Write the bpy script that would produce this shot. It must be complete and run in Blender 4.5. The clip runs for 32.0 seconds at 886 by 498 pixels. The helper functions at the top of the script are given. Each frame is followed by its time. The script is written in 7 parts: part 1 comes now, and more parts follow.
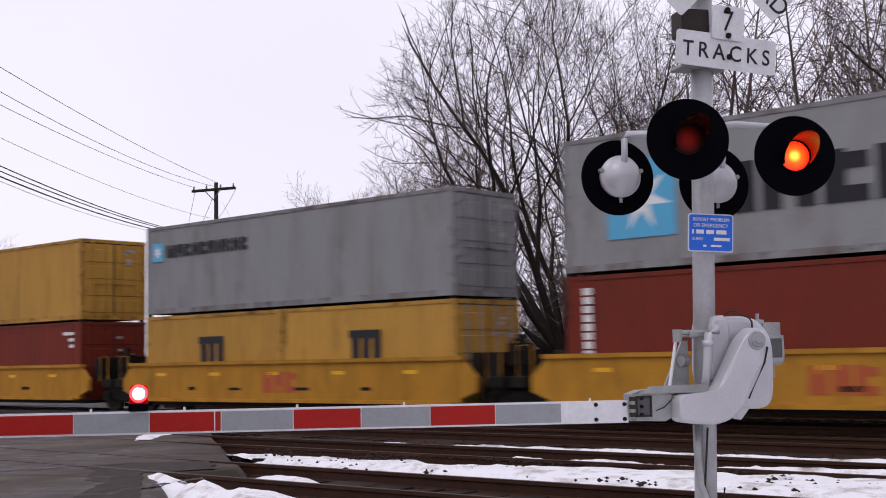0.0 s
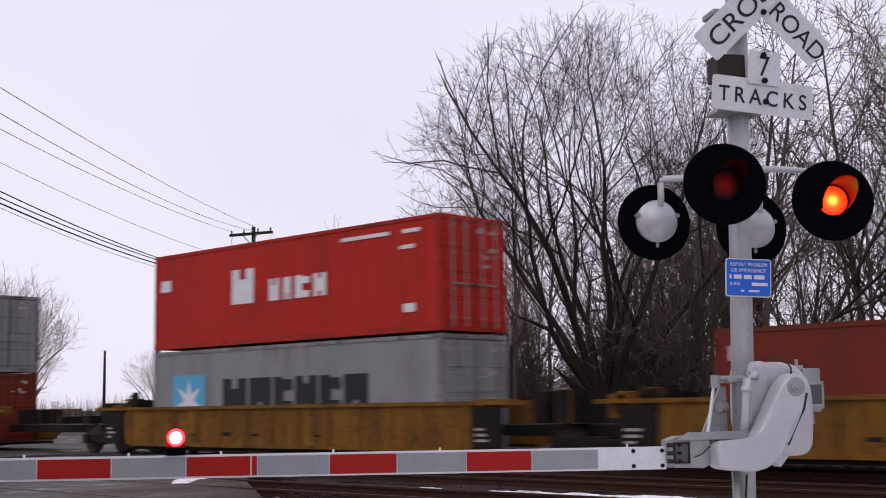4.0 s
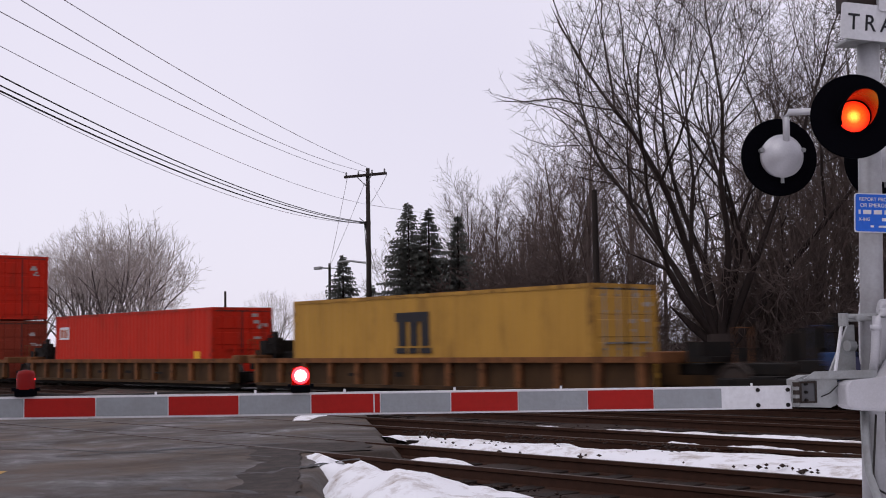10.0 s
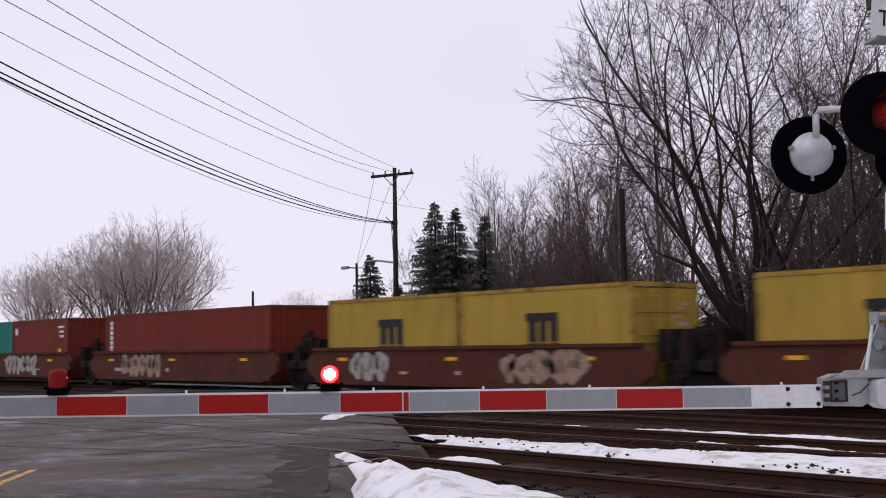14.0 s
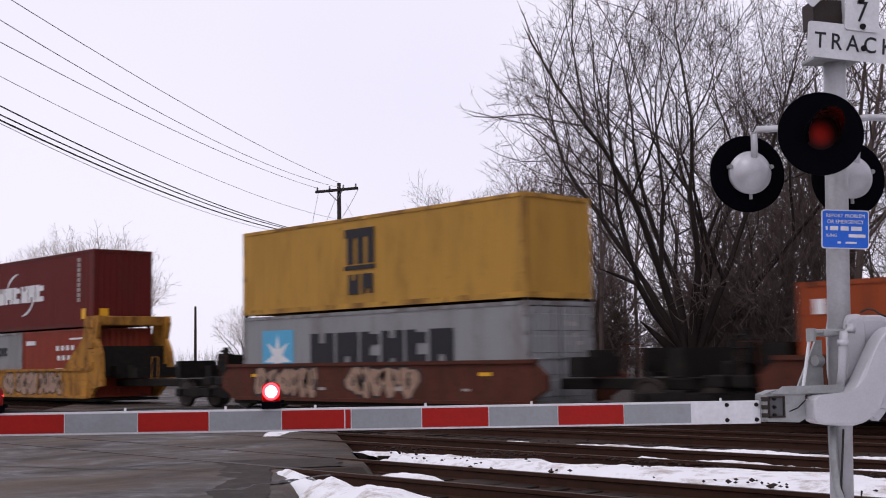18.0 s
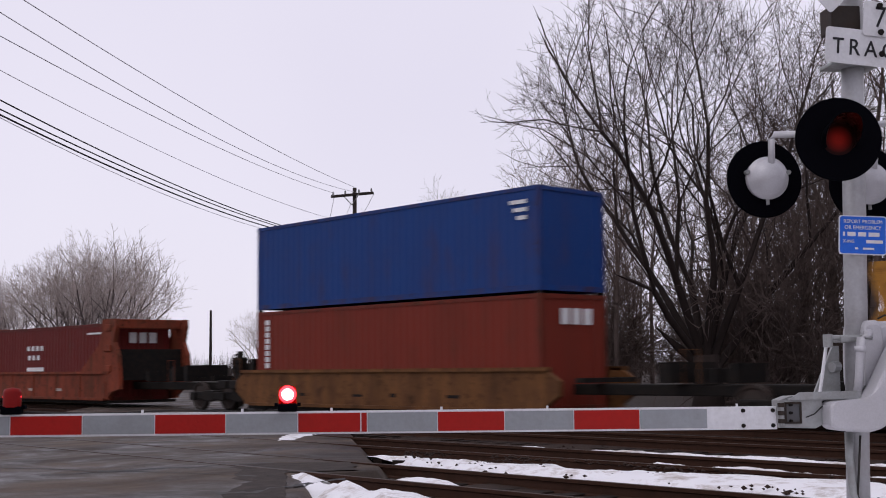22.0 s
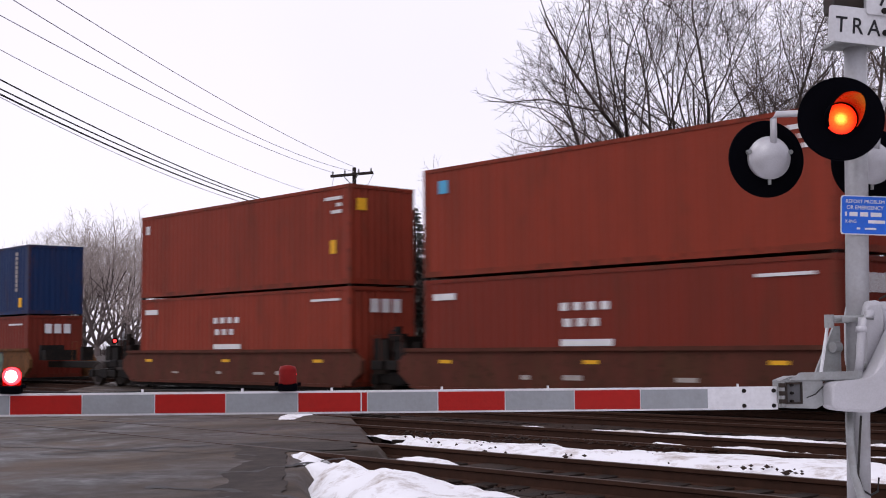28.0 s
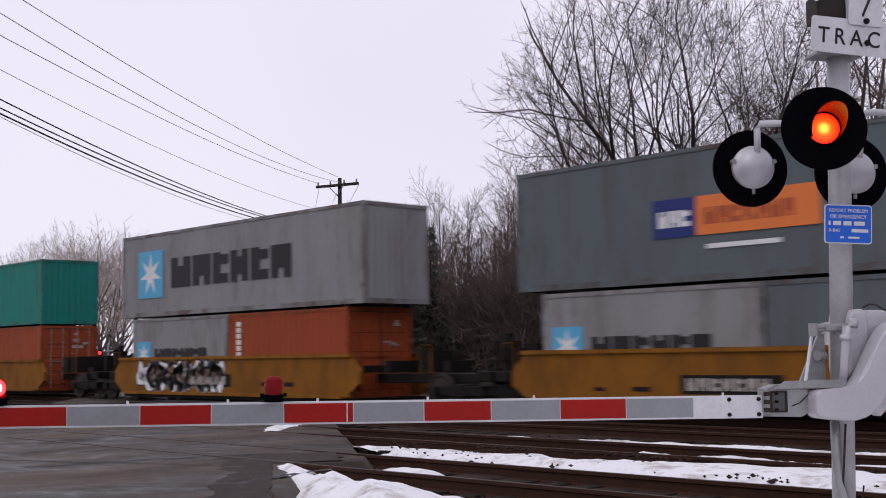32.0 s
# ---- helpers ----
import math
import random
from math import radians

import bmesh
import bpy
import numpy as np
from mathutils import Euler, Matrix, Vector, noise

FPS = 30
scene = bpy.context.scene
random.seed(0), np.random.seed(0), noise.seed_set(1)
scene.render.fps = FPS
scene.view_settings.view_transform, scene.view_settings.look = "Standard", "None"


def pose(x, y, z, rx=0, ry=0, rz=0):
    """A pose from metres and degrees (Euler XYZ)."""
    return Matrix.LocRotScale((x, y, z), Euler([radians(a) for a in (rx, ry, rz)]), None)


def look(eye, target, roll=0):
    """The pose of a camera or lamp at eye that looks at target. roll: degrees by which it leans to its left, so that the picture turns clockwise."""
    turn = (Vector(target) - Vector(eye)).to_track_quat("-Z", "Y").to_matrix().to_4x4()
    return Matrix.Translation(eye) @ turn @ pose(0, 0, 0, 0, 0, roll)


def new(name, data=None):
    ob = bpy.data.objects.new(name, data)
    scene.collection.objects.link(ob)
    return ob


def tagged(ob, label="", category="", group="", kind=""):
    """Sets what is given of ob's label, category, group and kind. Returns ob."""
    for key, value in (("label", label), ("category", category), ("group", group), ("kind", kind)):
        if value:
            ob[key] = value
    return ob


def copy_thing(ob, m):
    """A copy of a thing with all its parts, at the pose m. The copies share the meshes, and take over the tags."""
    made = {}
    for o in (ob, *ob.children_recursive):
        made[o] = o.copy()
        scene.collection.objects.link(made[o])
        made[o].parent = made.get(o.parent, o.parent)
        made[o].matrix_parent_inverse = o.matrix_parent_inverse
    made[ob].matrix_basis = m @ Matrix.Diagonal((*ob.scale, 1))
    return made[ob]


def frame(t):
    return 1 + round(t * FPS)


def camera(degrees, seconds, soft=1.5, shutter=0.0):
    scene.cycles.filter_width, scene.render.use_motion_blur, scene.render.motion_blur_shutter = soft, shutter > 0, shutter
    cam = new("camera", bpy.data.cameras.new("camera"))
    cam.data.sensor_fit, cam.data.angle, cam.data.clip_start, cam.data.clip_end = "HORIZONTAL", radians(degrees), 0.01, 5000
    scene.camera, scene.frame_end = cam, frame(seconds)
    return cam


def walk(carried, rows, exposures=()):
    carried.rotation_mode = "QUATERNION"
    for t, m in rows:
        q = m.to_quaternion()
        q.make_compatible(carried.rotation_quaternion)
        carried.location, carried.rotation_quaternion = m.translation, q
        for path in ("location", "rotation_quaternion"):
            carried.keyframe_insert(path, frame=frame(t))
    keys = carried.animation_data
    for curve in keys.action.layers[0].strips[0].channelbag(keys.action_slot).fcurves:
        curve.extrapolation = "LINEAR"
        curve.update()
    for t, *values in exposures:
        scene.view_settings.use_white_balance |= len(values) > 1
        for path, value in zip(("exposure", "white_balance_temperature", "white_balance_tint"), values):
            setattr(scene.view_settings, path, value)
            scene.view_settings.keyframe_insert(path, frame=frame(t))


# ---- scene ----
cam = camera(39.53, 32.0, soft=1.0, shutter=0.25)
# t, eye x y z, yaw to the left of the track's normal, pitch, roll
ROWS = [
    (0, 0.023, 0.033, 1.456, 41.31, 5.14, -1.09),
    (0.5, 0.024, 0.038, 1.454, 41.49, 5.70, -1.36),
    (1, 0.027, 0.034, 1.454, 41.41, 6.17, -1.20),
    (1.5, 0.031, 0.031, 1.452, 41.31, 6.55, -1.07),
    (2, 0.024, 0.036, 1.452, 40.98, 6.79, -0.88),
    (2.5, 0.020, 0.039, 1.453, 40.50, 6.96, -0.68),
    (3, 0.024, 0.033, 1.455, 40.17, 7.28, -0.66),
    (3.5, 0.018, 0.025, 1.462, 41.10, 7.41, -0.57),
    (4, 0.032, 0.022, 1.460, 42.96, 7.21, -0.88),
    (4.5, 0.034, 0.015, 1.462, 43.63, 7.18, -1.72),
    (6.5, 0.014, 0.010, 1.456, 44.93, 5.87, -0.40),
    (7, 0.015, 0.003, 1.455, 45.57, 5.40, -0.13),
    (7.5, 0.012, 0.001, 1.454, 46.33, 5.04, -0.10),
    (8, -0.001, 0.004, 1.453, 47.30, 4.89, -0.33),
    (8.5, -0.009, 0.007, 1.451, 48.05, 4.65, -0.51),
    (9, -0.014, 0.012, 1.454, 48.37, 4.52, -0.69),
    (9.5, -0.012, 0.012, 1.452, 48.42, 4.42, -0.88),
    (10, -0.011, 0.011, 1.456, 48.27, 4.50, -0.87),
    (10.5, -0.007, 0.006, 1.455, 48.19, 4.64, -1.07),
    (11, -0.010, 0.003, 1.453, 48.18, 4.71, -1.02),
    (11.5, -0.025, 0.001, 1.454, 48.76, 4.70, -0.69),
    (12, -0.003, -0.002, 1.454, 49.38, 4.60, -0.79),
    (12.5, -0.004, -0.001, 1.454, 49.50, 4.47, -0.74),
    (13, -0.005, -0.004, 1.453, 49.49, 4.47, -0.64),
    (13.5, -0.007, -0.003, 1.453, 49.47, 4.54, -1.01),
    (15.5, -0.020, -0.006, 1.447, 49.60, 4.20, -0.13),
    (16, -0.022, -0.008, 1.447, 49.41, 3.83, -0.16),
    (16.5, -0.025, -0.023, 1.449, 48.74, 3.57, -0.42),
    (17, -0.017, -0.070, 1.445, 46.96, 3.45, -1.39),
    (17.5, 0.004, -0.048, 1.454, 45.28, 4.09, -1.64),
    (18, 0.002, 0.002, 1.460, 46.92, 5.17, -0.96),
    (18.5, 0.010, 0.000, 1.453, 46.91, 5.22, -0.30),
    (19, 0.006, -0.018, 1.448, 45.64, 5.03, 0.12),
    (19.5, -0.010, -0.018, 1.449, 46.30, 4.82, 0.21),
    (20, 0.004, -0.023, 1.452, 47.37, 4.73, 0.25),
    (20.5, 0.011, -0.024, 1.454, 47.66, 4.83, 0.30),
    (21, 0.015, -0.019, 1.454, 47.76, 5.07, -0.07),
    (21.5, 0.011, -0.016, 1.457, 47.76, 5.32, -0.38),
    (22, 0.006, -0.014, 1.452, 47.62, 5.42, -0.64),
    (22.5, 0.007, -0.012, 1.451, 47.42, 5.42, -0.65),
    (23, 0.003, -0.013, 1.452, 47.30, 5.43, -0.45),
    (23.5, -0.005, -0.015, 1.453, 47.29, 5.28, -0.38),
    (24, -0.013, -0.007, 1.450, 47.37, 5.21, -0.36),
    (24.5, -0.021, -0.007, 1.451, 47.46, 4.99, -0.29),
    (25, -0.021, -0.007, 1.452, 47.55, 4.83, -0.17),
    (25.5, -0.017, -0.006, 1.454, 47.63, 4.72, 0.10),
    (27.5, -0.019, -0.001, 1.453, 47.63, 4.41, -0.81),
    (28, -0.017, -0.001, 1.452, 47.61, 4.49, -0.57),
    (28.5, -0.011, -0.001, 1.450, 47.72, 4.72, -0.51),
    (29, -0.005, -0.003, 1.450, 47.73, 4.98, -0.60),
    (29.5, 0.000, -0.004, 1.453, 47.68, 5.20, -0.87),
    (30, -0.002, -0.000, 1.451, 47.55, 5.41, -0.95),
    (30.5, -0.007, -0.001, 1.453, 47.39, 5.49, -0.75),
    (31, -0.009, -0.002, 1.450, 47.25, 5.40, -0.44),
    (31.5, -0.011, -0.000, 1.451, 47.08, 5.14, -0.59),
    (32, -0.011, -0.005, 1.449, 46.94, 4.97, -0.81),
]


def eye_pose(x, y, z, yaw, pitch, roll):
    return Matrix.Translation((x, y, z)) @ Euler((0, 0, radians(yaw))).to_matrix().to_4x4() @ pose(0, 0, 0, 90 + pitch) @ pose(0, 0, 0, 0, 0, roll)


# the film camera opens and closes a little with the brightness of the passing loads
EXPOSURE = ((0, 0.12), (1, -0.08), (2, -0.08), (3, 0), (4, 0), (7, -0.05), (8, -0.08), (9, -0.1), (10, -0.08), (11, 0), (12, 0.12), (13, 0), (16, -0.05), (17, 0.06), (18, 0.08),
            (19, 0.05), (20, 0.12), (21, -0.08), (22, -0.1), (23, -0.18), (24, -0.28), (25, -0.28), (28, 0.22), (29, 0), (30, -0.02), (31, -0.1), (32, -0.02))
walk(cam, [(t, eye_pose(*r)) for t, *r in ROWS], EXPOSURE)

# ---- light: overcast winter afternoon ----
world = bpy.data.worlds.new("overcast_sky")
scene.world = world
world.use_nodes = True
wn, wl = world.node_tree.nodes, world.node_tree.links
sky = wn.new("ShaderNodeTexSky")
sky.sky_type, sky.sun_disc = "NISHITA", False
sky.sun_elevation, sky.sun_rotation = radians(38), radians(200)
bg = wn["Background"]
clouds = wn.new("ShaderNodeTexNoise")
clouds.inputs["Scale"].default_value, clouds.inputs["Detail"].default_value = 1.6, 3
cramp = wn.new("ShaderNodeValToRGB")
cramp.color_ramp.elements[0].position, cramp.color_ramp.elements[0].color = 0.35, (0.745, 0.705, 0.84, 1)
cramp.color_ramp.elements[1].position, cramp.color_ramp.elements[1].color = 0.7, (0.825, 0.785, 0.905, 1)
dim = wn.new("ShaderNodeMix")
dim.data_type, dim.blend_type = "RGBA", "MULTIPLY"
dim.inputs["Factor"].default_value = 1
dim.inputs["B"].default_value = (0.1, 0.1, 0.1, 1)
veil = wn.new("ShaderNodeMix")
veil.data_type = "RGBA"
veil.inputs["Factor"].default_value = 0.93
wl.new(clouds.outputs["Fac"], cramp.inputs[0])
wl.new(sky.outputs[0], dim.inputs["A"])
wl.new(dim.outputs["Result"], veil.inputs["A"])
wl.new(cramp.outputs[0], veil.inputs["B"])
wl.new(veil.outputs["Result"], bg.inputs["Color"])
bg.inputs["Strength"].default_value = 1.14
sun = new("sun", bpy.data.lights.new("sun", "SUN"))
sun.data.energy, sun.data.angle, sun.data.color = 0.5, radians(25), (1.0, 0.96, 0.92)
sun.matrix_world = look((0, 0, 30), (6, 18, 0))


# ---- materials ----
def nodes_of(name):
    m = bpy.data.materials.new(name)
    m.use_nodes = True
    return m, m.node_tree.nodes, m.node_tree.links, m.node_tree.nodes["Principled BSDF"]


def surface(name, color, rough=0.6, metal=0.0, dirt=(0.12, 0.09, 0.07), amount=0.35, scale=3.0, fine=40.0, bump=0.15, streak=1.0, spread=0.0, spec=0.2, rust=0.0, rust_color=(0.075, 0.03, 0.016), rust_scale=0.7):
    """Base colour with stains of a dirt colour (large) and grain (small); streak below 1 draws the stains out downwards."""
    m, n, l, b = nodes_of(name)
    co = n.new("ShaderNodeTexCoord")
    mp = n.new("ShaderNodeMapping")
    mp.inputs["Scale"].default_value = (1, 1, streak)
    big = n.new("ShaderNodeTexNoise")
    big.inputs["Scale"].default_value, big.inputs["Detail"].default_value, big.inputs["Roughness"].default_value = scale, 6, 0.62
    small = n.new("ShaderNodeTexNoise")
    small.inputs["Scale"].default_value, small.inputs["Detail"].default_value = fine, 4
    r = n.new("ShaderNodeValToRGB")
    r.color_ramp.elements[0].position, r.color_ramp.elements[0].color = 0.42, (0, 0, 0, 1)
    r.color_ramp.elements[1].position, r.color_ramp.elements[1].color = 0.78, (amount, amount, amount, 1)
    info = n.new("ShaderNodeObjectInfo")
    off = n.new("ShaderNodeVectorMath")
    off.operation = "ADD"
    sc = n.new("ShaderNodeMath")
    sc.operation = "MULTIPLY"
    sc.inputs[1].default_value = 37.0
    l.new(info.outputs["Random"], sc.inputs[0])
    l.new(co.outputs["Object"], off.inputs[0])
    l.new(sc.outputs[0], off.inputs[1])
    l.new(off.outputs[0], mp.inputs[0])
    l.new(mp.outputs[0], big.inputs["Vector"])
    l.new(off.outputs[0], small.inputs["Vector"])
    hsv = n.new("ShaderNodeHueSaturation")
    hsv.inputs["Color"].default_value = (*color, 1)
    vr = n.new("ShaderNodeMapRange")
    vr.inputs[3].default_value, vr.inputs[4].default_value = 0.86, 1.12
    l.new(small.outputs["Fac"], vr.inputs[0])
    if spread:
        add = n.new("ShaderNodeMath")
        add.operation = "MULTIPLY_ADD"
        add.inputs[1].default_value, add.inputs[2].default_value = spread, 1 - spread / 2
        l.new(info.outputs["Random"], add.inputs[0])
        mul = n.new("ShaderNodeMath")
        mul.operation = "MULTIPLY"
        l.new(add.outputs[0], mul.inputs[0])
        l.new(vr.outputs[0], mul.inputs[1])
        l.new(mul.outputs[0], hsv.inputs["Value"])
    else:
        l.new(vr.outputs[0], hsv.inputs["Value"])
    mx = n.new("ShaderNodeMix")
    mx.data_type = "RGBA"
    mx.inputs["B"].default_value = (*dirt, 1)
    l.new(big.outputs["Fac"], r.inputs[0])
    l.new(r.outputs[0], mx.inputs["Factor"])
    l.new(hsv.outputs[0], mx.inputs["A"])
    top = mx
    if rust:
        # rusty runs drawn out downwards, and worn blotches of another size
        rm = n.new("ShaderNodeMapping")
        rm.inputs["Scale"].default_value = (2.2, 2.2, 0.55)
        for k, (size, low, high, tint) in enumerate(((rust_scale, 0.47 if rust > 0.6 else 0.53, 0.64 if rust > 0.6 else 0.72, rust_color), (rust_scale * 5.5, 0.54 if rust > 0.6 else 0.655, 0.64 if rust > 0.6 else 0.74, tuple(0.55 * q for q in rust_color)))):
            rn = n.new("ShaderNodeTexNoise")
            rn.inputs["Scale"].default_value, rn.inputs["Detail"].default_value, rn.inputs["Roughness"].default_value = size, 8, 0.68
            rp = n.new("ShaderNodeValToRGB")
            rp.color_ramp.elements[0].position, rp.color_ramp.elements[0].color = low, (0, 0, 0, 1)
            rp.color_ramp.elements[1].position, rp.color_ramp.elements[1].color = high, (rust, rust, rust, 1)
            nx = n.new("ShaderNodeMix")
            nx.data_type = "RGBA"
            nx.inputs["B"].default_value = (*tint, 1)
            l.new((rm if k == 0 else off).outputs[0], rn.inputs["Vector"])
            l.new(rn.outputs["Fac"], rp.inputs[0])
            l.new(rp.outputs[0], nx.inputs["Factor"])
            l.new(top.outputs["Result"], nx.inputs["A"])
            top = nx
        l.new(off.outputs[0], rm.inputs[0])
    l.new(top.outputs["Result"], b.inputs["Base Color"])
    rr = n.new("ShaderNodeMapRange")
    rr.inputs[3].default_value, rr.inputs[4].default_value = max(0.05, rough - 0.12), min(1, rough + 0.12)
    l.new(big.outputs["Fac"], rr.inputs[0])
    l.new(rr.outputs[0], b.inputs["Roughness"])
    b.inputs["Metallic"].default_value = metal
    b.inputs["Specular IOR Level"].default_value = spec
    if bump:
        bp = n.new("ShaderNodeBump")
        bp.inputs["Strength"].default_value, bp.inputs["Distance"].default_value = bump, 0.01
        l.new(small.outputs["Fac"], bp.inputs["Height"])
        l.new(bp.outputs[0], b.inputs["Normal"])
    return m


def glowing(name, color, strength):
    m, n, l, b = nodes_of(name)
    b.inputs["Base Color"].default_value = (*color, 1)
    b.inputs["Emission Color"].default_value = (*color, 1)
    b.inputs["Emission Strength"].default_value = strength
    return m


def box_paint(name, color, amount=0.3, rust=0.45):
    return surface(name, color, 0.55, 0.0, (0.06, 0.03, 0.02), amount, 1.3, 22, 0.1, 0.25, 0.14, 0.14, rust)


PAINT = {k: box_paint("container_" + k, c, a) for k, c, a in (
    ("grey", (0.262, 0.265, 0.268), 0.32), ("pale", (0.42, 0.415, 0.385), 0.32), ("slate", (0.112, 0.136, 0.145), 0.3),
    ("yellow", (0.48, 0.262, 0.05), 0.26), ("olive", (0.41, 0.275, 0.045), 0.32), ("brown", (0.172, 0.025, 0.014), 0.3), ("rust", (0.24, 0.036, 0.018), 0.3),
    ("orange", (0.30, 0.058, 0.017), 0.28), ("red", (0.44, 0.02, 0.012), 0.2), ("brightred", (0.52, 0.022, 0.008), 0.14),
    ("maroon", (0.115, 0.012, 0.010), 0.22), ("blue", (0.010, 0.046, 0.19), 0.18), ("navy", (0.009, 0.030, 0.10), 0.18), ("green", (0.006, 0.07, 0.052), 0.2),
    ("teal", (0.012, 0.20, 0.165), 0.22))}
POSTPAINT = {k: box_paint("container_post_" + k, PAINT[k].node_tree.nodes["Hue/Saturation/Value"].inputs["Color"].default_value[:3], 0.45, 0.66) for k in PAINT}
CAR = {k: surface("car_" + k, c, 0.7, 0.0, (0.035, 0.02, 0.012), a, 1.6, 18, 0.2, 0.4, 0.15, 0.12, {"yellow": 0.35, "amber": 0.45}.get(k, 0.68), (0.075, 0.034, 0.018), 1.1) for k, c, a in (
    ("yellow", (0.45, 0.215, 0.026), 0.42), ("ochre", (0.21, 0.094, 0.011), 0.75), ("umber", (0.21, 0.085, 0.032), 0.7), ("blue", (0.022, 0.047, 0.12), 0.75), ("brown", (0.10, 0.029, 0.019), 0.7),
    ("red", (0.23, 0.048, 0.024), 0.6), ("tan", (0.165, 0.072, 0.026), 0.75), ("gold", (0.44, 0.205, 0.036), 0.5), ("amber", (0.25, 0.10, 0.011), 0.65))}
WHITE = surface("white_paint", (0.74, 0.74, 0.74), 0.5, amount=0.2)
FADED = surface("faded_white_stencil", (0.40, 0.36, 0.33), 0.6, amount=0.5, scale=9)
INK = surface("black_paint", (0.018, 0.018, 0.022), 0.5, amount=0.1)
SKYBLUE = surface("light_blue_paint", (0.10, 0.40, 0.62), 0.5, amount=0.12)
DEEPBLUE = surface("dark_blue_paint", (0.02, 0.035, 0.16), 0.5, amount=0.12)
ORANGE = surface("orange_paint", (0.75, 0.20, 0.05), 0.5, amount=0.12)
AMBER = surface("amber_placard", (0.8, 0.42, 0.02), 0.5, amount=0.1)
GREENP = surface("graffiti_green", (0.14, 0.22, 0.17), 0.6, amount=0.75, scale=4, dirt=(0.12, 0.10, 0.06))
PINKP = surface("graffiti_pale", (0.36, 0.24, 0.17), 0.6, amount=0.7, scale=4, dirt=(0.16, 0.08, 0.05))
TEALP = surface("graffiti_teal", (0.04, 0.32, 0.38), 0.6, amount=0.3)
REDMARK = surface("faded_red_marking", (0.42, 0.09, 0.03), 0.6, amount=0.3)
GRIME = surface("black_running_gear", (0.006, 0.005, 0.0045), 0.75, 0.0, (0.035, 0.022, 0.014), 0.5, 5)
STEEL = surface("wheel_steel", (0.035, 0.028, 0.024), 0.6, 0.3, (0.06, 0.03, 0.02), 0.5, 6)
# Web colours painted darker for shade under the top chord, plus grime stains.
WEBSHADE = {"blue": surface("grimy_shaded_blue_web", (0.014, 0.026, 0.07), 0.8, 0, (0.012, 0.010, 0.009), 0.85, 1.6, 18, 0.2, 0.4), "umber": surface("grimy_shaded_ochre_web", (0.07, 0.036, 0.014), 0.8, 0, (0.014, 0.010, 0.008), 0.85, 1.6, 18, 0.2, 0.4)}
ROD = surface("galvanised_rod", (0.30, 0.30, 0.30), 0.45, 0.6)
ALU = surface("aluminium_paint", (0.49, 0.485, 0.51), 0.42, 0.25, (0.28, 0.26, 0.25), 0.3, 3.2, 120, 0.06)
MASTP = surface("mast_paint", (0.40, 0.40, 0.415), 0.45, 0.3, (0.22, 0.20, 0.18), 0.5, 5, 50, 0.15)
GALV = surface("galvanised_steel", (0.33, 0.34, 0.34), 0.5, 0.5, (0.16, 0.14, 0.12), 0.5, 9, 70, 0.15)
GALVDARK = surface("dull_dark_steel", (0.10, 0.10, 0.105), 0.6, 0.3)
SHEET = surface("reflective_white_sheeting", (0.66, 0.66, 0.68), 0.45, amount=0.2, scale=6)
GREYBAND = surface("grey_sheeting", (0.27, 0.285, 0.30), 0.5, amount=0.2, scale=6)
REDBAND = surface("red_sheeting", (0.33, 0.009, 0.006), 0.45, amount=0.15, scale=6, dirt=(0.1, 0.02, 0.01))
SIGNBLUE = surface("blue_sign_face", (0.02, 0.13, 0.62), 0.4, amount=0.1, scale=8)
BLACKM = surface("matt_black_shield", (0.002, 0.002, 0.0035), 0.8, amount=0.1, spec=0.02, dirt=(0.004, 0.004, 0.005))
RUBBER = surface("black_rubber", (0.02, 0.02, 0.02), 0.6)


def unlit_lens():
    """Unlit red glass, deep at its rim, a dim middle glow painted in."""
    m, n, l, b = nodes_of("glow_painted_red_glass")
    co = n.new("ShaderNodeTexCoord")
    ln = n.new("ShaderNodeVectorMath")
    ln.operation = "LENGTH"
    r = n.new("ShaderNodeValToRGB")
    r.color_ramp.elements[0].position, r.color_ramp.elements[0].color = 0.02, (0.34, 0.012, 0.006, 1)
    r.color_ramp.elements[1].position, r.color_ramp.elements[1].color = 0.085, (0.02, 0.002, 0.001, 1)
    l.new(co.outputs["Object"], ln.inputs[0])
    l.new(ln.outputs["Value"], r.inputs[0])
    l.new(r.outputs[0], b.inputs["Base Color"])
    b.inputs["Roughness"].default_value, b.inputs["Specular IOR Level"].default_value = 0.5, 0.1
    return m


LENSDARK = unlit_lens()
UNLIT = surface("unlit_red_dome", (0.19, 0.006, 0.005), 0.5, amount=0.4, scale=14, dirt=(0.06, 0.004, 0.004), spec=0.12)
LINING = surface("red_tinted_hood_lining", (0.012, 0.002, 0.0015), 0.28, amount=0.1, spec=0.6)
# Red is put into the specular tint for the lens rim's reflected crescent.
LINING.node_tree.nodes["Principled BSDF"].inputs["Specular Tint"].default_value = (1.0, 0.07, 0.03, 1)
WOODPOLE = surface("weathered_pole", (0.034, 0.026, 0.023), 0.85, 0, (0.02, 0.016, 0.013), 0.6, 3, 30, 0.4, 0.1)
WIRE = surface("black_cable", (0.02, 0.02, 0.024), 0.6)
WIREGREY = surface("grey_wire", (0.7, 0.7, 0.74), 0.6)
WIREPALE = surface("pale_wire", (0.85, 0.85, 0.9), 0.6)
BARK = surface("grey_brown_bark", (0.036, 0.026, 0.023), 0.95, 0, (0.014, 0.010, 0.009), 0.6, 2.5, 25, 0.5, 0.2, 0.2)
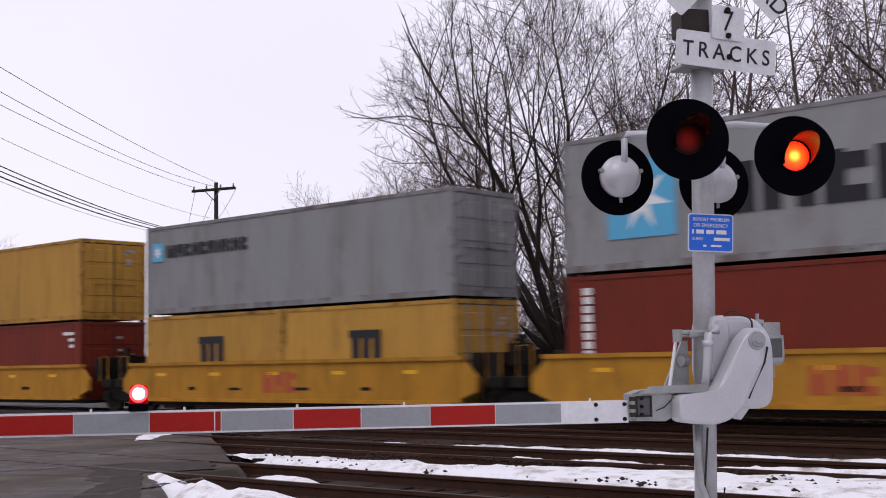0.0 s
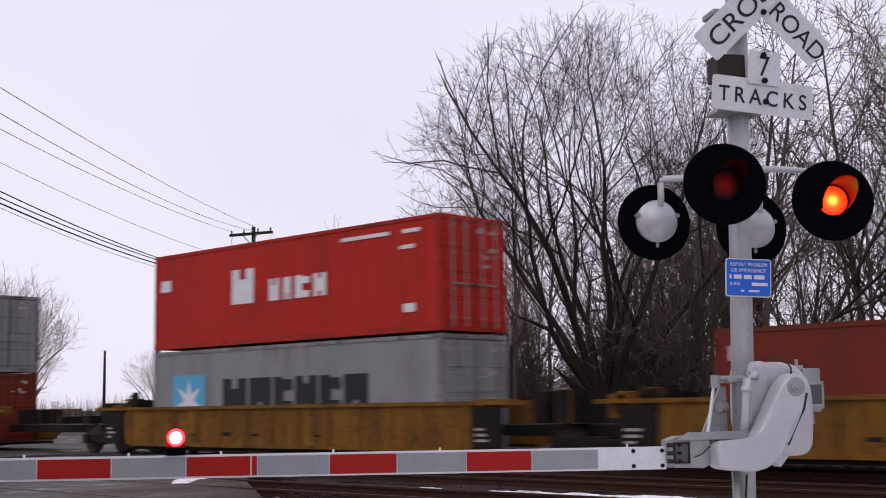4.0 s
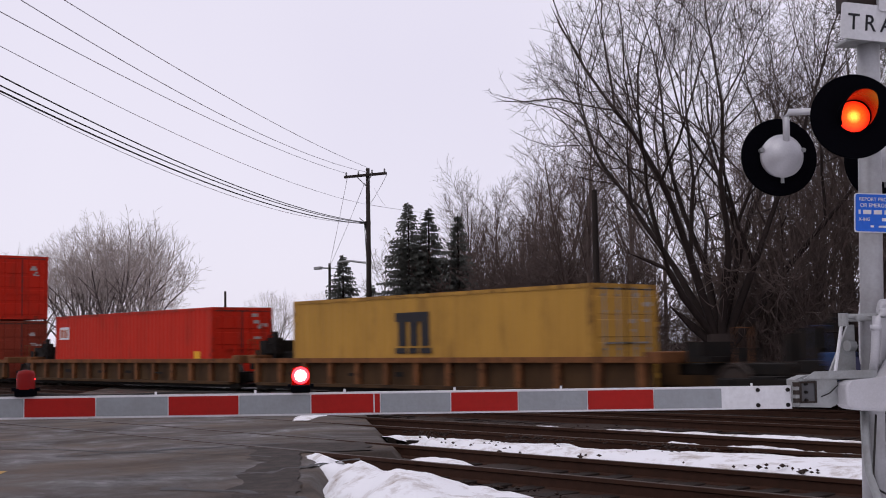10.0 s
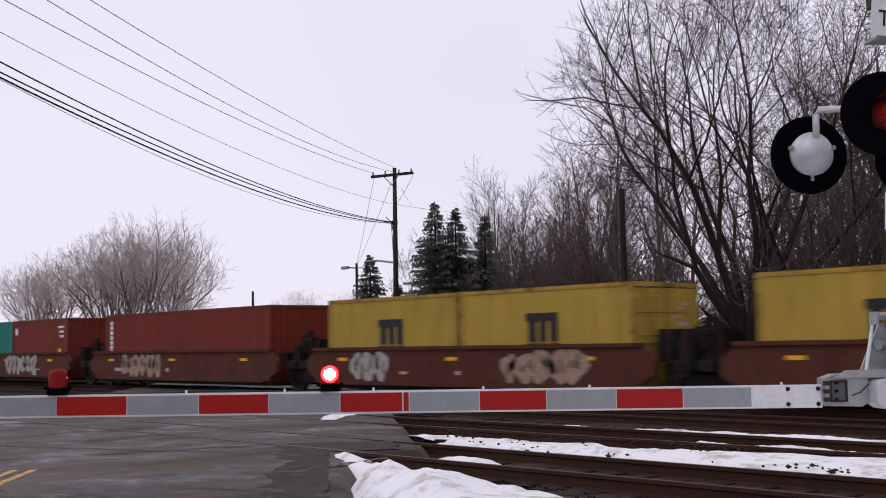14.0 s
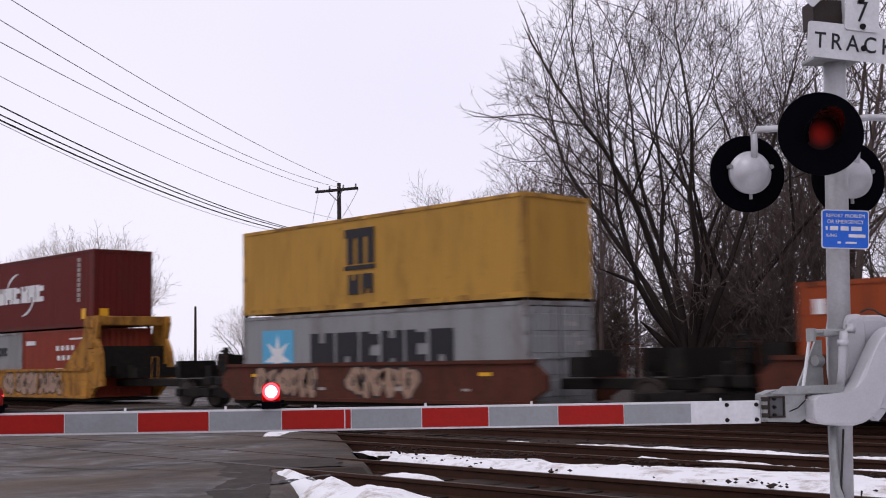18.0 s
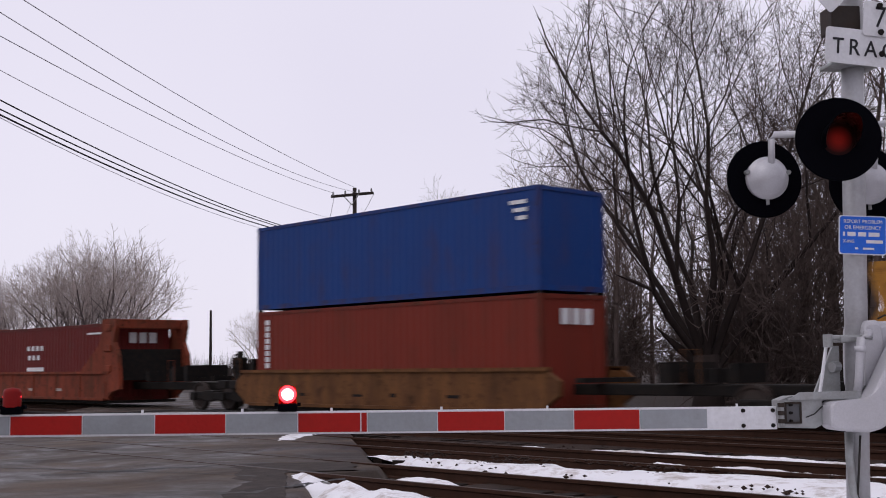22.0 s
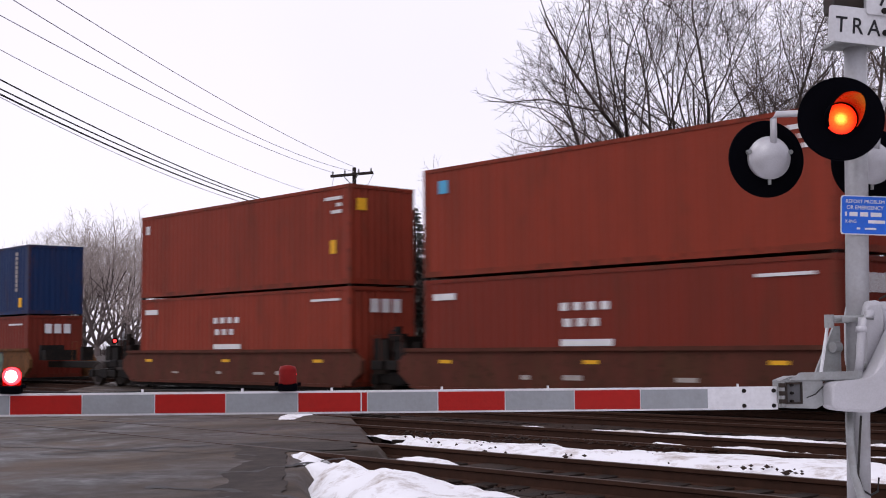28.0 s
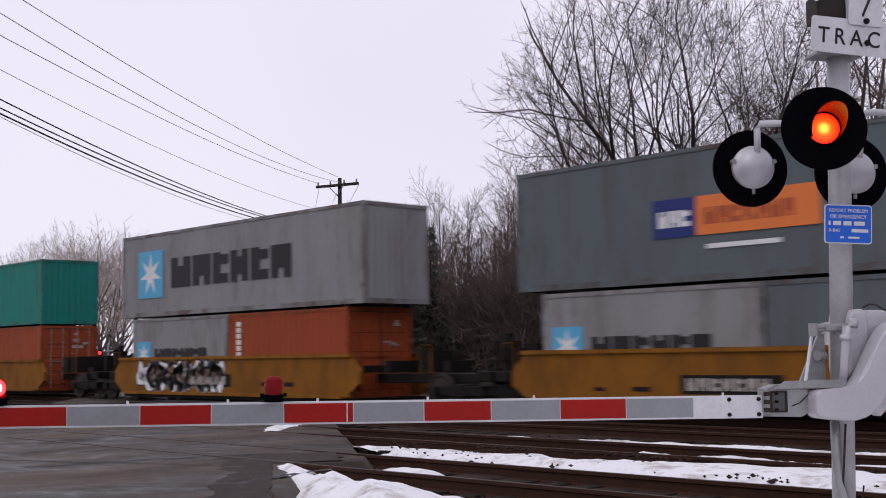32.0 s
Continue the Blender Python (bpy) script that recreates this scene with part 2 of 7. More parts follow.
# Bark of the wood, its colour lightened to stand in for distance haze.
WOODBARK = surface("haze_lightened_wood_bark", (0.13, 0.097, 0.086), 0.95, 0, (0.035, 0.024, 0.02), 0.5, 2, 20, 0.2, 1, 0.3)
TWIG = surface("twig_bark", (0.06, 0.045, 0.041), 0.95, 0, (0.025, 0.016, 0.013), 0.5, 2, 20, 0.2, 1, 0.2)
# Far bark colours: distance haze is painted into both.
HAZETWIG = surface("haze_paled_twig_bark", (0.38, 0.32, 0.295), 0.95, 0, (0.14, 0.11, 0.10), 0.5, 1, 20, 0.2, 1, 0.2)
HAZYBARK = surface("haze_greyed_bark", (0.13, 0.105, 0.1), 0.95, 0, (0.07, 0.055, 0.05), 0.5, 1, 20, 0.2, 1, 0.2)
NEEDLE = surface("spruce_needles", (0.115, 0.12, 0.108), 0.9, 0, (0.05, 0.045, 0.036), 0.5, 2, 30, 0.3, 1, 0.3)
RUSTRAIL = surface("rusty_rail_side", (0.042, 0.017, 0.009), 0.8, 0.0, (0.014, 0.008, 0.005), 0.6, 6, 50, 0.3)
RAILHEAD = surface("worn_rail_head", (0.06, 0.04, 0.03), 0.55, 0.3, (0.07, 0.04, 0.03), 0.5, 6)
TIEWOOD = surface("creosoted_tie", (0.018, 0.011, 0.008), 0.9, 0, (0.012, 0.009, 0.007), 0.6, 5, 40, 0.5)
BALLASTM = surface("ballast_stone", (0.036, 0.022, 0.016), 0.95, 0, (0.012, 0.008, 0.006), 0.6, 9, 60, 0.6, 1, 0.4)
TAR = surface("crumbling_tar", (0.030, 0.024, 0.021), 0.9, 0, (0.085, 0.068, 0.058), 0.85, 4, 30, 0.9)
YELLOWLINE = surface("road_marking_yellow", (0.55, 0.33, 0.08), 0.7, amount=0.7, scale=14, dirt=(0.1, 0.08, 0.07))


def ground_mats():
    # brown winter ground with snow in patches
    m, n, l, b = nodes_of("winter_ground")
    co = n.new("ShaderNodeTexCoord")
    a = n.new("ShaderNodeTexNoise")
    a.inputs["Scale"].default_value, a.inputs["Detail"].default_value, a.inputs["Roughness"].default_value = 0.5, 8, 0.65
    f = n.new("ShaderNodeTexNoise")
    f.inputs["Scale"].default_value, f.inputs["Detail"].default_value = 9, 8
    c = n.new("ShaderNodeValToRGB")
    c.color_ramp.elements[0].color, c.color_ramp.elements[1].color = (0.012, 0.009, 0.007, 1), (0.055, 0.038, 0.029, 1)
    s = n.new("ShaderNodeValToRGB")
    s.color_ramp.elements[0].position, s.color_ramp.elements[1].position = 0.66, 0.70
    mx = n.new("ShaderNodeMix")
    mx.data_type = "RGBA"
    mx.inputs["B"].default_value = (0.8, 0.8, 0.84, 1)
    for t in (a, f):
        l.new(co.outputs["Object"], t.inputs["Vector"])
    l.new(f.outputs["Fac"], c.inputs[0])
    l.new(a.outputs["Fac"], s.inputs[0])
    l.new(s.outputs[0], mx.inputs["Factor"])
    l.new(c.outputs[0], mx.inputs["A"])
    l.new(mx.outputs["Result"], b.inputs["Base Color"])
    b.inputs["Roughness"].default_value = 0.95
    bp = n.new("ShaderNodeBump")
    bp.inputs["Strength"].default_value, bp.inputs["Distance"].default_value = 0.7, 0.05
    l.new(f.outputs["Fac"], bp.inputs["Height"])
    l.new(bp.outputs[0], b.inputs["Normal"])
    # damp asphalt with worn pale bands and dark wet patches
    m2, n, l, b = nodes_of("damp_asphalt")
    co = n.new("ShaderNodeTexCoord")
    mp = n.new("ShaderNodeMapping")
    mp.inputs["Rotation"].default_value = (0, 0, radians(-54.5))
    mp.inputs["Scale"].default_value = (1.0, 0.42, 1)
    a = n.new("ShaderNodeTexNoise")
    a.inputs["Scale"].default_value, a.inputs["Detail"].default_value, a.inputs["Roughness"].default_value = 0.9, 7, 0.6
    f = n.new("ShaderNodeTexNoise")
    f.inputs["Scale"].default_value, f.inputs["Detail"].default_value = 55, 4
    c = n.new("ShaderNodeValToRGB")
    for e, p, col in zip((c.color_ramp.elements[0], c.color_ramp.elements[1]), (0.34, 0.68), ((0.030, 0.023, 0.018, 1), (0.118, 0.094, 0.076, 1))):
        e.position, e.color = p, col
    mid = c.color_ramp.elements.new(0.5)
    mid.color = (0.066, 0.051, 0.041, 1)
    patch = n.new("ShaderNodeTexNoise")
    patch.inputs["Scale"].default_value, patch.inputs["Detail"].default_value, patch.inputs["Roughness"].default_value, patch.inputs["Distortion"].default_value = 0.6, 9, 0.7, 0.35
    wet = n.new("ShaderNodeValToRGB")
    for e, p, col in zip((wet.color_ramp.elements[0], wet.color_ramp.elements[1]), (0.38, 0.62), ((0.34, 0.32, 0.30, 1), (1.18, 1.1, 1.02, 1))):
        e.position, e.color = p, col
    worn = n.new("ShaderNodeMix")
    worn.data_type, worn.blend_type = "RGBA", "MULTIPLY"
    worn.inputs["Factor"].default_value = 1
    l.new(co.outputs["Object"], patch.inputs["Vector"])
    l.new(patch.outputs["Fac"], wet.inputs[0])
    l.new(wet.outputs[0], worn.inputs["B"])
    g = n.new("ShaderNodeMix")
    g.data_type, g.blend_type = "RGBA", "OVERLAY"
    g.inputs["Factor"].default_value = 0.6
    l.new(co.outputs["Object"], mp.inputs[0])
    l.new(mp.outputs[0], a.inputs["Vector"])
    l.new(co.outputs["Object"], f.inputs["Vector"])
    l.new(a.outputs["Fac"], c.inputs[0])
    l.new(c.outputs[0], worn.inputs["A"])
    l.new(worn.outputs["Result"], g.inputs["A"])
    l.new(f.outputs["Fac"], g.inputs["B"])
    l.new(g.outputs["Result"], b.inputs["Base Color"])
    rr = n.new("ShaderNodeMapRange")
    rr.inputs[1].default_value, rr.inputs[2].default_value, rr.inputs[3].default_value, rr.inputs[4].default_value = 0.34, 0.62, 0.32, 0.95
    b.inputs["Specular IOR Level"].default_value = 0.3
    l.new(patch.outputs["Fac"], rr.inputs[0])
    l.new(rr.outputs[0], b.inputs["Roughness"])
    bp = n.new("ShaderNodeBump")
    bp.inputs["Strength"].default_value, bp.inputs["Distance"].default_value = 0.35, 0.01
    l.new(f.outputs["Fac"], bp.inputs["Height"])
    l.new(bp.outputs[0], b.inputs["Normal"])
    # old snow
    m3, n, l, b = nodes_of("old_snow")
    co = n.new("ShaderNodeTexCoord")
    a = n.new("ShaderNodeTexNoise")
    a.inputs["Scale"].default_value, a.inputs["Detail"].default_value, a.inputs["Roughness"].default_value = 2.2, 9, 0.7
    c = n.new("ShaderNodeValToRGB")
    for e, p, col in zip((c.color_ramp.elements[0], c.color_ramp.elements[1]), (0.33, 0.50), ((0.36, 0.30, 0.26, 1), (0.82, 0.82, 0.84, 1))):
        e.position, e.color = p, col
    l.new(co.outputs["Object"], a.inputs["Vector"])
    l.new(a.outputs["Fac"], c.inputs[0])
    l.new(c.outputs[0], b.inputs["Base Color"])
    b.inputs["Roughness"].default_value = 0.8
    bp = n.new("ShaderNodeBump")
    bp.inputs["Strength"].default_value, bp.inputs["Distance"].default_value = 0.8, 0.06
    l.new(a.outputs["Fac"], bp.inputs["Height"])
    l.new(bp.outputs[0], b.inputs["Normal"])
    return m, m2, m3


EARTH, ASPHALT, SNOW = ground_mats()


def lit_lens():
    """A glowing lens, amber at its middle and red at its rim."""
    m, n, l, b = nodes_of("lit_signal_lens")
    co = n.new("ShaderNodeTexCoord")
    ln = n.new("ShaderNodeVectorMath")
    ln.operation = "LENGTH"
    grid = n.new("ShaderNodeTexVoronoi")
    grid.inputs["Scale"].default_value = 90
    r = n.new("ShaderNodeValToRGB")
    r.color_ramp.elements[0].position, r.color_ramp.elements[0].color = 0.012, (1.0, 0.62, 0.07, 1)
    r.color_ramp.elements[1].position, r.color_ramp.elements[1].color = 0.088, (1.0, 0.018, 0.003, 1)
    e = r.color_ramp.elements.new(0.045)
    e.color = (1.0, 0.09, 0.006, 1)
    st = n.new("ShaderNodeMapRange")
    st.inputs[2].default_value, st.inputs[3].default_value, st.inputs[4].default_value = 0.7, 1.2, 2.1
    l.new(co.outputs["Object"], ln.inputs[0])
    l.new(co.outputs["Object"], grid.inputs["Vector"])
    l.new(ln.outputs["Value"], r.inputs[0])
    l.new(grid.outputs["Distance"], st.inputs[0])
    l.new(r.outputs[0], b.inputs["Emission Color"])
    l.new(st.outputs[0], b.inputs["Emission Strength"])
    b.inputs["Base Color"].default_value = (0.3, 0.01, 0.005, 1)
    return m


LIT = lit_lens()
LITFAR = glowing("distant_red_lamp", (1.0, 0.03, 0.03), 2.5)
LITARM = glowing("lit_arm_lamp", (1.0, 0.02, 0.03), 5.0)
LITWHITE = glowing("overexposed_arm_lamp", (1.0, 0.72, 0.66), 30.0)


# ---- mesh helpers ----
def mesh_of(name, verts, faces):
    me = bpy.data.meshes.new(name)
    me.from_pydata(verts, [], faces)
    me.update()
    return me


class Shape:
    """Collects pieces of one mesh."""

    def __init__(self):
        self.v, self.f = [], []

    def box(self, x0, x1, y0, y1, z0, z1):
        n = len(self.v)
        self.v += [(x, y, z) for z in (z0, z1) for y in (y0, y1) for x in (x0, x1)]
        self.f += [tuple(n + i for i in q) for q in ((0, 2, 3, 1), (4, 5, 7, 6), (0, 1, 5, 4), (2, 6, 7, 3), (0, 4, 6, 2), (1, 3, 7, 5))]
        return self

    def chamfer(self, x0, x1, y0, y1, z0, z1, c):
        """A box with its edges cut at 45 degrees."""
        bm = bmesh.new()
        bmesh.ops.create_cube(bm, size=1)
        bmesh.ops.scale(bm, vec=(x1 - x0, y1 - y0, z1 - z0), verts=bm.verts)
        bmesh.ops.translate(bm, vec=((x0 + x1) / 2, (y0 + y1) / 2, (z0 + z1) / 2), verts=bm.verts)
        bmesh.ops.bevel(bm, geom=bm.edges[:], offset=c, segments=2, affect="EDGES", profile=0.6)
        return self.add(bm)

    def add(self, bm):
        n = len(self.v)
        bm.verts.index_update()
        self.v += [tuple(v.co) for v in bm.verts]
        self.f += [tuple(n + v.index for v in f.verts) for f in bm.faces]
        bm.free()
        return self

    def prism(self, outline, y0, y1):
        """An outline in x and z, drawn through from y0 to y1."""
        n, k = len(self.v), len(outline)
        self.v += [(x, y0, z) for x, z in outline] + [(x, y1, z) for x, z in outline]
        self.f += [tuple(range(n, n + k)), tuple(range(n + 2 * k - 1, n + k - 1, -1))]
        self.f += [(n + i, n + k + i, n + k + (i + 1) % k, n + (i + 1) % k) for i in range(k)]
        return self

    def tube(self, points, radii, sides=8, caps=True):
        n = len(self.v)
        pts = [Vector(p) for p in points]
        if not hasattr(radii, "__len__"):
            radii = [radii] * len(pts)
        for i, p in enumerate(pts):
            d = (pts[min(i + 1, len(pts) - 1)] - pts[max(i - 1, 0)]).normalized()
            a = d.cross(Vector((0, 0, 1)) if abs(d.z) < 0.9 else Vector((1, 0, 0))).normalized()
            b = d.cross(a)
            self.v += [tuple(p + radii[i] * (a * math.cos(2 * math.pi * k / sides) + b * math.sin(2 * math.pi * k / sides))) for k in range(sides)]
        for i in range(len(pts) - 1):
            for k in range(sides):
                q, k2 = n + i * sides, (k + 1) % sides
                self.f.append((q + k, q + k2, q + sides + k2, q + sides + k))
        if caps:
            self.f += [tuple(range(n + sides - 1, n - 1, -1)), tuple(range(n + (len(pts) - 1) * sides, n + len(pts) * sides))]
        return self

    def lathe(self, profile, sides=32, axis="y"):
        """Rings of (along, radius) round an axis through the origin."""
        n = len(self.v)
        for a, r in profile:
            for k in range(sides):
                c, s = r * math.cos(2 * math.pi * k / sides), r * math.sin(2 * math.pi * k / sides)
                self.v.append({"y": (c, a, s), "z": (c, s, a), "x": (a, c, s)}[axis])
        for i in range(len(profile) - 1):
            for k in range(sides):
                q, k2 = n + i * sides, (k + 1) % sides
                self.f.append((q + k, q + sides + k, q + sides + k2, q + k2))
        return self

    def move(self, start, m):
        self.v[start:] = [tuple(m @ Vector(p)) for p in self.v[start:]]
        return self

    def mesh(self, name="shape"):
        return mesh_of(name, self.v, self.f)


def part(name, shape, material, parent, label="", smooth=False, at=None):
    """One mesh object under a thing or part."""
    me = shape if isinstance(shape, bpy.types.Mesh) else shape.mesh(name)
    if smooth:
        me.shade_smooth()
    ob = new(name, me)
    if not me.materials:
        me.materials.append(material)
    if me.materials[0] is not material:
        ob.material_slots[0].link = "OBJECT"
        ob.material_slots[0].material = material
    ob.parent = parent
    if at is not None:
        ob.matrix_basis = at
    if label:
        ob["label"] = label
    return ob


def thing(name, label, category, group="", kind="", at=None):
    ob = tagged(new(name), label, category, group, kind)
    if at is not None:
        ob.matrix_basis = at
    return ob


def solid(name, shape, material, label, category, kind="", group="", smooth=False, at=None):
    me = shape if isinstance(shape, bpy.types.Mesh) else shape.mesh(name)
    if smooth:
        me.shade_smooth()
    me.materials.append(material)
    ob = tagged(new(name, me), label, category, group, kind)
    if at is not None:
        ob.matrix_basis = at
    return ob


# ---- ground, road, tracks ----
UX, UY, VX, VY = -0.814, 0.581, 0.581, 0.814  # along the road, and across it to its right
ROADTURN = 54.48


def road_xy(v, u):
    return v * VX + u * UX, v * VY + u * UY


def clamp01(x):
    return max(0.0, min(1.0, x))


def road_z(x, y):
    """Height of the asphalt: level with the rails on the crossing, crowned before it."""
    v = x * VX + y * VY
    k = clamp01((9.3 - y) / 2.5)
    return 0.0545 - k * (0.02 + 0.012 * abs(v + 3.8)) + 0.004 * noise.noise((x, y, 0))


def build_ground():
    s = Shape()
    xs = [-2500, -900, -400, -200, -120] + list(range(-100, 41, 4)) + [80, 160, 400, 1200, 2500]
    ys = [-1500, -500, -200, -90, -40, -20, -8, 0, 5, 8, 26, 30] + list(range(34, 110, 6)) + [140, 250, 500, 1000, 3000]
    for y in ys:
        for x in xs:
            n = noise.noise((x * 0.05, y * 0.05, 0))
            z = -0.22
            if y > 30:
                z += clamp01((y - 30) / 12) * (0.5 + 0.5 * n) + 0.15 * n
            s.v.append((x, y, z))
    w = len(xs)
    s.f = [(j * w + i, j * w + i + 1, (j + 1) * w + i + 1, (j + 1) * w + i) for j in range(len(ys) - 1) for i in range(w - 1)]
    solid("ground", s, EARTH, "brown winter earth with patches of old snow", "ground", "structure", smooth=True)
    # ballast bed, uneven
    s = Shape()
    xs = [-170 + 1.1 * i for i in range(180)]
    ys = [6.2 + 0.55 * j for j in range(41)]
    for y in ys:
        for x in xs:
            z = -0.105 + 0.05 * noise.noise((x * 0.9, y * 0.9, 3)) + 0.03 * noise.noise((x * 2.3, y * 2.1, 8))
            v, u = x * VX + y * VY, x * UX + y * UY
            if -8.6 < v < 1.8:
                z -= 0.12
            if y > 27:
                z -= 0.3
            s.v.append((x, y, z))
    w = len(xs)
    s.f = [(j * w + i, j * w + i + 1, (j + 1) * w + i + 1, (j + 1) * w + i) for j in range(len(ys) - 1) for i in range(w - 1)]
    solid("track_bed", s, BALLASTM, "dark brown crushed stone ballast between the tracks", "ballast", "structure", smooth=True)
    # road
    s = Shape()
    vs = [-7.7 + 0.39 * i for i in range(21)] + [0.5]
    us = [-14 + 0.25 * j for j in range(460)]
    for u in us:
        y0 = road_xy(0.4, u)[1]
        rim = 0.05 + 0.18 * noise.noise((u * 0.7, 1, 1)) + 0.07 * noise.noise((u * 3.1, 4, 1)) + (1.05 if 10.2 < y0 < 20.5 else 0.15 if y0 > 20 else 0)
        for k, v in enumerate(vs):
            vv = rim + (0.0 if k == 20 else 0.22) if k >= 20 else v if v < -0.6 else -0.6 + (rim + 0.6) * (v + 0.6) / 0.7
            x, y = road_xy(vv, u)
            s.v.append((x, y, -0.2 if k == 21 else road_z(x, y) - (0.02 if k == 20 else 0)))
    w = len(vs)
    s.f = [(j * w + i + 1, j * w + i, (j + 1) * w + i, (j + 1) * w + i + 1) for j in range(len(us) - 1) for i in range(w - 1)]
    road = solid("road", s, ASPHALT, "damp worn grey asphalt road over the tracks", "road", "structure", smooth=True)
    return road


ROAD = build_ground()
TRACKS = (9.87, 13.86, 18.2, 22.38, 28.0)


def build_tracks():
    rail_out = [(-0.075, 0), (0.075, 0), (0.07, 0.02), (0.012, 0.035), (0.012, 0.125), (0.036, 0.14), (0.036, 0.178), (-0.036, 0.178), (-0.036, 0.14), (-0.012, 0.125), (-0.012, 0.035), (-0.07, 0.02)]
    for k, y0 in enumerate(TRACKS):
        near = k < 2
        track = thing("railway_track", "rusty steel rails on dark timber ties in brown ballast", "railway track", "parallel tracks", "structure", pose(0, y0, 0))
        for dy in (0, 1.51):
            a = Shape()
            n = len(rail_out)
            for x in (-260, 120):
                a.v += [(x, dy + p, q - 0.12) for p, q in rail_out]
            a.f = [(i, (i + 1) % n, n + (i + 1) % n, n + i) for i in range(n)] + [tuple(range(n - 1, -1, -1)), tuple(range(n, 2 * n))]
            rail = part("rail", a, RUSTRAIL, track)
            part("rail_head", Shape().box(-260, 120, dy - 0.03, dy + 0.03, 0.058, 0.062), RAILHEAD, rail, "worn brown running surface")
        # ties, left out under the road
        tie = Shape().chamfer(-0.115, 0.115, -0.55, 2.05, -0.26, -0.095, 0.012).mesh("tie")
        tie.materials.append(TIEWOOD)
        far = Shape()
        for i in range(230):
            x = -100 + 0.52 * i
            v = x * VX + (y0 + 0.75) * VY
            if -8.3 < v < 1.6:
                continue
            if near and -22 < x < 1:
                part("tie", tie, TIEWOOD, track, at=pose(x + random.uniform(-0.03, 0.03), random.uniform(-0.05, 0.05), random.uniform(-0.01, 0.01), 0, 0, random.uniform(-2, 2)))
            else:
                far.box(x - 0.115, x + 0.115, -0.55, 2.05, -0.26, -0.1)
        tagged(part("tie_row", far, TIEWOOD, track), kind="stuff")
        # flangeway slots where the rails cross the asphalt
        for dy in (0, 1.51):
            y = y0 + dy
            xa, xb = (-7.7 - y * VY) / VX, (0.3 - y * VY) / VX
            part("flangeway", Shape().box(xa, xb, dy + 0.036, dy + 0.115, 0.055, 0.0605), RUBBER, track, "dark slot beside the rail")


build_tracks()


def snow_sheet(name, outline, height, label, seed, rough=1.0, base=-0.06, step=0.16, bare=0.0, low=0.0):
    """Snow heaped inside an outline, thinning to its uneven rim."""
    xs, ys = [p[0] for p in outline], [p[1] for p in outline]
    x0, x1, y0, y1 = min(xs), max(xs), min(ys), max(ys)
    nx, ny = int((x1 - x0) / step) + 1, int((y1 - y0) / step) + 1

    def depth(x, y):
        ins, best = False, 9.0
        for (ax, ay), (bx, by) in zip(outline, outline[1:] + outline[:1]):
            if (ay > y) != (by > y) and x < (bx - ax) * (y - ay) / (by - ay) + ax:
                ins = not ins
            t = clamp01(((x - ax) * (bx - ax) + (y - ay) * (by - ay)) / ((bx - ax) ** 2 + (by - ay) ** 2 + 1e-9))
            best = min(best, math.hypot(x - ax - t * (bx - ax), y - ay - t * (by - ay)))
        return best if ins else -best

    s, idx = Shape(), {}
    for j in range(ny + 1):
        for i in range(nx + 1):
            x, y = x0 + i * step, y0 + j * step
            d = depth(x, y) + 0.22 * rough * noise.noise((x * 1.3 + seed, y * 1.3, 0)) + 0.1 * rough * noise.noise((x * 4.1, y * 4.1 + seed, 2))
            if d < -0.45:
                continue
            if bare:
                d -= 1.6 * max(0.0, noise.noise((x * 0.8 + seed * 3, y * 2.2, 5)) - bare)
            tall = height * (1 - low * clamp01((x * VX + y * VY - 0.9) / 1.4))
            h = tall * (min(1, d / 0.5) ** 0.6 if d > 0 else 1.5 * d - 0.25 * clamp01(-d * 4))
            z = base + (h * (0.75 + 0.35 * noise.noise((x * 0.9, y * 0.9, seed))) if d > 0 else h) + 0.06 * height * noise.noise((x * 5, y * 5, seed)) + 0.05 * min(height, 0.3) * noise.noise((x * 11, y * 11, seed))
            idx[i, j] = len(s.v)
            s.v.append((x, y, z))
    for (i, j), a in list(idx.items()):
        if (i + 1, j) in idx and (i + 1, j + 1) in idx and (i, j + 1) in idx:
            s.f.append((a, idx[i + 1, j], idx[i + 1, j + 1], idx[i, j + 1]))
    ob = solid(name, s, SNOW, label, "snow", "stuff", smooth=True)
    return ob


snow_sheet("snow_bank", [(-13.9, 9.6), (-13.5, 9.85), (-12.3, 9.3), (-10.9, 8.9), (-9.6, 8.65), (-7.5, 8.6), (-5.2, 8.8), (-3, 8.95), (3, 9.1), (6, 9.1), (6, 1), (-1.5, 1.5), (-4.6, 4.6), (-7.0, 5.9), (-9.6, 7.3), (-11.6, 8.6)], 0.34, "ploughed bank of dirty old snow at the road's edge", 3, 1.0, -0.06, 0.08, low=0.58)
snow_sheet("snow_strip", [(-14.7, 12.1), (-13.6, 12.9), (-11, 13.3), (-7, 13.62), (-2, 13.7), (12, 13.7), (12, 11.5), (-4, 11.48), (-8, 11.48), (-12.4, 11.5)], 0.25, "strip of trampled snow between two tracks", 7, 1.1, -0.10, 0.11, 0.42)
snow_sheet("snow_strip", [(-16.9, 13.3), (-15.6, 13.65), (-12, 13.72), (-12.6, 13.4)], 0.2, "thin tongue of snow beside a rail", 9, 0.5, -0.1, 0.1)
snow_sheet("snow_strip", [(-15, 15.8), (-10, 15.95), (12, 15.98), (12, 15.45), (-9, 15.45), (-15.5, 15.5)], 0.21, "narrow strip of snow along a rail", 11, 0.35, -0.03, 0.08)
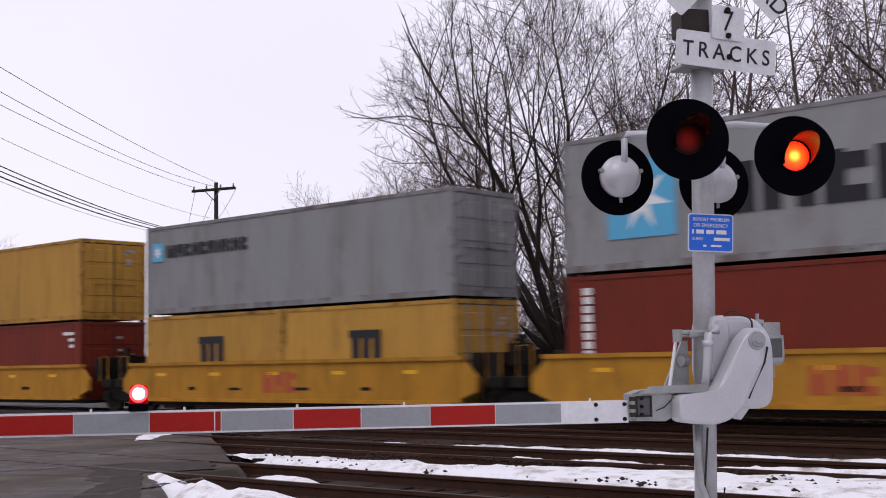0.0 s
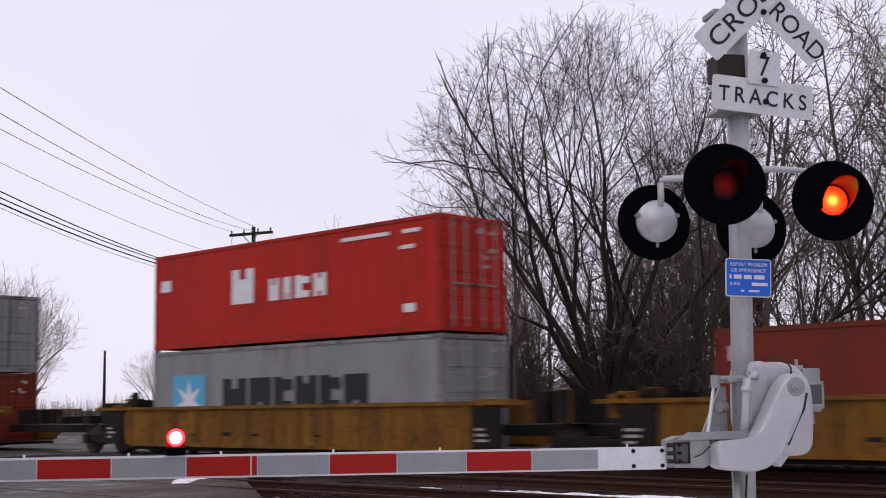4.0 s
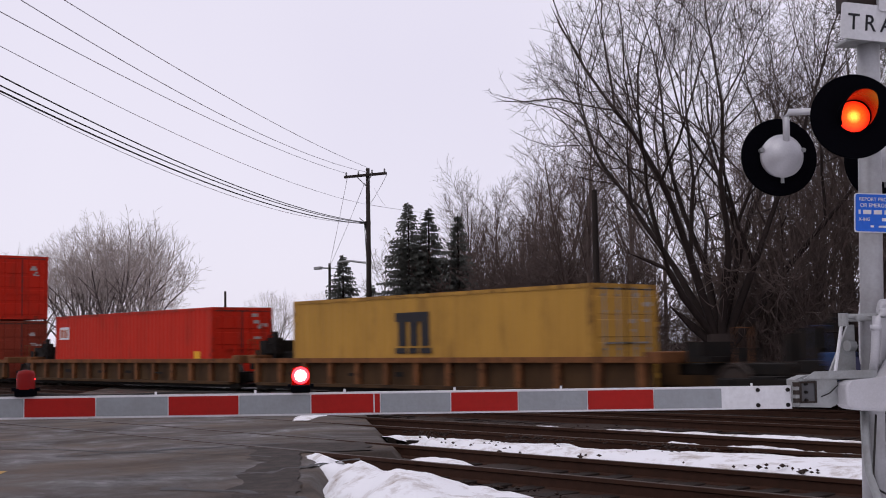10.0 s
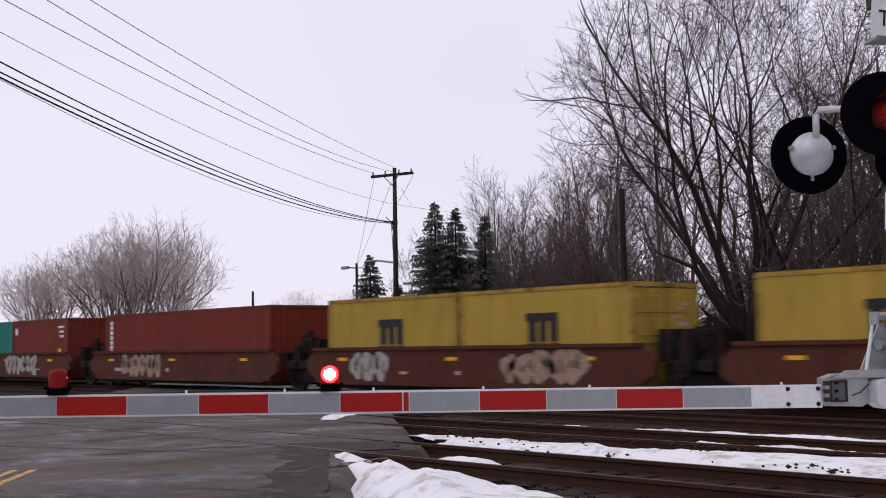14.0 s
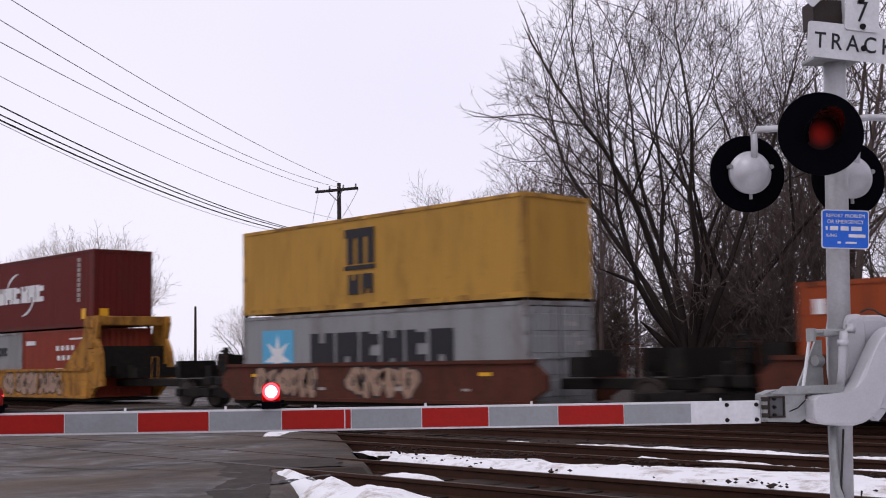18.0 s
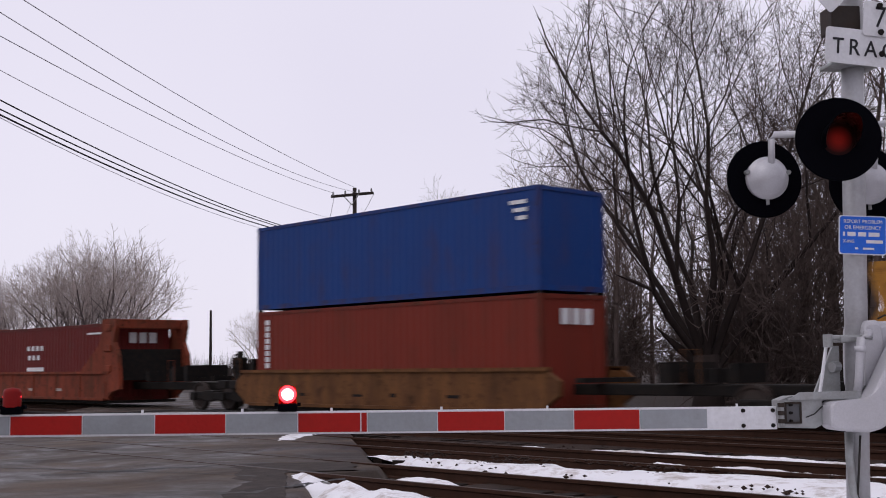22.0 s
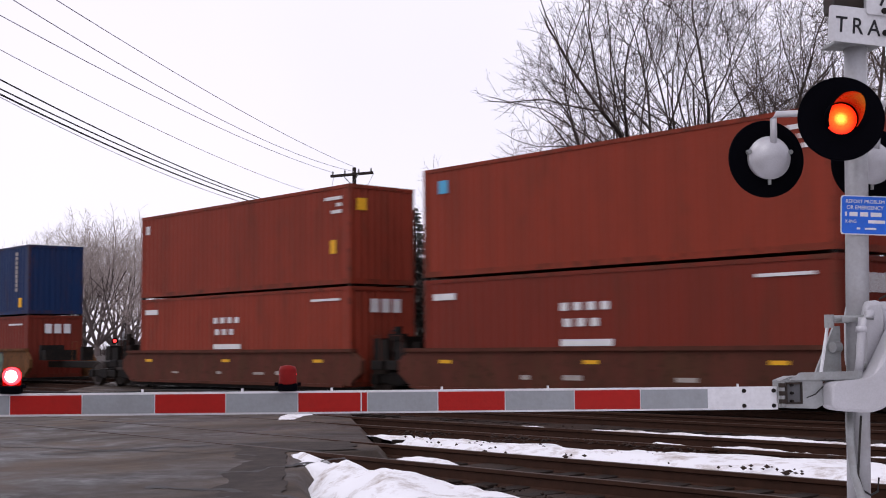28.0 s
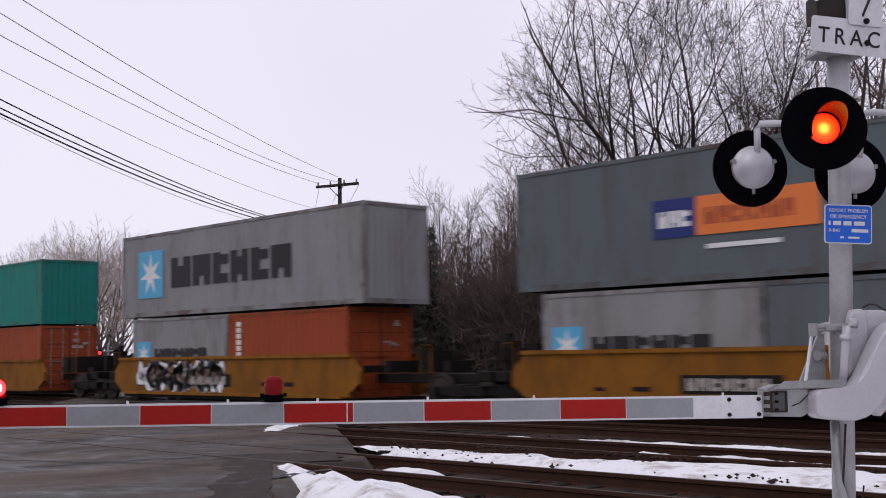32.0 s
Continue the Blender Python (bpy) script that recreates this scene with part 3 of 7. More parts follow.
snow_sheet("snow_strip", [(-11.4, 14.3), (-6, 14.42), (12, 14.5), (12, 13.95), (-6, 13.95), (-11, 13.98)], 0.21, "narrow strip of snow between the rails", 13, 0.35, -0.03, 0.08)
snow_sheet("snow_patch", [(-22.2, 16.0), (-21.1, 15.5), (-19.7, 13.9), (-19.9, 13.75), (-21.4, 15.0)], 0.07, "small patch of slush on the asphalt", 17, 0.8, 0.05, 0.1)
snow_sheet("snow_patch", [(-12.9, 10.9), (-11.9, 10.9), (-11.2, 10.45), (-12.6, 10.4)], 0.14, "grey slush between the rails", 19, 0.8, -0.06, 0.1)


def road_details():
    line = Shape()
    for v in (-3.95, -3.72):
        for u in np.arange(-8, 15.2, 0.5):
            a, b = road_xy(v, u), road_xy(v + 0.1, u + 0.46)
            c, d = road_xy(v + 0.1, u), road_xy(v, u + 0.46)
            k = len(line.v)
            line.v += [(*p, road_z(*p) + 0.005) for p in (a, c, b, d)]
            line.f.append((k, k + 1, k + 2, k + 3))
    part("centre_line", line, YELLOWLINE, ROAD, "worn double yellow centre line")
    # broken dark edge strip
    s, m = Shape(), 60
    for i in range(m + 1):
        u = 6.0 + 12.5 * i / m
        y0 = road_xy(0.4, u)[1]
        va = -0.75 + 0.5 * noise.noise((u * 0.8, 2, 7)) + 0.2 * noise.noise((u * 3, 5, 7))
        vb = -0.12 + 0.12 * noise.noise((u * 2.5, 9, 7)) + (0.95 if 10.2 < y0 < 20.5 else 0)
        for v in (va, vb):
            x, y = road_xy(v, u)
            s.v.append((x, y, road_z(x, y) + 0.004))
    s.f = [(2 * i + 1, 2 * i, 2 * i + 2, 2 * i + 3) for i in range(m)]
    part("broken_edge", s, TAR, ROAD, "dark crumbling edge of the asphalt")
    # tar-sealed cracks
    rnd = random.Random(5)
    for (va, ua), (vb, ub), w in (((-5.5, 12.6), (-0.3, 9.6), 0.10), ((-6.8, 11.0), (-2.4, 11.5), 0.05), ((-2.2, 10.9), (-0.5, 12.6), 0.05), ((-6.5, 20.5), (-0.5, 16.5), 0.06), ((-3.0, 9.0), (-2.2, 13.0), 0.04), ((-5.0, 10.2), (-3.9, 10.0), 0.07), ((-1.9, 10.4), (-0.6, 10.9), 0.16), ((-1.6, 13.4), (0.1, 12.2), 0.12), ((-6.6, 14.0), (-3.4, 13.2), 0.06), ((-0.9, 14.4), (0.6, 15.6), 0.1), ((-4.6, 8.6), (-3.2, 8.9), 0.05), ((-3.4, 17.5), (-0.4, 18.5), 0.08)):
        s, m = Shape(), 26
        for i in range(m + 1):
            t = i / m
            v, u = va + (vb - va) * t + 0.16 * noise.noise((va, t * 5, 1)), ub * t + ua * (1 - t) + 0.2 * noise.noise((ua, t * 6, 3)) + rnd.uniform(-0.03, 0.03)
            h = 1.5 * w * rnd.uniform(0.15, 1.0)
            p, q = road_xy(v, u - h), road_xy(v, u + h)
            s.v += [(*p, road_z(*p) + 0.005), (*q, road_z(*q) + 0.005)]
        s.f = [(2 * i, 2 * i + 2, 2 * i + 3, 2 * i + 1) for i in range(m)]
        part("sealed_crack", s, RUBBER, ROAD, "dark tar in a crack")


road_details()


def loose_stones():
    """Dark stones and debris on the snow and the ballast."""
    rnd, s = random.Random(21), Shape()
    for i in range(9000):
        x = rnd.uniform(-17, 6)
        y = rnd.choice((rnd.gauss(13.35, 0.22), rnd.gauss(12.5, 0.45), rnd.uniform(11.4, 13.7), rnd.uniform(16, 21), rnd.gauss(9.35, 0.25), rnd.gauss(16.3, 0.3)))
        if x * VX + y * VY < 1.5 or noise.noise((x * 0.9, y * 2.4, 4)) < 0.12:
            continue
        z = (0.055 if 11.5 < y < 13.6 else -0.09) + rnd.uniform(-0.02, 0.03)
        r = rnd.uniform(0.010, 0.026) if rnd.random() < 0.7 else rnd.uniform(0.026, 0.036)
        n = len(s.v)
        for dx, dy, dz in ((1, 0, 0), (0, 1, 0), (-1, 0, 0), (0, -1, 0), (0, 0, 0.8), (0, 0, -0.8)):
            s.v.append((x + dx * r * rnd.uniform(0.8, 1.9), y + dy * r * rnd.uniform(0.7, 1.3), z + dz * r * rnd.uniform(0.6, 1.1)))
        s.f += [(n + a, n + b, n + 4) for a, b in ((0, 1), (1, 2), (2, 3), (3, 0))] + [(n + b, n + a, n + 5) for a, b in ((0, 1), (1, 2), (2, 3), (3, 0))]
    solid("loose_stones", s, BALLASTM, "dark loose stones scattered over snow and ballast", "stones", "stuff")


loose_stones()


def dirt_heap():
    rnd, s = random.Random(8), Shape()
    for i in range(420):
        a, q = rnd.uniform(0, 6.283), rnd.random() ** 0.7
        x, y, r = -6.3 + 0.34 * q * math.cos(a), 6.8 + 0.22 * q * math.sin(a), rnd.uniform(0.02, 0.05)
        z = 0.10 + 0.11 * (1 - q) + rnd.uniform(-0.02, 0.02)
        n = len(s.v)
        for dx, dy, dz in ((1, 0, 0), (0, 1, 0), (-1, 0, 0), (0, -1, 0), (0, 0, 0.8), (0, 0, -0.8)):
            s.v.append((x + dx * r * rnd.uniform(0.8, 1.6), y + dy * r * rnd.uniform(0.7, 1.3), z + dz * r * rnd.uniform(0.6, 1.1)))
        s.f += [(n + a, n + b, n + 4) for a, b in ((0, 1), (1, 2), (2, 3), (3, 0))] + [(n + b, n + a, n + 5) for a, b in ((0, 1), (1, 2), (2, 3), (3, 0))]
    solid("dirt_heap", s, BALLASTM, "small dark heap of dirt on the snow bank", "dirt", "stuff")


dirt_heap()


# ---- crossing signal and gate ----
GATE = pose(*road_xy(3.43, 7.36), 0, 0, 0, ROADTURN)


def lettering(name, body, height, material, parent, at, label="", width=None, space=1.0):
    """Raised letters of the built-in font, as a mesh."""
    cu = bpy.data.curves.new(name, "FONT")
    cu.body, cu.size, cu.extrude = body, height / 0.72, 0.0015
    cu.space_character, cu.offset = space, 0.008 * height if space > 1 else 0.0
    cu.align_x, cu.align_y = "CENTER", "CENTER"
    ob = new("letters_source", cu)
    me = bpy.data.meshes.new_from_object(ob.evaluated_get(bpy.context.evaluated_depsgraph_get()))
    bpy.data.objects.remove(ob)
    xs, ys = [v.co.x for v in me.vertices], [v.co.y for v in me.vertices]
    fx, fy = (width or max(xs) - min(xs)) / (max(xs) - min(xs)), height / (max(ys) - min(ys))
    for v in me.vertices:
        v.co.x = (v.co.x - (max(xs) + min(xs)) / 2) * (fx if width else fy)
        v.co.y = (v.co.y - (max(ys) + min(ys)) / 2) * fy
    me.materials.clear()
    return part(name, me, material, parent, label, at=at @ pose(0, 0, 0, 90))


def sign_plate(w, h, t=0.006, r=0.02):
    out = []
    for cx, cz, a0 in ((w / 2 - r, h / 2 - r, 0), (-w / 2 + r, h / 2 - r, 90), (-w / 2 + r, -h / 2 + r, 180), (w / 2 - r, -h / 2 + r, 270)):
        out += [(cx + r * math.cos(radians(a0 + k * 30)), cz + r * math.sin(radians(a0 + k * 30))) for k in range(4)]
    return Shape().prism(out, -t / 2, t / 2)


# Added covers that blank the steadily glowing lamps between flashes.
FLASH_COVERS, SLEEVES = [], []


def lamp_head(parent, at, flash, label):
    """Flashing light: round shield, long hood, domed back, lens with an added split cover."""
    head = part("signal_lamp", Shape().lathe([(-0.001, 0.1), (-0.006, 0.102), (-0.006, 0.25), (0.0, 0.256), (0.016, 0.256), (0.022, 0.25), (0.022, 0.11), (0.018, 0.11), (0.018, 0.246), (-0.001, 0.246), (-0.001, 0.1)], 48), BLACKM, parent, label, at=at)
    dome = Shape().lathe([(0.02, 0.135), (0.05, 0.135), (0.06, 0.142), (0.072, 0.142), (0.078, 0.125), (0.12, 0.112), (0.155, 0.085), (0.178, 0.05), (0.186, 0.0)], 32)
    part("back_dome", dome, ALU, head, "silver domed back", smooth=True)
    for a in (165, 15):
        part("latch_lug", Shape().tube([(0.145 * math.cos(radians(a)), 0.05, 0.145 * math.sin(radians(a))), (0.145 * math.cos(radians(a)), 0.085, 0.145 * math.sin(radians(a)))], 0.016, 8), GALV, head)
    part("latch_lug", Shape().tube([(0, 0.055, -0.14), (0, 0.055, -0.175)], 0.012, 8), GALV, head)
    hood, lining, m, half = Shape(), Shape(), 24, []
    for i in range(m + 1):
        a = radians(-35 + 250 * i / m)
        reach = -0.06 - 0.22 * clamp01(math.sin(a) * 0.75 + 0.4)
        for y in (-0.004, reach):
            for r in (0.101, 0.105):
                half.append((r * math.cos(a), y, r * math.sin(a)))
    hood.v, lining.v = half, [(x * 0.99, y, z * 0.99) for x, y, z in half]
    for i in range(m):
        p, q = 4 * i, 4 * i + 4
        hood.f += [(p + 1, p + 3, q + 3, q + 1), (p + 2, q + 2, q + 3, p + 3)]
        lining.f.append((p, q, q + 2, p + 2))
    part("hood", hood, BLACKM, head, "black visor", smooth=True)
    part("hood_lining", lining, LINING, head, "glossy inside of the visor", smooth=True)
    part("lens", Shape().lathe([(0.017, 0.1), (0.011, 0.06), (0.008, 0.0)], 32), LIT, head, "glowing red lens", smooth=True)
    part("lens_rim", Shape().lathe([(0.0055, 0.104), (0.0055, 0.095), (0.017, 0.095)], 32), BLACKM, head, "black ring round the lens")
    if flash is not None:
        # Two added half discs slide apart to let the lens show.
        for side in (-1, 1):
            sh = Shape()
            out = [(side * 0.104 * math.cos(radians(a)), 0.104 * math.sin(radians(a))) for a in range(-90, 91, 15)]
            sh.prism(out, 0.002, 0.005)
            half_disc = part("shutter_half", sh, LENSDARK, head, "dark red half disc added to blank the lens between flashes")
            FLASH_COVERS.append((half_disc, side, flash))
    return head


def build_signal():
    g = thing("crossing_signal", "silver railroad crossing mast with crossbuck, flashing red lamps and blue sign", "crossing signal", at=GATE)
    mast = part("mast", Shape().tube([(0.0, 0, 0), (0.13, 0, 4.35)], 0.0705, 28), MASTP, g, "dull silver steel pipe", smooth=True)
    part("mast_base", Shape().chamfer(-0.22, 0.22, -0.22, 0.22, -0.2, 0.06, 0.03).tube([(0, 0, 0.06), (0, 0, 0.3)], [0.14, 0.085], 16), GALV, g)
    part("mast_cap", Shape().lathe([(4.35, 0.078), (4.39, 0.06), (4.41, 0.0)], 24, "z"), GALV, g, at=pose(0.13, 0, 0))
    # lamp brackets
    zc = 2.93
    part("bracket_collar", Shape().tube([(0.09, 0, zc - 0.09), (0.095, 0, zc + 0.1)], 0.092, 20).chamfer(-0.01, 0.19, -0.12, 0.12, zc - 0.03, zc + 0.04, 0.015), ALU, g)
    fz, bz = 2.83, 2.66
    fr = ((-0.18, -0.36, 2.79), (0.545, -0.36, 2.70))
    bk = ((-0.35, 0.42, bz), (0.355, 0.42, bz - 0.03))
    for k, (x, y, z) in enumerate(fr):
        part("lamp_arm", Shape().tube([(0.09, -0.02, zc), (x * 0.5, -0.10, zc + 0.015), (x, y + 0.2, zc - 0.01), (x, y + 0.13, z + 0.02)], 0.022, 12), ALU, g, smooth=True)
        lamp_head(g, pose(x, y, z, -2, 0, -12), k, "black-shielded flashing red lamp facing the road")
    for x, y, z in bk:
        part("lamp_arm", Shape().tube([(0.09, 0.05, zc - 0.02), (x * 0.4, 0.15, zc - 0.01), (x * 0.96, 0.25, zc - 0.0), (x, 0.27, zc - 0.03), (x, y - 0.15, z + 0.15), (x, y - 0.13, z + 0.05)], 0.022, 12), ALU, g, smooth=True)
        lamp_head(g, pose(x, y, z, 0, 0, 180), None, "lamp facing away, showing its silver dome")
    # crossbuck
    def blade(text, turn, dy):
        b = part("crossbuck_blade", sign_plate(1.14, 0.228), SHEET, g, "white crossbuck blade with black letters", at=pose(0.235, -0.13 + dy, 4.11, 0, -turn, 0))
        for word, off, w in text:
            lettering("letters", word, 0.122, INK, b, pose(off, -0.005, 0), width=w)
    blade((("RAIL", -0.35, 0.40), ("ROAD", 0.355, 0.45)), -45, 0.0)
    blade((("CROSSING", 0.0, 1.0),), 44, -0.012)
    bolt = Shape().lathe([(-0.012, 0.0), (-0.012, 0.017), (0.0, 0.02)], 16)
    part("bolt", bolt, GRIME, g, at=pose(0.24, -0.152, 3.975))
    part("sign_bracket", Shape().chamfer(-0.09, 0.26, -0.11, 0.08, 3.96, 4.0, 0.01), GALV, g)
    part("sign_bracket", Shape().chamfer(-0.09, 0.24, -0.11, 0.08, 3.31, 3.335, 0.008), GALV, g)
    part("sign_bracket", Shape().chamfer(-0.073, 0.12, -0.10, 0.075, 3.53, 3.70, 0.01), STEEL, g)
    tr = part("track_count_sign", sign_plate(0.70, 0.228), SHEET, g, "white sign reading TRACKS", at=pose(0.215, -0.13, 3.41, 0, 5.0, 0))
    lettering("letters", "TRACKS", 0.104, INK, tr, pose(0.0, -0.005, -0.004), width=0.61, space=1.45)
    sv = part("track_count_sign", sign_plate(0.225, 0.225), SHEET, g, "white square sign with a black 7", at=pose(0.23, -0.142, 3.60, 0, 5.0, 0))
    lettering("letters", "7", 0.135, INK, sv, pose(0.0, -0.005, 0.012), width=0.07)
    for z in (3.685, 3.515, 3.375):
        part("bolt", bolt, GRIME, g, at=pose(0.225, -0.152, z))
    # emergency notice
    e = part("emergency_sign", sign_plate(0.30, 0.245, 0.005, 0.018), SHEET, g, "blue emergency notice with a white rim", at=pose(0.078, -0.085, 2.235, 0, 2.5, -6))
    part("sign_face", sign_plate(0.286, 0.231, 0.003, 0.014), SIGNBLUE, e, at=pose(0, -0.004, 0))
    lettering("letters", "REPORT PROBLEM", 0.022, SHEET, e, pose(0, -0.008, 0.085), width=0.24)
    lettering("letters", "OR EMERGENCY", 0.024, SHEET, e, pose(0, -0.008, 0.047), width=0.23)
    bars = Shape()
    x = -0.125
    for w in (0.012, 0.05, 0.05, 0.068):
        bars.box(x, x + w, -0.009, -0.006, -0.008, 0.018)
        x += w + 0.016
    bars.box(0.02, 0.125, -0.009, -0.006, -0.05, -0.03).box(-0.05, -0.03, -0.009, -0.006, -0.09, -0.078).box(0.0, 0.07, -0.009, -0.006, -0.09, -0.078)
    tagged(part("number_panel", bars, SHEET, e, "pale bars of small print"), kind="stuff")
    lettering("letters", "X-ING", 0.02, SHEET, e, pose(-0.09, -0.008, -0.04), width=0.07)
    for z in (2.16, 2.30):
        part("band_clamp", Shape().tube([(0.076, 0, z), (0.076, 0, z + 0.015)], 0.074, 20), GALV, g)
    # cable down the mast
    part("conduit", Shape().tube([(-0.055, -0.06, 1.02), (-0.062, -0.075, 0.85), (-0.05, -0.085, 0.65), (-0.01, -0.11, 0.48), (0.05, -0.15, 0.34), (0.13, -0.18, 0.2), (0.15, -0.18, 0.0)], 0.026, 12), GALV, g, "grey flexible conduit", smooth=True)
    part("cable", Shape().tube([(0.0, -0.1, 1.0), (-0.02, -0.105, 0.8), (-0.035, -0.105, 0.64), (-0.01, -0.11, 0.55), (0.04, -0.11, 0.52), (0.09, -0.1, 0.54), (0.11, -0.08, 0.62)], 0.007, 8), RUBBER, g, "thin black cable", smooth=True)


build_signal()


def smooth_outline(points, n=5, pull=0.35):
    """Rounds the corners of an outline."""
    out, k = [], len(points)
    for i in range(k):
        p, a, b = Vector(points[i]), Vector(points[i - 1]), Vector(points[(i + 1) % k])
        p0, p1 = p.lerp(a, pull), p.lerp(b, pull)
        for j in range(n + 1):
            t = j / n
            out.append(tuple((1 - t) ** 2 * p0 + 2 * t * (1 - t) * p + t * t * p1))
    return out


def rounded(outline, y0, y1, c=0.02):
    """A plate of an outline with chamfered rims."""
    s, k = Shape(), len(outline)
    cx, cz = sum(p[0] for p in outline) / k, sum(p[1] for p in outline) / k
    def ring(y, inset):
        for x, z in outline:
            d = math.hypot(x - cx, z - cz)
            f = (d - inset) / d
            s.v.append((cx + (x - cx) * f, y, cz + (z - cz) * f))
    for y, i in ((y0, c), (y0 + c * 0.3, c * 0.3), (y0 + c, 0), (y1 - c, 0), (y1, c)):
        ring(y, i)
    s.f.append(tuple(range(k)))
    s.f.append(tuple(range(5 * k - 1, 4 * k - 1, -1)))
    for r in range(4):
        s.f += [(r * k + i, (r + 1) * k + i, (r + 1) * k + (i + 1) % k, r * k + (i + 1) % k) for i in range(k)]
    return s


def build_gate():
    g = thing("crossing_gate", "lowered red and white striped gate arm on a silver mechanism", "crossing gate", at=GATE)
    X = -3.43  # gate coordinates are counted from the road's edge line
    body = smooth_outline([(3.50 + X, 1.70), (3.80 + X, 1.70), (3.925 + X, 1.56), (3.915 + X, 1.16), (3.84 + X, 1.10), (3.58 + X, 1.12), (3.50 + X, 1.2)], 5, 0.4)
    part("mechanism_housing", rounded(body, -0.09, 0.26, 0.04), ALU, g, "rounded cast housing painted silver", smooth=False)
    cover = smooth_outline([(3.47 + X, 1.70), (3.60 + X, 1.71), (3.62 + X, 1.40), (3.50 + X, 1.28), (3.46 + X, 1.3)], 4, 0.3)
    part("side_cover", rounded(cover, -0.11, 0.2, 0.03), ALU, g)
    cast = [(3.155 + X, 1.045), (3.155 + X, 1.215), (3.38 + X, 1.222), (3.44 + X, 1.27), (3.61 + X, 1.57), (3.68 + X, 1.625), (3.75 + X, 1.60), (3.79 + X, 1.53), (3.77 + X, 1.45), (3.69 + X, 1.34), (3.585 + X, 1.12), (3.49 + X, 1.05), (3.40 + X, 1.025)]
    part("arm_casting", rounded(smooth_outline(cast, 4, 0.3), -0.30, -0.13, 0.022), ALU, g, "cast arm support, painted silver")
    hub = Shape().lathe([(-0.335, 0.0), (-0.335, 0.018), (-0.328, 0.022), (-0.322, 0.022), (-0.322, 0.036), (-0.314, 0.04), (-0.308, 0.04), (-0.308, 0.055), (-0.298, 0.06)], 24)
    part("pivot_hub", hub, GALV, g, "grey pivot bolt with washers", at=pose(3.69 + X, 0, 1.54))
    crank = Shape().tube([(3.755 + X, -0.31, 1.50), (3.735 + X, -0.3, 1.40), (3.66 + X, -0.22, 1.18)], 0.006, 6)
    part("housing_seam", crank, RUBBER, g)
    strap = [(3.60 + X, -0.05, 1.715), (3.625 + X, -0.09, 1.735), (3.66 + X, -0.11, 1.728), (3.70 + X, -0.115, 1.70), (3.74 + X, -0.115, 1.685), (3.755 + X, -0.115, 1.66), (3.755 + X, -0.115, 1.60)]
    part("strap", Shape().tube(strap, 0.006, 6), RUBBER, g, "thin black cable over the housing")
    part("conduit_elbow", Shape().tube([(3.40 + X, -0.13, 1.2), (3.41 + X, -0.16, 1.35), (3.42 + X, -0.17, 1.52), (3.43 + X, -0.165, 1.59), (3.46 + X, -0.16, 1.62), (3.5 + X, -0.15, 1.622)], 0.026, 12).tube([(3.418 + X, -0.17, 1.51), (3.42 + X, -0.17, 1.545)], 0.034, 12), ALU, g, "bent silver conduit", smooth=True)
    # clamps and bracket on the mast's other side
    part("mast_clamp", Shape().chamfer(-0.10, 0.10, -0.10, 0.10, 1.57, 1.61, 0.01).tube([(-0.16, -0.06, 1.6), (0.1, -0.11, 1.6)], 0.016, 8).tube([(-0.17, -0.07, 1.54), (-0.17, -0.07, 1.62)], 0.03, 10), GALV, g)
    part("mast_clamp", Shape().chamfer(-0.10, 0.10, -0.10, 0.10, 1.14, 1.18, 0.01), GALV, g)
    part("strut", Shape().tube([(-0.16, -0.02, 1.55), (-0.25, -0.1, 1.25)], 0.011, 8), SHEET, g, "thin white strut")
    web = [(-0.10, 1.55), (-0.06, 1.55), (-0.06, 1.2), (-0.24, 1.22), (-0.22, 1.28)]
    part("web_plate", Shape().prism(web, 0.02, 0.045), GALV, g)
    part("counter_lug", Shape().tube([(-0.13, -0.02, 1.42), (-0.08, 0.0, 1.42)], 0.035, 12), GALV, g)
    # junction box beyond the housing
    jb = part("junction_box", Shape().chamfer(3.90 + X, 4.03 + X, 0.02, 0.24, 1.38, 1.66, 0.012), GALV, g, "grey box with a square window")
    part("box_frame", Shape().box(3.920 + X, 4.040 + X, 0.006, 0.02, 1.555, 1.575).box(3.920 + X, 4.040 + X, 0.006, 0.02, 1.40, 1.43).box(3.915 + X, 3.935 + X, 0.006, 0.02, 1.40, 1.575).box(4.025 + X, 4.040 + X, 0.006, 0.02, 1.40, 1.575), GALV, jb)
    part("box_window", Shape().box(3.935 + X, 4.025 + X, 0.012, 0.018, 1.43, 1.555), GALVDARK, jb)
    part("bracket", Shape().chamfer(3.840 + X, 3.920 + X, 0.03, 0.1, 1.34, 1.68, 0.01).tube([(3.885 + X, 0.06, 1.68), (3.885 + X, 0.06, 1.72)], 0.012, 8).tube([(3.995 + X, 0.08, 1.3), (3.995 + X, 0.08, 1.4)], 0.008, 8), GALV, g)
    part("foot_lug", Shape().prism([(3.58 + X, 1.12), (3.75 + X, 1.12), (3.70 + X, 1.06), (3.68 + X, 1.04)], -0.06, 0.04), ALU, g)
    # arm channel and its socket
    tray = Shape().prism([(2.99 + X, 1.245), (3.40 + X, 1.255), (3.40 + X, 1.215), (3.15 + X, 1.21), (3.15 + X, 1.075), (3.11 + X, 1.05), (2.92 + X, 1.055), (2.92 + X, 1.22)], -0.10, 0.02)
    part("arm_socket", tray, GALV, g, "galvanised channel holding the arm")
    part("channel_flange", Shape().prism([(2.94 + X, 1.225), (3.01 + X, 1.27), (3.4 + X, 1.275), (3.4 + X, 1.225)], -0.2, -0.19), GALV, g, "turned-up rim of the channel")
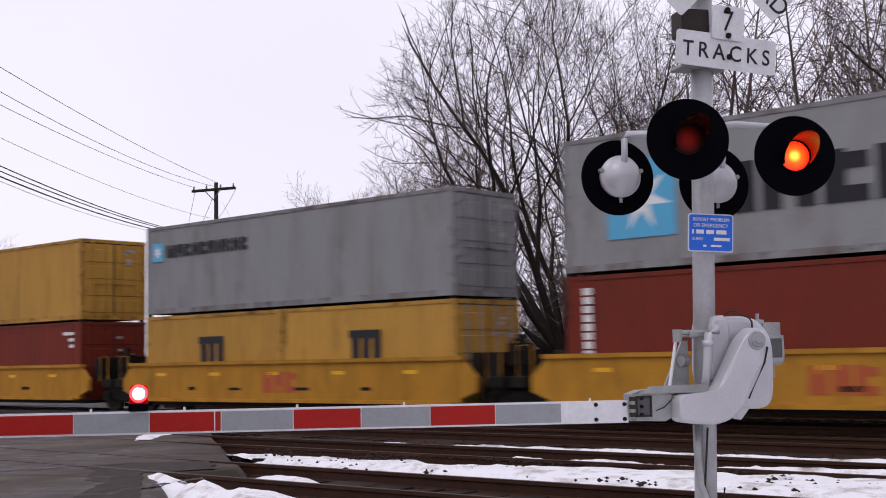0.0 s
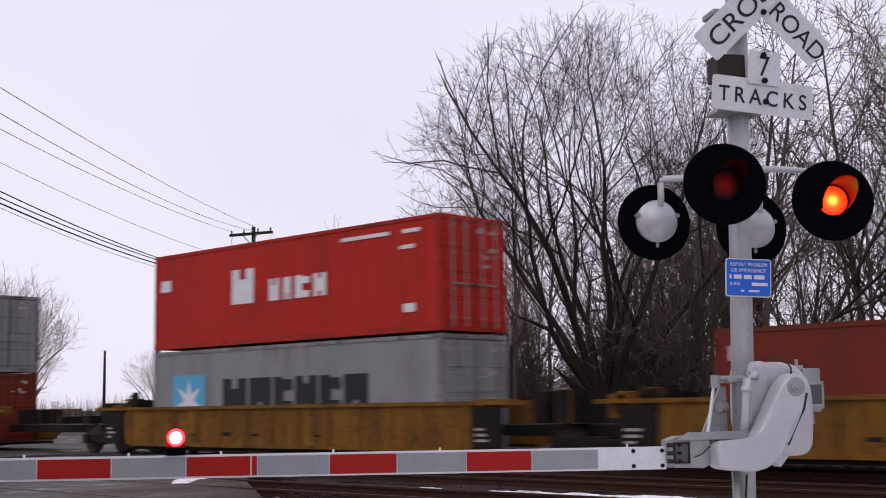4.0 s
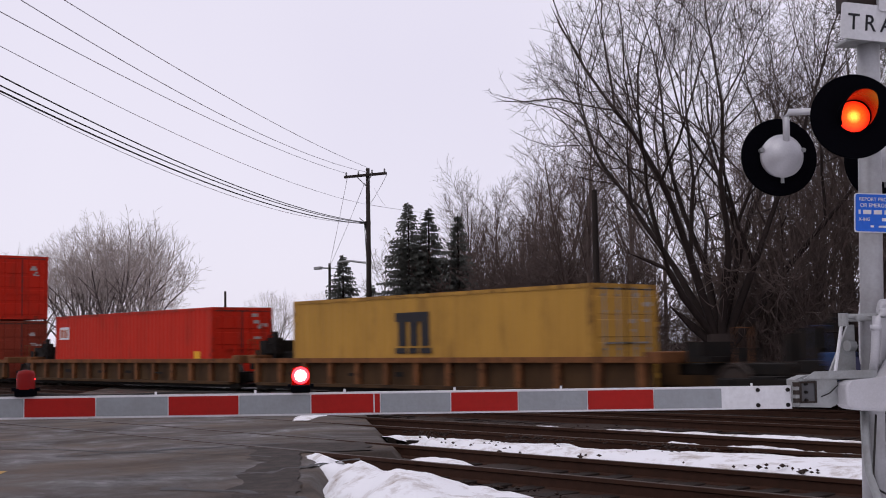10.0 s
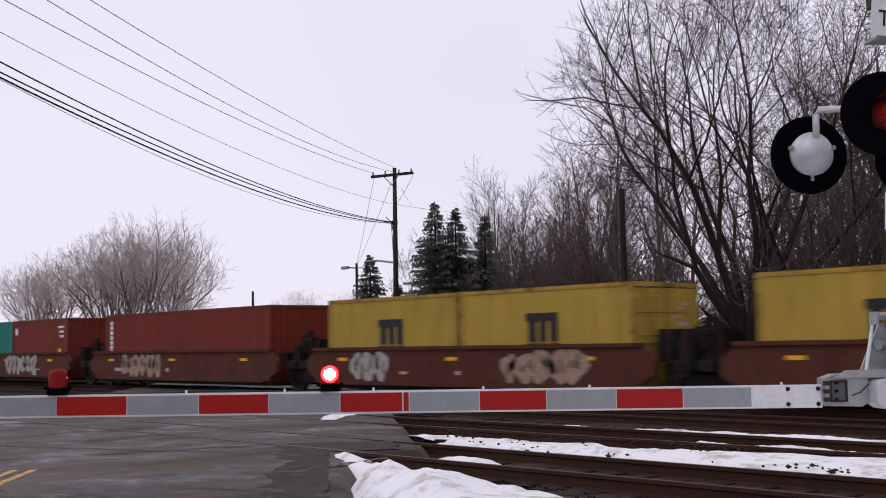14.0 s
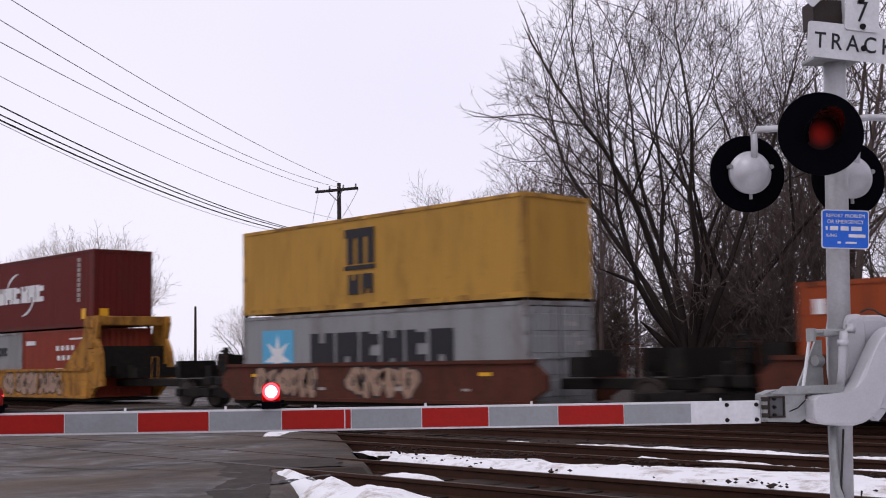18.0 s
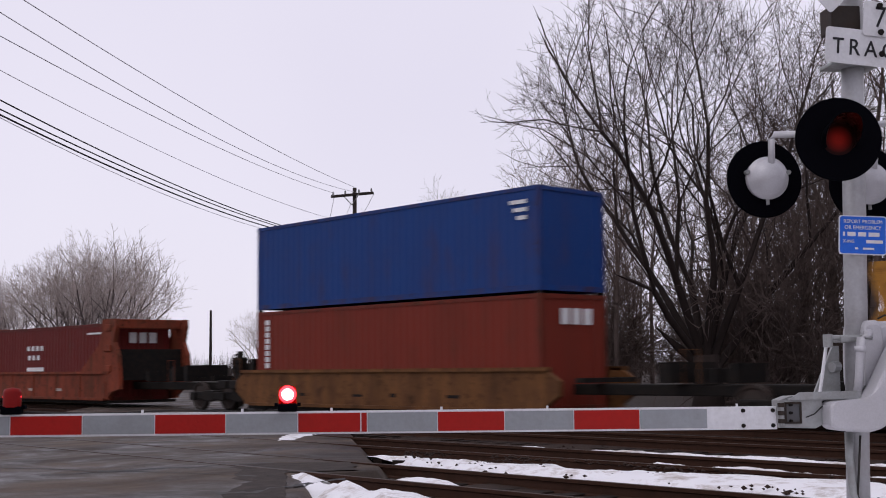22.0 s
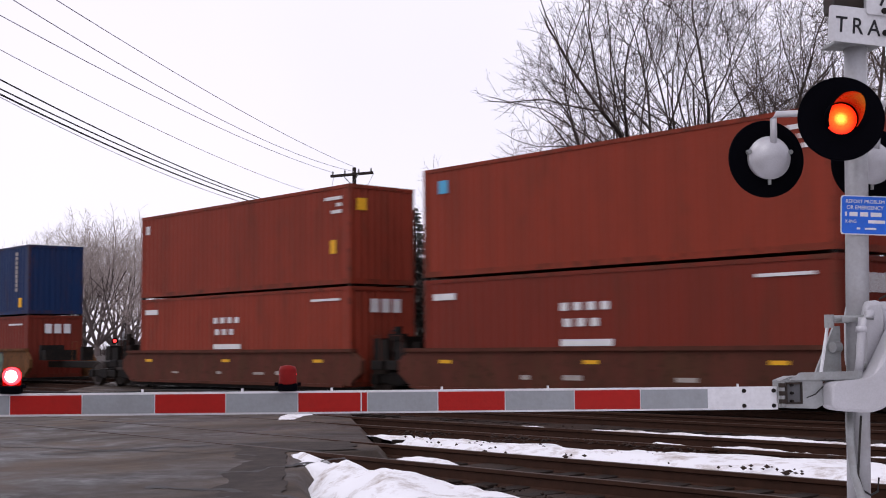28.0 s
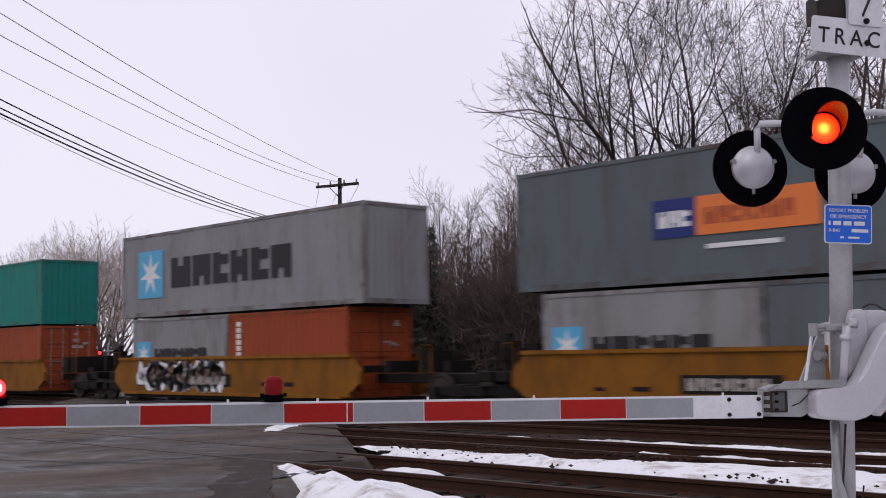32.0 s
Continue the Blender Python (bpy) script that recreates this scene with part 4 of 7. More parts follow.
    part("channel_flange", Shape().box(2.97 + X, 3.4 + X, -0.19, -0.10, 1.222, 1.232), GALV, g)
    part("socket_side", Shape().prism([(2.915 + X, 1.225), (3.14 + X, 1.23), (3.155 + X, 1.21), (3.155 + X, 1.075), (3.11 + X, 1.052), (2.915 + X, 1.06)], -0.185, -0.175), GALV, g, "grey side plate")
    # Flat plate, its dark colour standing in for a shaded recess.
    rec = part("plate_recess", Shape().box(2.925 + X, 3.012 + X, -0.19, -0.186, 1.09, 1.205), GALVDARK, g, "flat window plate coloured dark for a recess's shade")
    for x0, x1, z0, z1 in ((2.915, 3.02, 1.2, 1.212), (2.915, 3.02, 1.083, 1.094), (3.01, 3.02, 1.083, 1.212), (2.915, 2.925, 1.083, 1.212)):
        part("window_rim", Shape().box(x0 + X, x1 + X, -0.2, -0.186, z0, z1), STEEL, rec)
    hinge = part("arm_hinge", Shape().tube([(2.892 + X, -0.2, 1.075), (2.892 + X, -0.2, 1.222)], 0.017, 12).box(2.865 + X, 2.9 + X, -0.2, -0.185, 1.09, 1.205), GALV, g, "worn steel hinge", smooth=False)
    for z in (1.10, 1.148, 1.196):
        part("hinge_knuckle", Shape().tube([(2.892 + X, -0.2, z - 0.013), (2.892 + X, -0.2, z + 0.013)], 0.023, 12), STEEL, hinge)
        part("bolt", Shape().lathe([(-0.215, 0.0), (-0.215, 0.008), (-0.19, 0.01)], 10), GRIME, hinge, at=pose(2.952 + X, 0, z))
    part("wire", Shape().tube([(3.04 + X, -0.21, 1.12), (3.09 + X, -0.22, 1.14), (3.15 + X, -0.2, 1.185)], 0.004, 6), RUBBER, g)
    # the arm: a tapering channel, with bands
    y0 = -0.16
    def half(v):
        return 0.0625 + (v + 1.9) * 0.0012
    def mid(v):
        return 1.147 - (v + 1.9) * 0.0058
    beam = Shape()
    for v in (-3.2, 2.87):
        h, z = half(v), mid(v)
        beam.v += [(v + X, y0 - 0.02, z - h), (v + X, y0 - 0.02, z + h), (v + X, y0 + 0.03, z + h), (v + X, y0 + 0.03, z - h)]
    beam.f = [(0, 4, 5, 1), (1, 5, 6, 2), (2, 6, 7, 3), (3, 7, 4, 0), (0, 1, 2, 3), (7, 6, 5, 4)]
    arm = part("gate_arm", beam, SHEET, g, "long white arm banded in red and grey")
    edges = [-2.80, -2.395, -1.99, -1.592, -1.199, -0.799, -0.402, 0.006, 0.405, 0.814, 1.21, 1.623, 2.023, 2.438]
    for i in range(len(edges) - 1):
        a, b = edges[i] + 0.003, edges[i + 1] - 0.003
        s = Shape()
        for yy in (y0 - 0.0235, y0 - 0.0195):
            for v, sg in ((a, -1), (b, -1), (b, 1), (a, 1)):
                s.v.append((v + X, yy, mid(v) + sg * (half(v) - 0.011)))
        s.f = [(0, 1, 2, 3), (7, 6, 5, 4), (0, 4, 5, 1), (1, 5, 6, 2), (2, 6, 7, 3), (3, 7, 4, 0)]
        red = i % 2 == 1
        part("stripe", s, REDBAND if red else GREYBAND, arm, "red reflective band" if red else "grey reflective band")
    part("splice_line", Shape().box(0.365 + X, 0.371 + X, y0 - 0.027, y0 - 0.022, 1.08, 1.19), SHEET, arm)
    bolt = Shape().lathe([(y0 - 0.032, 0.0), (y0 - 0.032, 0.011), (y0 - 0.02, 0.013)], 12)
    for v in (2.66, 2.845):
        for dz in (-0.045, 0.045):
            part("bolt", bolt, GRIME, arm, at=pose(v + X, 0, mid(v) + dz))
    clip = Shape().tube([(0, 0, 0), (0, 0, 0.018)], 0.007, 8)
    for v in (-0.87, -0.31, 0.20, 0.84, 1.47, 2.63):
        part("wire_clip", clip, SHEET, arm, at=pose(v + X, y0, mid(v) + half(v)))
    cable = [(v + X, y0 + 0.02, mid(v) + half(v) + 0.006 + 0.006 * math.sin(v * 7)) for v in np.arange(-3.1, 0.0, 0.12)]
    part("lamp_cable", Shape().tube(cable, 0.006, 6), RUBBER, arm, "black lamp cable")
    for v, flash in ((-0.052, 1), (-1.587, 0)):
        z = mid(v) + half(v)
        lamp = part("arm_lamp", Shape().chamfer(v + X - 0.055, v + X + 0.055, y0 - 0.045, y0 + 0.045, z, z + 0.045, 0.01).box(v + X - 0.075, v + X - 0.055, y0 - 0.02, y0 + 0.02, z + 0.03, z + 0.05).box(v + X + 0.055, v + X + 0.075, y0 - 0.02, y0 + 0.02, z + 0.03, z + 0.05), BLACKM, arm, "small red lamp on a black base")
        part("bulb", Shape().lathe([(-0.02, 0.0), (-0.02, 0.046), (-0.012, 0.05), (0.012, 0.05), (0.02, 0.046), (0.02, 0.0)], 24), LITARM, lamp, "glowing red lamp", at=pose(v + X, y0, z + 0.098))
        # White disc added in front imitates the red lamp's overexposed middle.
        part("overexposed_core", Shape().lathe([(-0.034, 0.0), (-0.032, 0.020), (-0.027, 0.030), (-0.021, 0.033)], 24), LITWHITE, lamp, "white glowing disc added for the red lamp's overexposed middle", smooth=True, at=pose(v + X, y0, z + 0.098))
        # Added half sleeve, turned in front of the always glowing bulb for its dark phase.
        sleeve, m, pr = Shape(), 14, [(0.040, 0.051), (0.122, 0.051), (0.142, 0.042), (0.150, 0.003)]
        for i in range(m + 1):
            a = radians(180 + 180 * i / m)
            sleeve.v += [(r * math.cos(a), r * math.sin(a), h) for h, r in pr]
        sleeve.f = [(4 * i + k, 4 * i + 4 + k, 4 * i + 5 + k, 4 * i + 1 + k) for i in range(m) for k in range(3)]
        sl = part("shutter_sleeve", sleeve, UNLIT, lamp, "added dark red half sleeve that turns to hide the bulb between flashes", smooth=True)
        SLEEVES.append((sl, (v + X, y0, z), flash))


build_gate()


# ---- utility poles and wires ----
def build_poles():
    p = thing("utility_pole", "dark weathered timber utility pole with one crossarm", "utility pole", at=pose(-47.25, 37.27, 0))
    part("pole", Shape().tube([(0, 0, -0.5), (0, 0, 5), (0, 0, 10.22)], [0.15, 0.125, 0.095], 12), WOODPOLE, p, smooth=True)
    arm = part("crossarm", Shape().chamfer(-1.22, 1.22, -0.06, 0.06, -0.065, 0.065, 0.01), WOODPOLE, p, at=pose(0, -0.16, 9.86, 0, 0, 18.6))
    for x in (-1.12, -0.4, 0.4, 1.12):
        part("insulator", Shape().lathe([(0.07, 0.03), (0.12, 0.055), (0.16, 0.03), (0.2, 0.05), (0.24, 0.02), (0.25, 0.0)], 10, "z"), GALV, arm, at=pose(x, 0, 0))
    part("brace", Shape().tube([(-0.55, -0.2, 9.8), (0, -0.16, 9.35)], 0.025, 6).tube([(0.55, -0.2, 9.8), (0, -0.16, 9.35)], 0.025, 6), GALV, p)
    part("service_bracket", Shape().chamfer(-0.16, 0.06, -0.16, 0.12, 7.4, 7.6, 0.03).tube([(-0.1, -0.1, 7.5), (-0.45, -0.2, 7.8)], 0.02, 6), WOODPOLE, p)
    part("lamp_arm", Shape().tube([(0, -0.1, 5.55), (-1.2, -0.2, 5.72), (-2.1, -0.3, 5.72)], 0.05, 8), GALV, p)
    q = thing("street_lamp", "slim timber pole with a small street lamp on an arm", "street lamp", at=pose(-55.5, 41.0, 0))
    part("pole", Shape().tube([(0, 0, -0.5), (0, 0, 6.15)], [0.11, 0.07], 10), WOODPOLE, q)
    part("lamp_arm", Shape().tube([(0, 0, 5.85), (-0.35, -0.35, 5.92), (0.55, 0.45, 5.85)], 0.03, 8), GALV, q)
    part("lamp_head", Shape().chamfer(-0.85, -0.25, -0.5, -0.28, 5.82, 5.99, 0.05), GALV, q)
    r = thing("utility_pole", "distant slim timber pole among bare trees", "utility pole", at=pose(-31.5, 36.0, 0))
    part("pole", Shape().tube([(0, 0, -0.5), (0, 0, 7.4)], [0.15, 0.11], 10), WOODPOLE, r)
    d = thing("crossing_signal", "far crossing signal with a lit red lamp beyond the train", "crossing signal", at=pose(-57.2, 30.2, 0, 0, 0, 62))
    part("mast", Shape().tube([(0, 0, -0.2), (0, 0, 2.3)], 0.06, 12), MASTP, d)
    for x in (-0.4, 0.4):
        lamp = part("signal_lamp", Shape().lathe([(-0.01, 0.0), (-0.01, 0.16), (0.01, 0.16), (0.05, 0.12), (0.15, 0.1), (0.18, 0.0)], 24), BLACKM, d, at=pose(x, -0.15, 1.86))
        part("lens", Shape().lathe([(-0.02, 0.0), (-0.015, 0.09)], 20), LITFAR if x < 0 else LENSDARK, lamp)
    part("lamp_arm", Shape().tube([(-0.4, -0.05, 1.95), (0.4, -0.05, 1.95)], 0.025, 8), ALU, d)
    k = thing("utility_pole", "far timber pole on the skyline", "utility pole", at=pose(-128, 79, 0))
    part("pole", Shape().tube([(0, 0, -0.5), (0, 0, 8.4)], [0.2, 0.13], 10), WOODPOLE, k)


build_poles()


def wire(name, a, b, sag, radius, material, label):
    a, b = Vector(a), Vector(b)
    pts = []
    for i in range(33):
        t = i / 32
        p = a.lerp(b, t)
        p.z -= sag * 4 * t * (1 - t)
        pts.append(p)
    solid(name, Shape().tube(pts, radius, 5), material, label, "overhead wire", group="wires along the road", smooth=True)


def build_wires():
    thin, thick = "thin grey overhead cable sagging from the pole", "thick black overhead cable sagging from the pole"
    wire("overhead_wire", (-47.20, 37.20, 10.25), (-14.80, -0.24, 9.10), 0.53, 0.0115, WIREGREY, thin)
    wire("overhead_wire", (-47.20, 37.20, 10.01), (-14.80, -0.24, 8.88), 0.94, 0.0115, WIREGREY, thin)
    wire("overhead_wire", (-48.40, 36.90, 10.05), (-14.70, -1.00, 8.35), 0.61, 0.0115, WIREGREY, thin)
    wire("overhead_wire", (-47.30, 37.30, 8.43), (-14.70, -1.00, 8.00), 0.81, 0.009, WIREPALE, thin)
    wire("overhead_wire", (-47.30, 37.10, 7.55), (-15.50, -0.93, 8.02), 0.99, 0.017, WIRE, thick)
    wire("overhead_wire", (-47.30, 37.10, 7.52), (-15.55, -0.95, 7.75), 0.96, 0.017, WIRE, thick)
    wire("overhead_wire", (-47.30, 37.10, 7.48), (-15.50, -0.90, 7.71), 1.08, 0.021, WIRE, thick)
    wire("overhead_wire", (-47.30, 37.10, 7.52), (-15.50, -0.93, 7.91), 1.33, 0.009, WIREPALE, thin)
    # onward and service wires
    wire("overhead_wire", (-47.30, 37.35, 8.43), (-44.4, 40.6, 7.8), 0.05, 0.011, WIREGREY, "thin grey overhead cable ending inside an evergreen, hidden from the camera's view")
    for a, b, r, m in (((-48.35, 36.85, 9.85), (-55.5, 41.0, 6.05), 0.012, WIREPALE), ((-47.35, 37.15, 9.5), (-55.5, 41.0, 5.95), 0.012, WIREPALE),
                       ((-47.35, 37.15, 7.5), (-52.4, 41.6, 5.7), 0.016, WIRE), ((-47.4, 37.15, 7.45), (-51.6, 40.6, 5.6), 0.016, WIRE),
                       ((-47.4, 37.15, 7.4), (-51.0, 40.2, 5.5), 0.016, WIRE), ((-47.3, 37.1, 7.35), (-50.0, 40.0, 5.2), 0.014, WIRE),
                       ((-46.15, 37.6, 9.85), (-47.2, 37.3, 8.4), 0.013, WIREGREY), ((-46.9, 37.4, 9.2), (-46.2, 37.5, 8.3), 0.012, WIREPALE)):
        wire("service_wire", a, b, 0.08, r, m, "thin service wire hanging from the utility pole")


build_wires()


# ---- trees ----
def outside(p, dome):
    """Whether a point lies beyond the crown's outline (centre and half sizes): a dome above its middle, a widening bowl below."""
    if not dome:
        return False
    flatwise = math.hypot((p[0] - dome[0]) / dome[3], (p[1] - dome[1]) / dome[4])
    ragged = 1 + 0.26 * noise.noise((p[0] * 0.55, p[1] * 0.55, p[2] * 0.55 + dome[5]))
    if p[2] > dome[2]:
        return flatwise ** 2.2 + ((p[2] - dome[2]) / dome[5]) ** 2.2 > ragged
    return flatwise > (0.11 + 0.89 * max(0.0, p[2] / dome[2]) ** 1.6) * ragged


def forking(out, p, d, length, radius, gen, gens, rnd, thin, lift, dome):
    """A limb that forks again and again into finer ones, out to the crown's outline."""
    n = 3
    pts, rad = [p.copy()], [radius]
    end = radius * 0.80
    for i in range(n):
        w = 0.05 + 0.012 * gen
        d = (d + Vector((rnd.gauss(0, w), rnd.gauss(0, w), rnd.gauss(0, w) + (lift if gen < 3 else 0.045)))).normalized()
        p = p + d * (length / n)
        pts.append(p.copy())
        rad.append(radius + (end - radius) * (i + 1) / n)
        if outside(p, dome):
            break
    last = gen >= gens or len(pts) <= n
    if last:
        rad[-1] = thin * 0.5
    out[0 if gen < 3 else 1].tube(pts, rad, (9, 8, 6, 5, 4, 3, 3, 3, 3, 3, 3)[gen], caps=False)
    for i in range(1, len(pts)):
        if gen and rnd.random() < (0.36 if gen < 5 else 0.3):
            q = pts[i - 1].lerp(pts[i], rnd.random())
            axis = d.orthogonal().normalized()
            axis.rotate(Matrix.Rotation(rnd.uniform(0, 6.283), 3, d))
            nd = d.copy()
            nd.rotate(Matrix.Rotation(radians(rnd.uniform(30, 62)), 3, axis))
            if gen < gens:
                forking(out, q, nd, length * rnd.uniform(0.5, 0.75), max(thin, radius * 0.45), max(gen + 2, gens - 2), gens, rnd, thin, lift, dome)
            else:
                out[1].tube([q, q + nd * length * rnd.uniform(0.35, 0.7)], [thin, thin * 0.5], 3, caps=False)
    if last:
        return
    first = rnd.uniform(0, 6.283)
    kids = 3 if gen < 4 and rnd.random() < 0.2 else 2
    for k in range(kids):
        # one leader carries on, the others turn away from it
        axis = d.orthogonal().normalized()
        axis.rotate(Matrix.Rotation(first + 6.283 * k / kids + rnd.uniform(-0.5, 0.5), 3, d))
        nd = d.copy()
        nd.rotate(Matrix.Rotation(radians(rnd.uniform(4, 17) if k == 0 else rnd.uniform(26, 48)), 3, axis))
        reach, girth = (rnd.uniform(0.82, 0.97), rnd.uniform(0.80, 0.92)) if k == 0 else (rnd.uniform(0.62, 0.9), rnd.uniform(0.50, 0.68))
        forking(out, p, nd, length * reach, max(thin, end * girth), gen + 1, gens, rnd, thin, lift, dome)


def branch(out, p, d, length, radius, level, rnd, spec):
    """One limb as a wandering tapered tube, with its side branches."""
    n = (9, 7, 5, 4, 3, 2)[level]
    pts, rad, dirs = [p.copy()], [radius], [d.copy()]
    end = radius * (0.16 if level == 0 else 0.25)
    for i in range(n):
        wob = spec["wander"] * (1.0 + 0.12 * level)
        d = (d + Vector((rnd.gauss(0, wob), rnd.gauss(0, wob), rnd.gauss(0, wob) + spec["lift"][min(level, 4)]))).normalized()
        p = p + d * (length / n)
        if i and outside(p, spec.get("dome")):
            break
        pts.append(p.copy())
        dirs.append(d.copy())
        rad.append(radius + (end - radius) * (i + 1) / n)
    n = len(pts) - 1
    out[0 if level < 2 else 1].tube(pts, rad, (9, 6, 4, 3, 3, 3)[level], caps=False)
    if level >= spec["levels"]:
        return
    kids = spec["kids"][level]
    for k in range(kids):
        t = spec["bare"][level] + (1 - spec["bare"][level]) * (k + rnd.random()) / kids
        i = min(n - 1, int(t * n))
        q = pts[i].lerp(pts[i + 1], t * n - i)
        axis = dirs[i].orthogonal().normalized()
        axis.rotate(Matrix.Rotation(rnd.uniform(0, 2 * math.pi), 3, dirs[i]))
        nd = dirs[i].copy()
        nd.rotate(Matrix.Rotation(radians(rnd.uniform(*spec["fork"][min(level, 3)])), 3, axis))
        rr = rad[i] + (rad[i + 1] - rad[i]) * (t * n - i)
        if outside(q, spec.get("dome")):
            continue
        branch(out, q, nd, length * spec["ratio"][level] * rnd.uniform(0.75, 1.2) * (1.15 - 0.45 * t), max(spec["thin"], rr * rnd.uniform(0.45, 0.65)), level + 1, rnd, spec)


SPECS = {
    "oak": dict(levels=4, kids=(14, 9, 7, 5), ratio=(0.40, 0.46, 0.48, 0.5), bare=(0.2, 0.18, 0.15, 0.1), fork=((26, 58), (30, 62), (28, 60), (25, 60)), wander=0.06, lift=(0.03, 0.04, 0.03, 0.02, 0.02), thin=0.008),
    "wide": dict(levels=4, kids=(8, 6, 5, 3), ratio=(0.62, 0.5, 0.5, 0.55), bare=(0.22, 0.2, 0.15, 0.1), fork=((20, 50), (22, 52), (25, 55), (25, 60)), wander=0.05, lift=(0.0, 0.04, 0.05, 0.05, 0.04), thin=0.02),
    "forest": dict(levels=3, kids=(15, 6, 4), ratio=(0.34, 0.5, 0.55), bare=(0.3, 0.15, 0.1), fork=((25, 55), (25, 55), (25, 60)), wander=0.035, lift=(0.02, 0.07, 0.06, 0.05, 0.03), thin=0.013),
    "brush": dict(levels=3, kids=(9, 6, 4), ratio=(0.7, 0.6, 0.6), bare=(0.05, 0.1, 0.1), fork=((15, 60), (20, 60), (25, 60)), wander=0.09, lift=(0.02, 0.05, 0.04, 0.03, 0.03), thin=0.010),
}


def bare_tree(label, spec, height, radius, seed, at, bark=None, twig=None, stems=1, group="", spread=0.0, fan=(), dome=(), gens=7, thin=0.0072):
    """A leafless tree; fan gives its main limbs as (lean across the camera's view, lean away along it, first length,
    radius).
    """
    rnd = random.Random(seed)
    t = thing("bare_tree", label, "tree", group, at=at)
    out = (Shape(), Shape())
    if fan:
        out[0].tube([(0, 0, -0.4), (0.05, 0, 0.5), (0, 0, height)], [radius * 1.35, radius, radius * 0.95], 12)
        for a, b, length, r in fan:
            forking(out, Vector((0.25 * radius * a / 30, 0, height * rnd.uniform(0.6, 0.95))), Vector((0.72 * math.sin(radians(a)) - 0.69 * math.sin(radians(b)), 0.69 * math.sin(radians(a)) + 0.72 * math.sin(radians(b)), math.cos(radians(a)))).normalized(), 1.1 * length, 1.2 * r, 0, gens, rnd, thin, 0.02, dome)
    for k in range(0 if fan else stems):
        a = 2 * math.pi * k / max(1, stems) + rnd.random()
        d = Vector((spread * math.cos(a), spread * math.sin(a), 1)).normalized()
        p = Vector((0.3 * spread * math.cos(a), 0.3 * spread * math.sin(a), -0.3))
        branch(out, p, d, height, radius * rnd.uniform(0.8, 1.1), 0, rnd, SPECS[spec])
    part("trunk", out[0], bark or BARK, t, "dark bare trunk and main limbs", smooth=True)
    part("crown", out[1], twig or TWIG, t, "leafless crown of fine branches")
    return t


def spruce(label, height, width, seed, at):
    rnd = random.Random(seed)
    t = thing("spruce_tree", label, "tree", "evergreens behind the tracks", at=at)
    part("trunk", Shape().tube([(0, 0, -0.3), (0, 0, height)], [0.16, 0.02], 8), BARK, t)
    s = Shape()
    z = height * 0.1
    while z < height * 0.985:
        f = 1 - z / height
        reach = width * (f ** 0.9) * rnd.uniform(0.72, 1.08) + 0.12
        whorl, first = max(4, int(5 + 4 * f)), rnd.uniform(0, 6.283)
        for k in range(whorl):
            a, L = first + 6.283 * k / whorl + rnd.uniform(-0.3, 0.3), reach * rnd.uniform(0.6, 1.12)
            ca, sa = math.cos(a), math.sin(a)
            zz = z + rnd.uniform(-0.12, 0.12)
            n = max(3, int(L / 0.15))
            for j in range(n):
                q = (j + 1) / n
                # the bough sinks, then lifts at its tip
                c = Vector((ca * L * q, sa * L * q, zz + L * (0.16 * q * q - 0.30 * q)))
                hang = (0.16 + 0.20 * min(1, L)) * (1.15 - 0.6 * q)
                for m in range(5):
                    b = a + (1 if m % 2 else -1) * rnd.uniform(0.3, 1.5)
                    out = hang * rnd.uniform(0.5, 1.1)
                    e = c + Vector((math.cos(b) * out, math.sin(b) * out, -hang * rnd.uniform(0.15, 0.95)))
                    o = Vector((ca, sa, rnd.uniform(-0.2, 0.3))) * (0.03 + 0.035 * min(1, L))
                    i = len(s.v)
                    s.v += [tuple(c - o), tuple(c + o), tuple(e)]
                    s.f.append((i, i + 1, i + 2))
        z += (0.06 + 0.11 * f) * rnd.uniform(0.6, 1.4)
    part("crown", s, NEEDLE, t, "dark drooping needle branches")
    return t


def edge_height(slope):
    """Height of the wood's outline, fitted to the camera's view: sinking towards the evergreens and the road."""
    return float(np.interp(slope, (0.0, 0.85, 0.93, 1.0, 1.07, 1.15, 1.3), (13.5, 11.6, 10.9, 9.9, 8.0, 6.0, 3.0)))


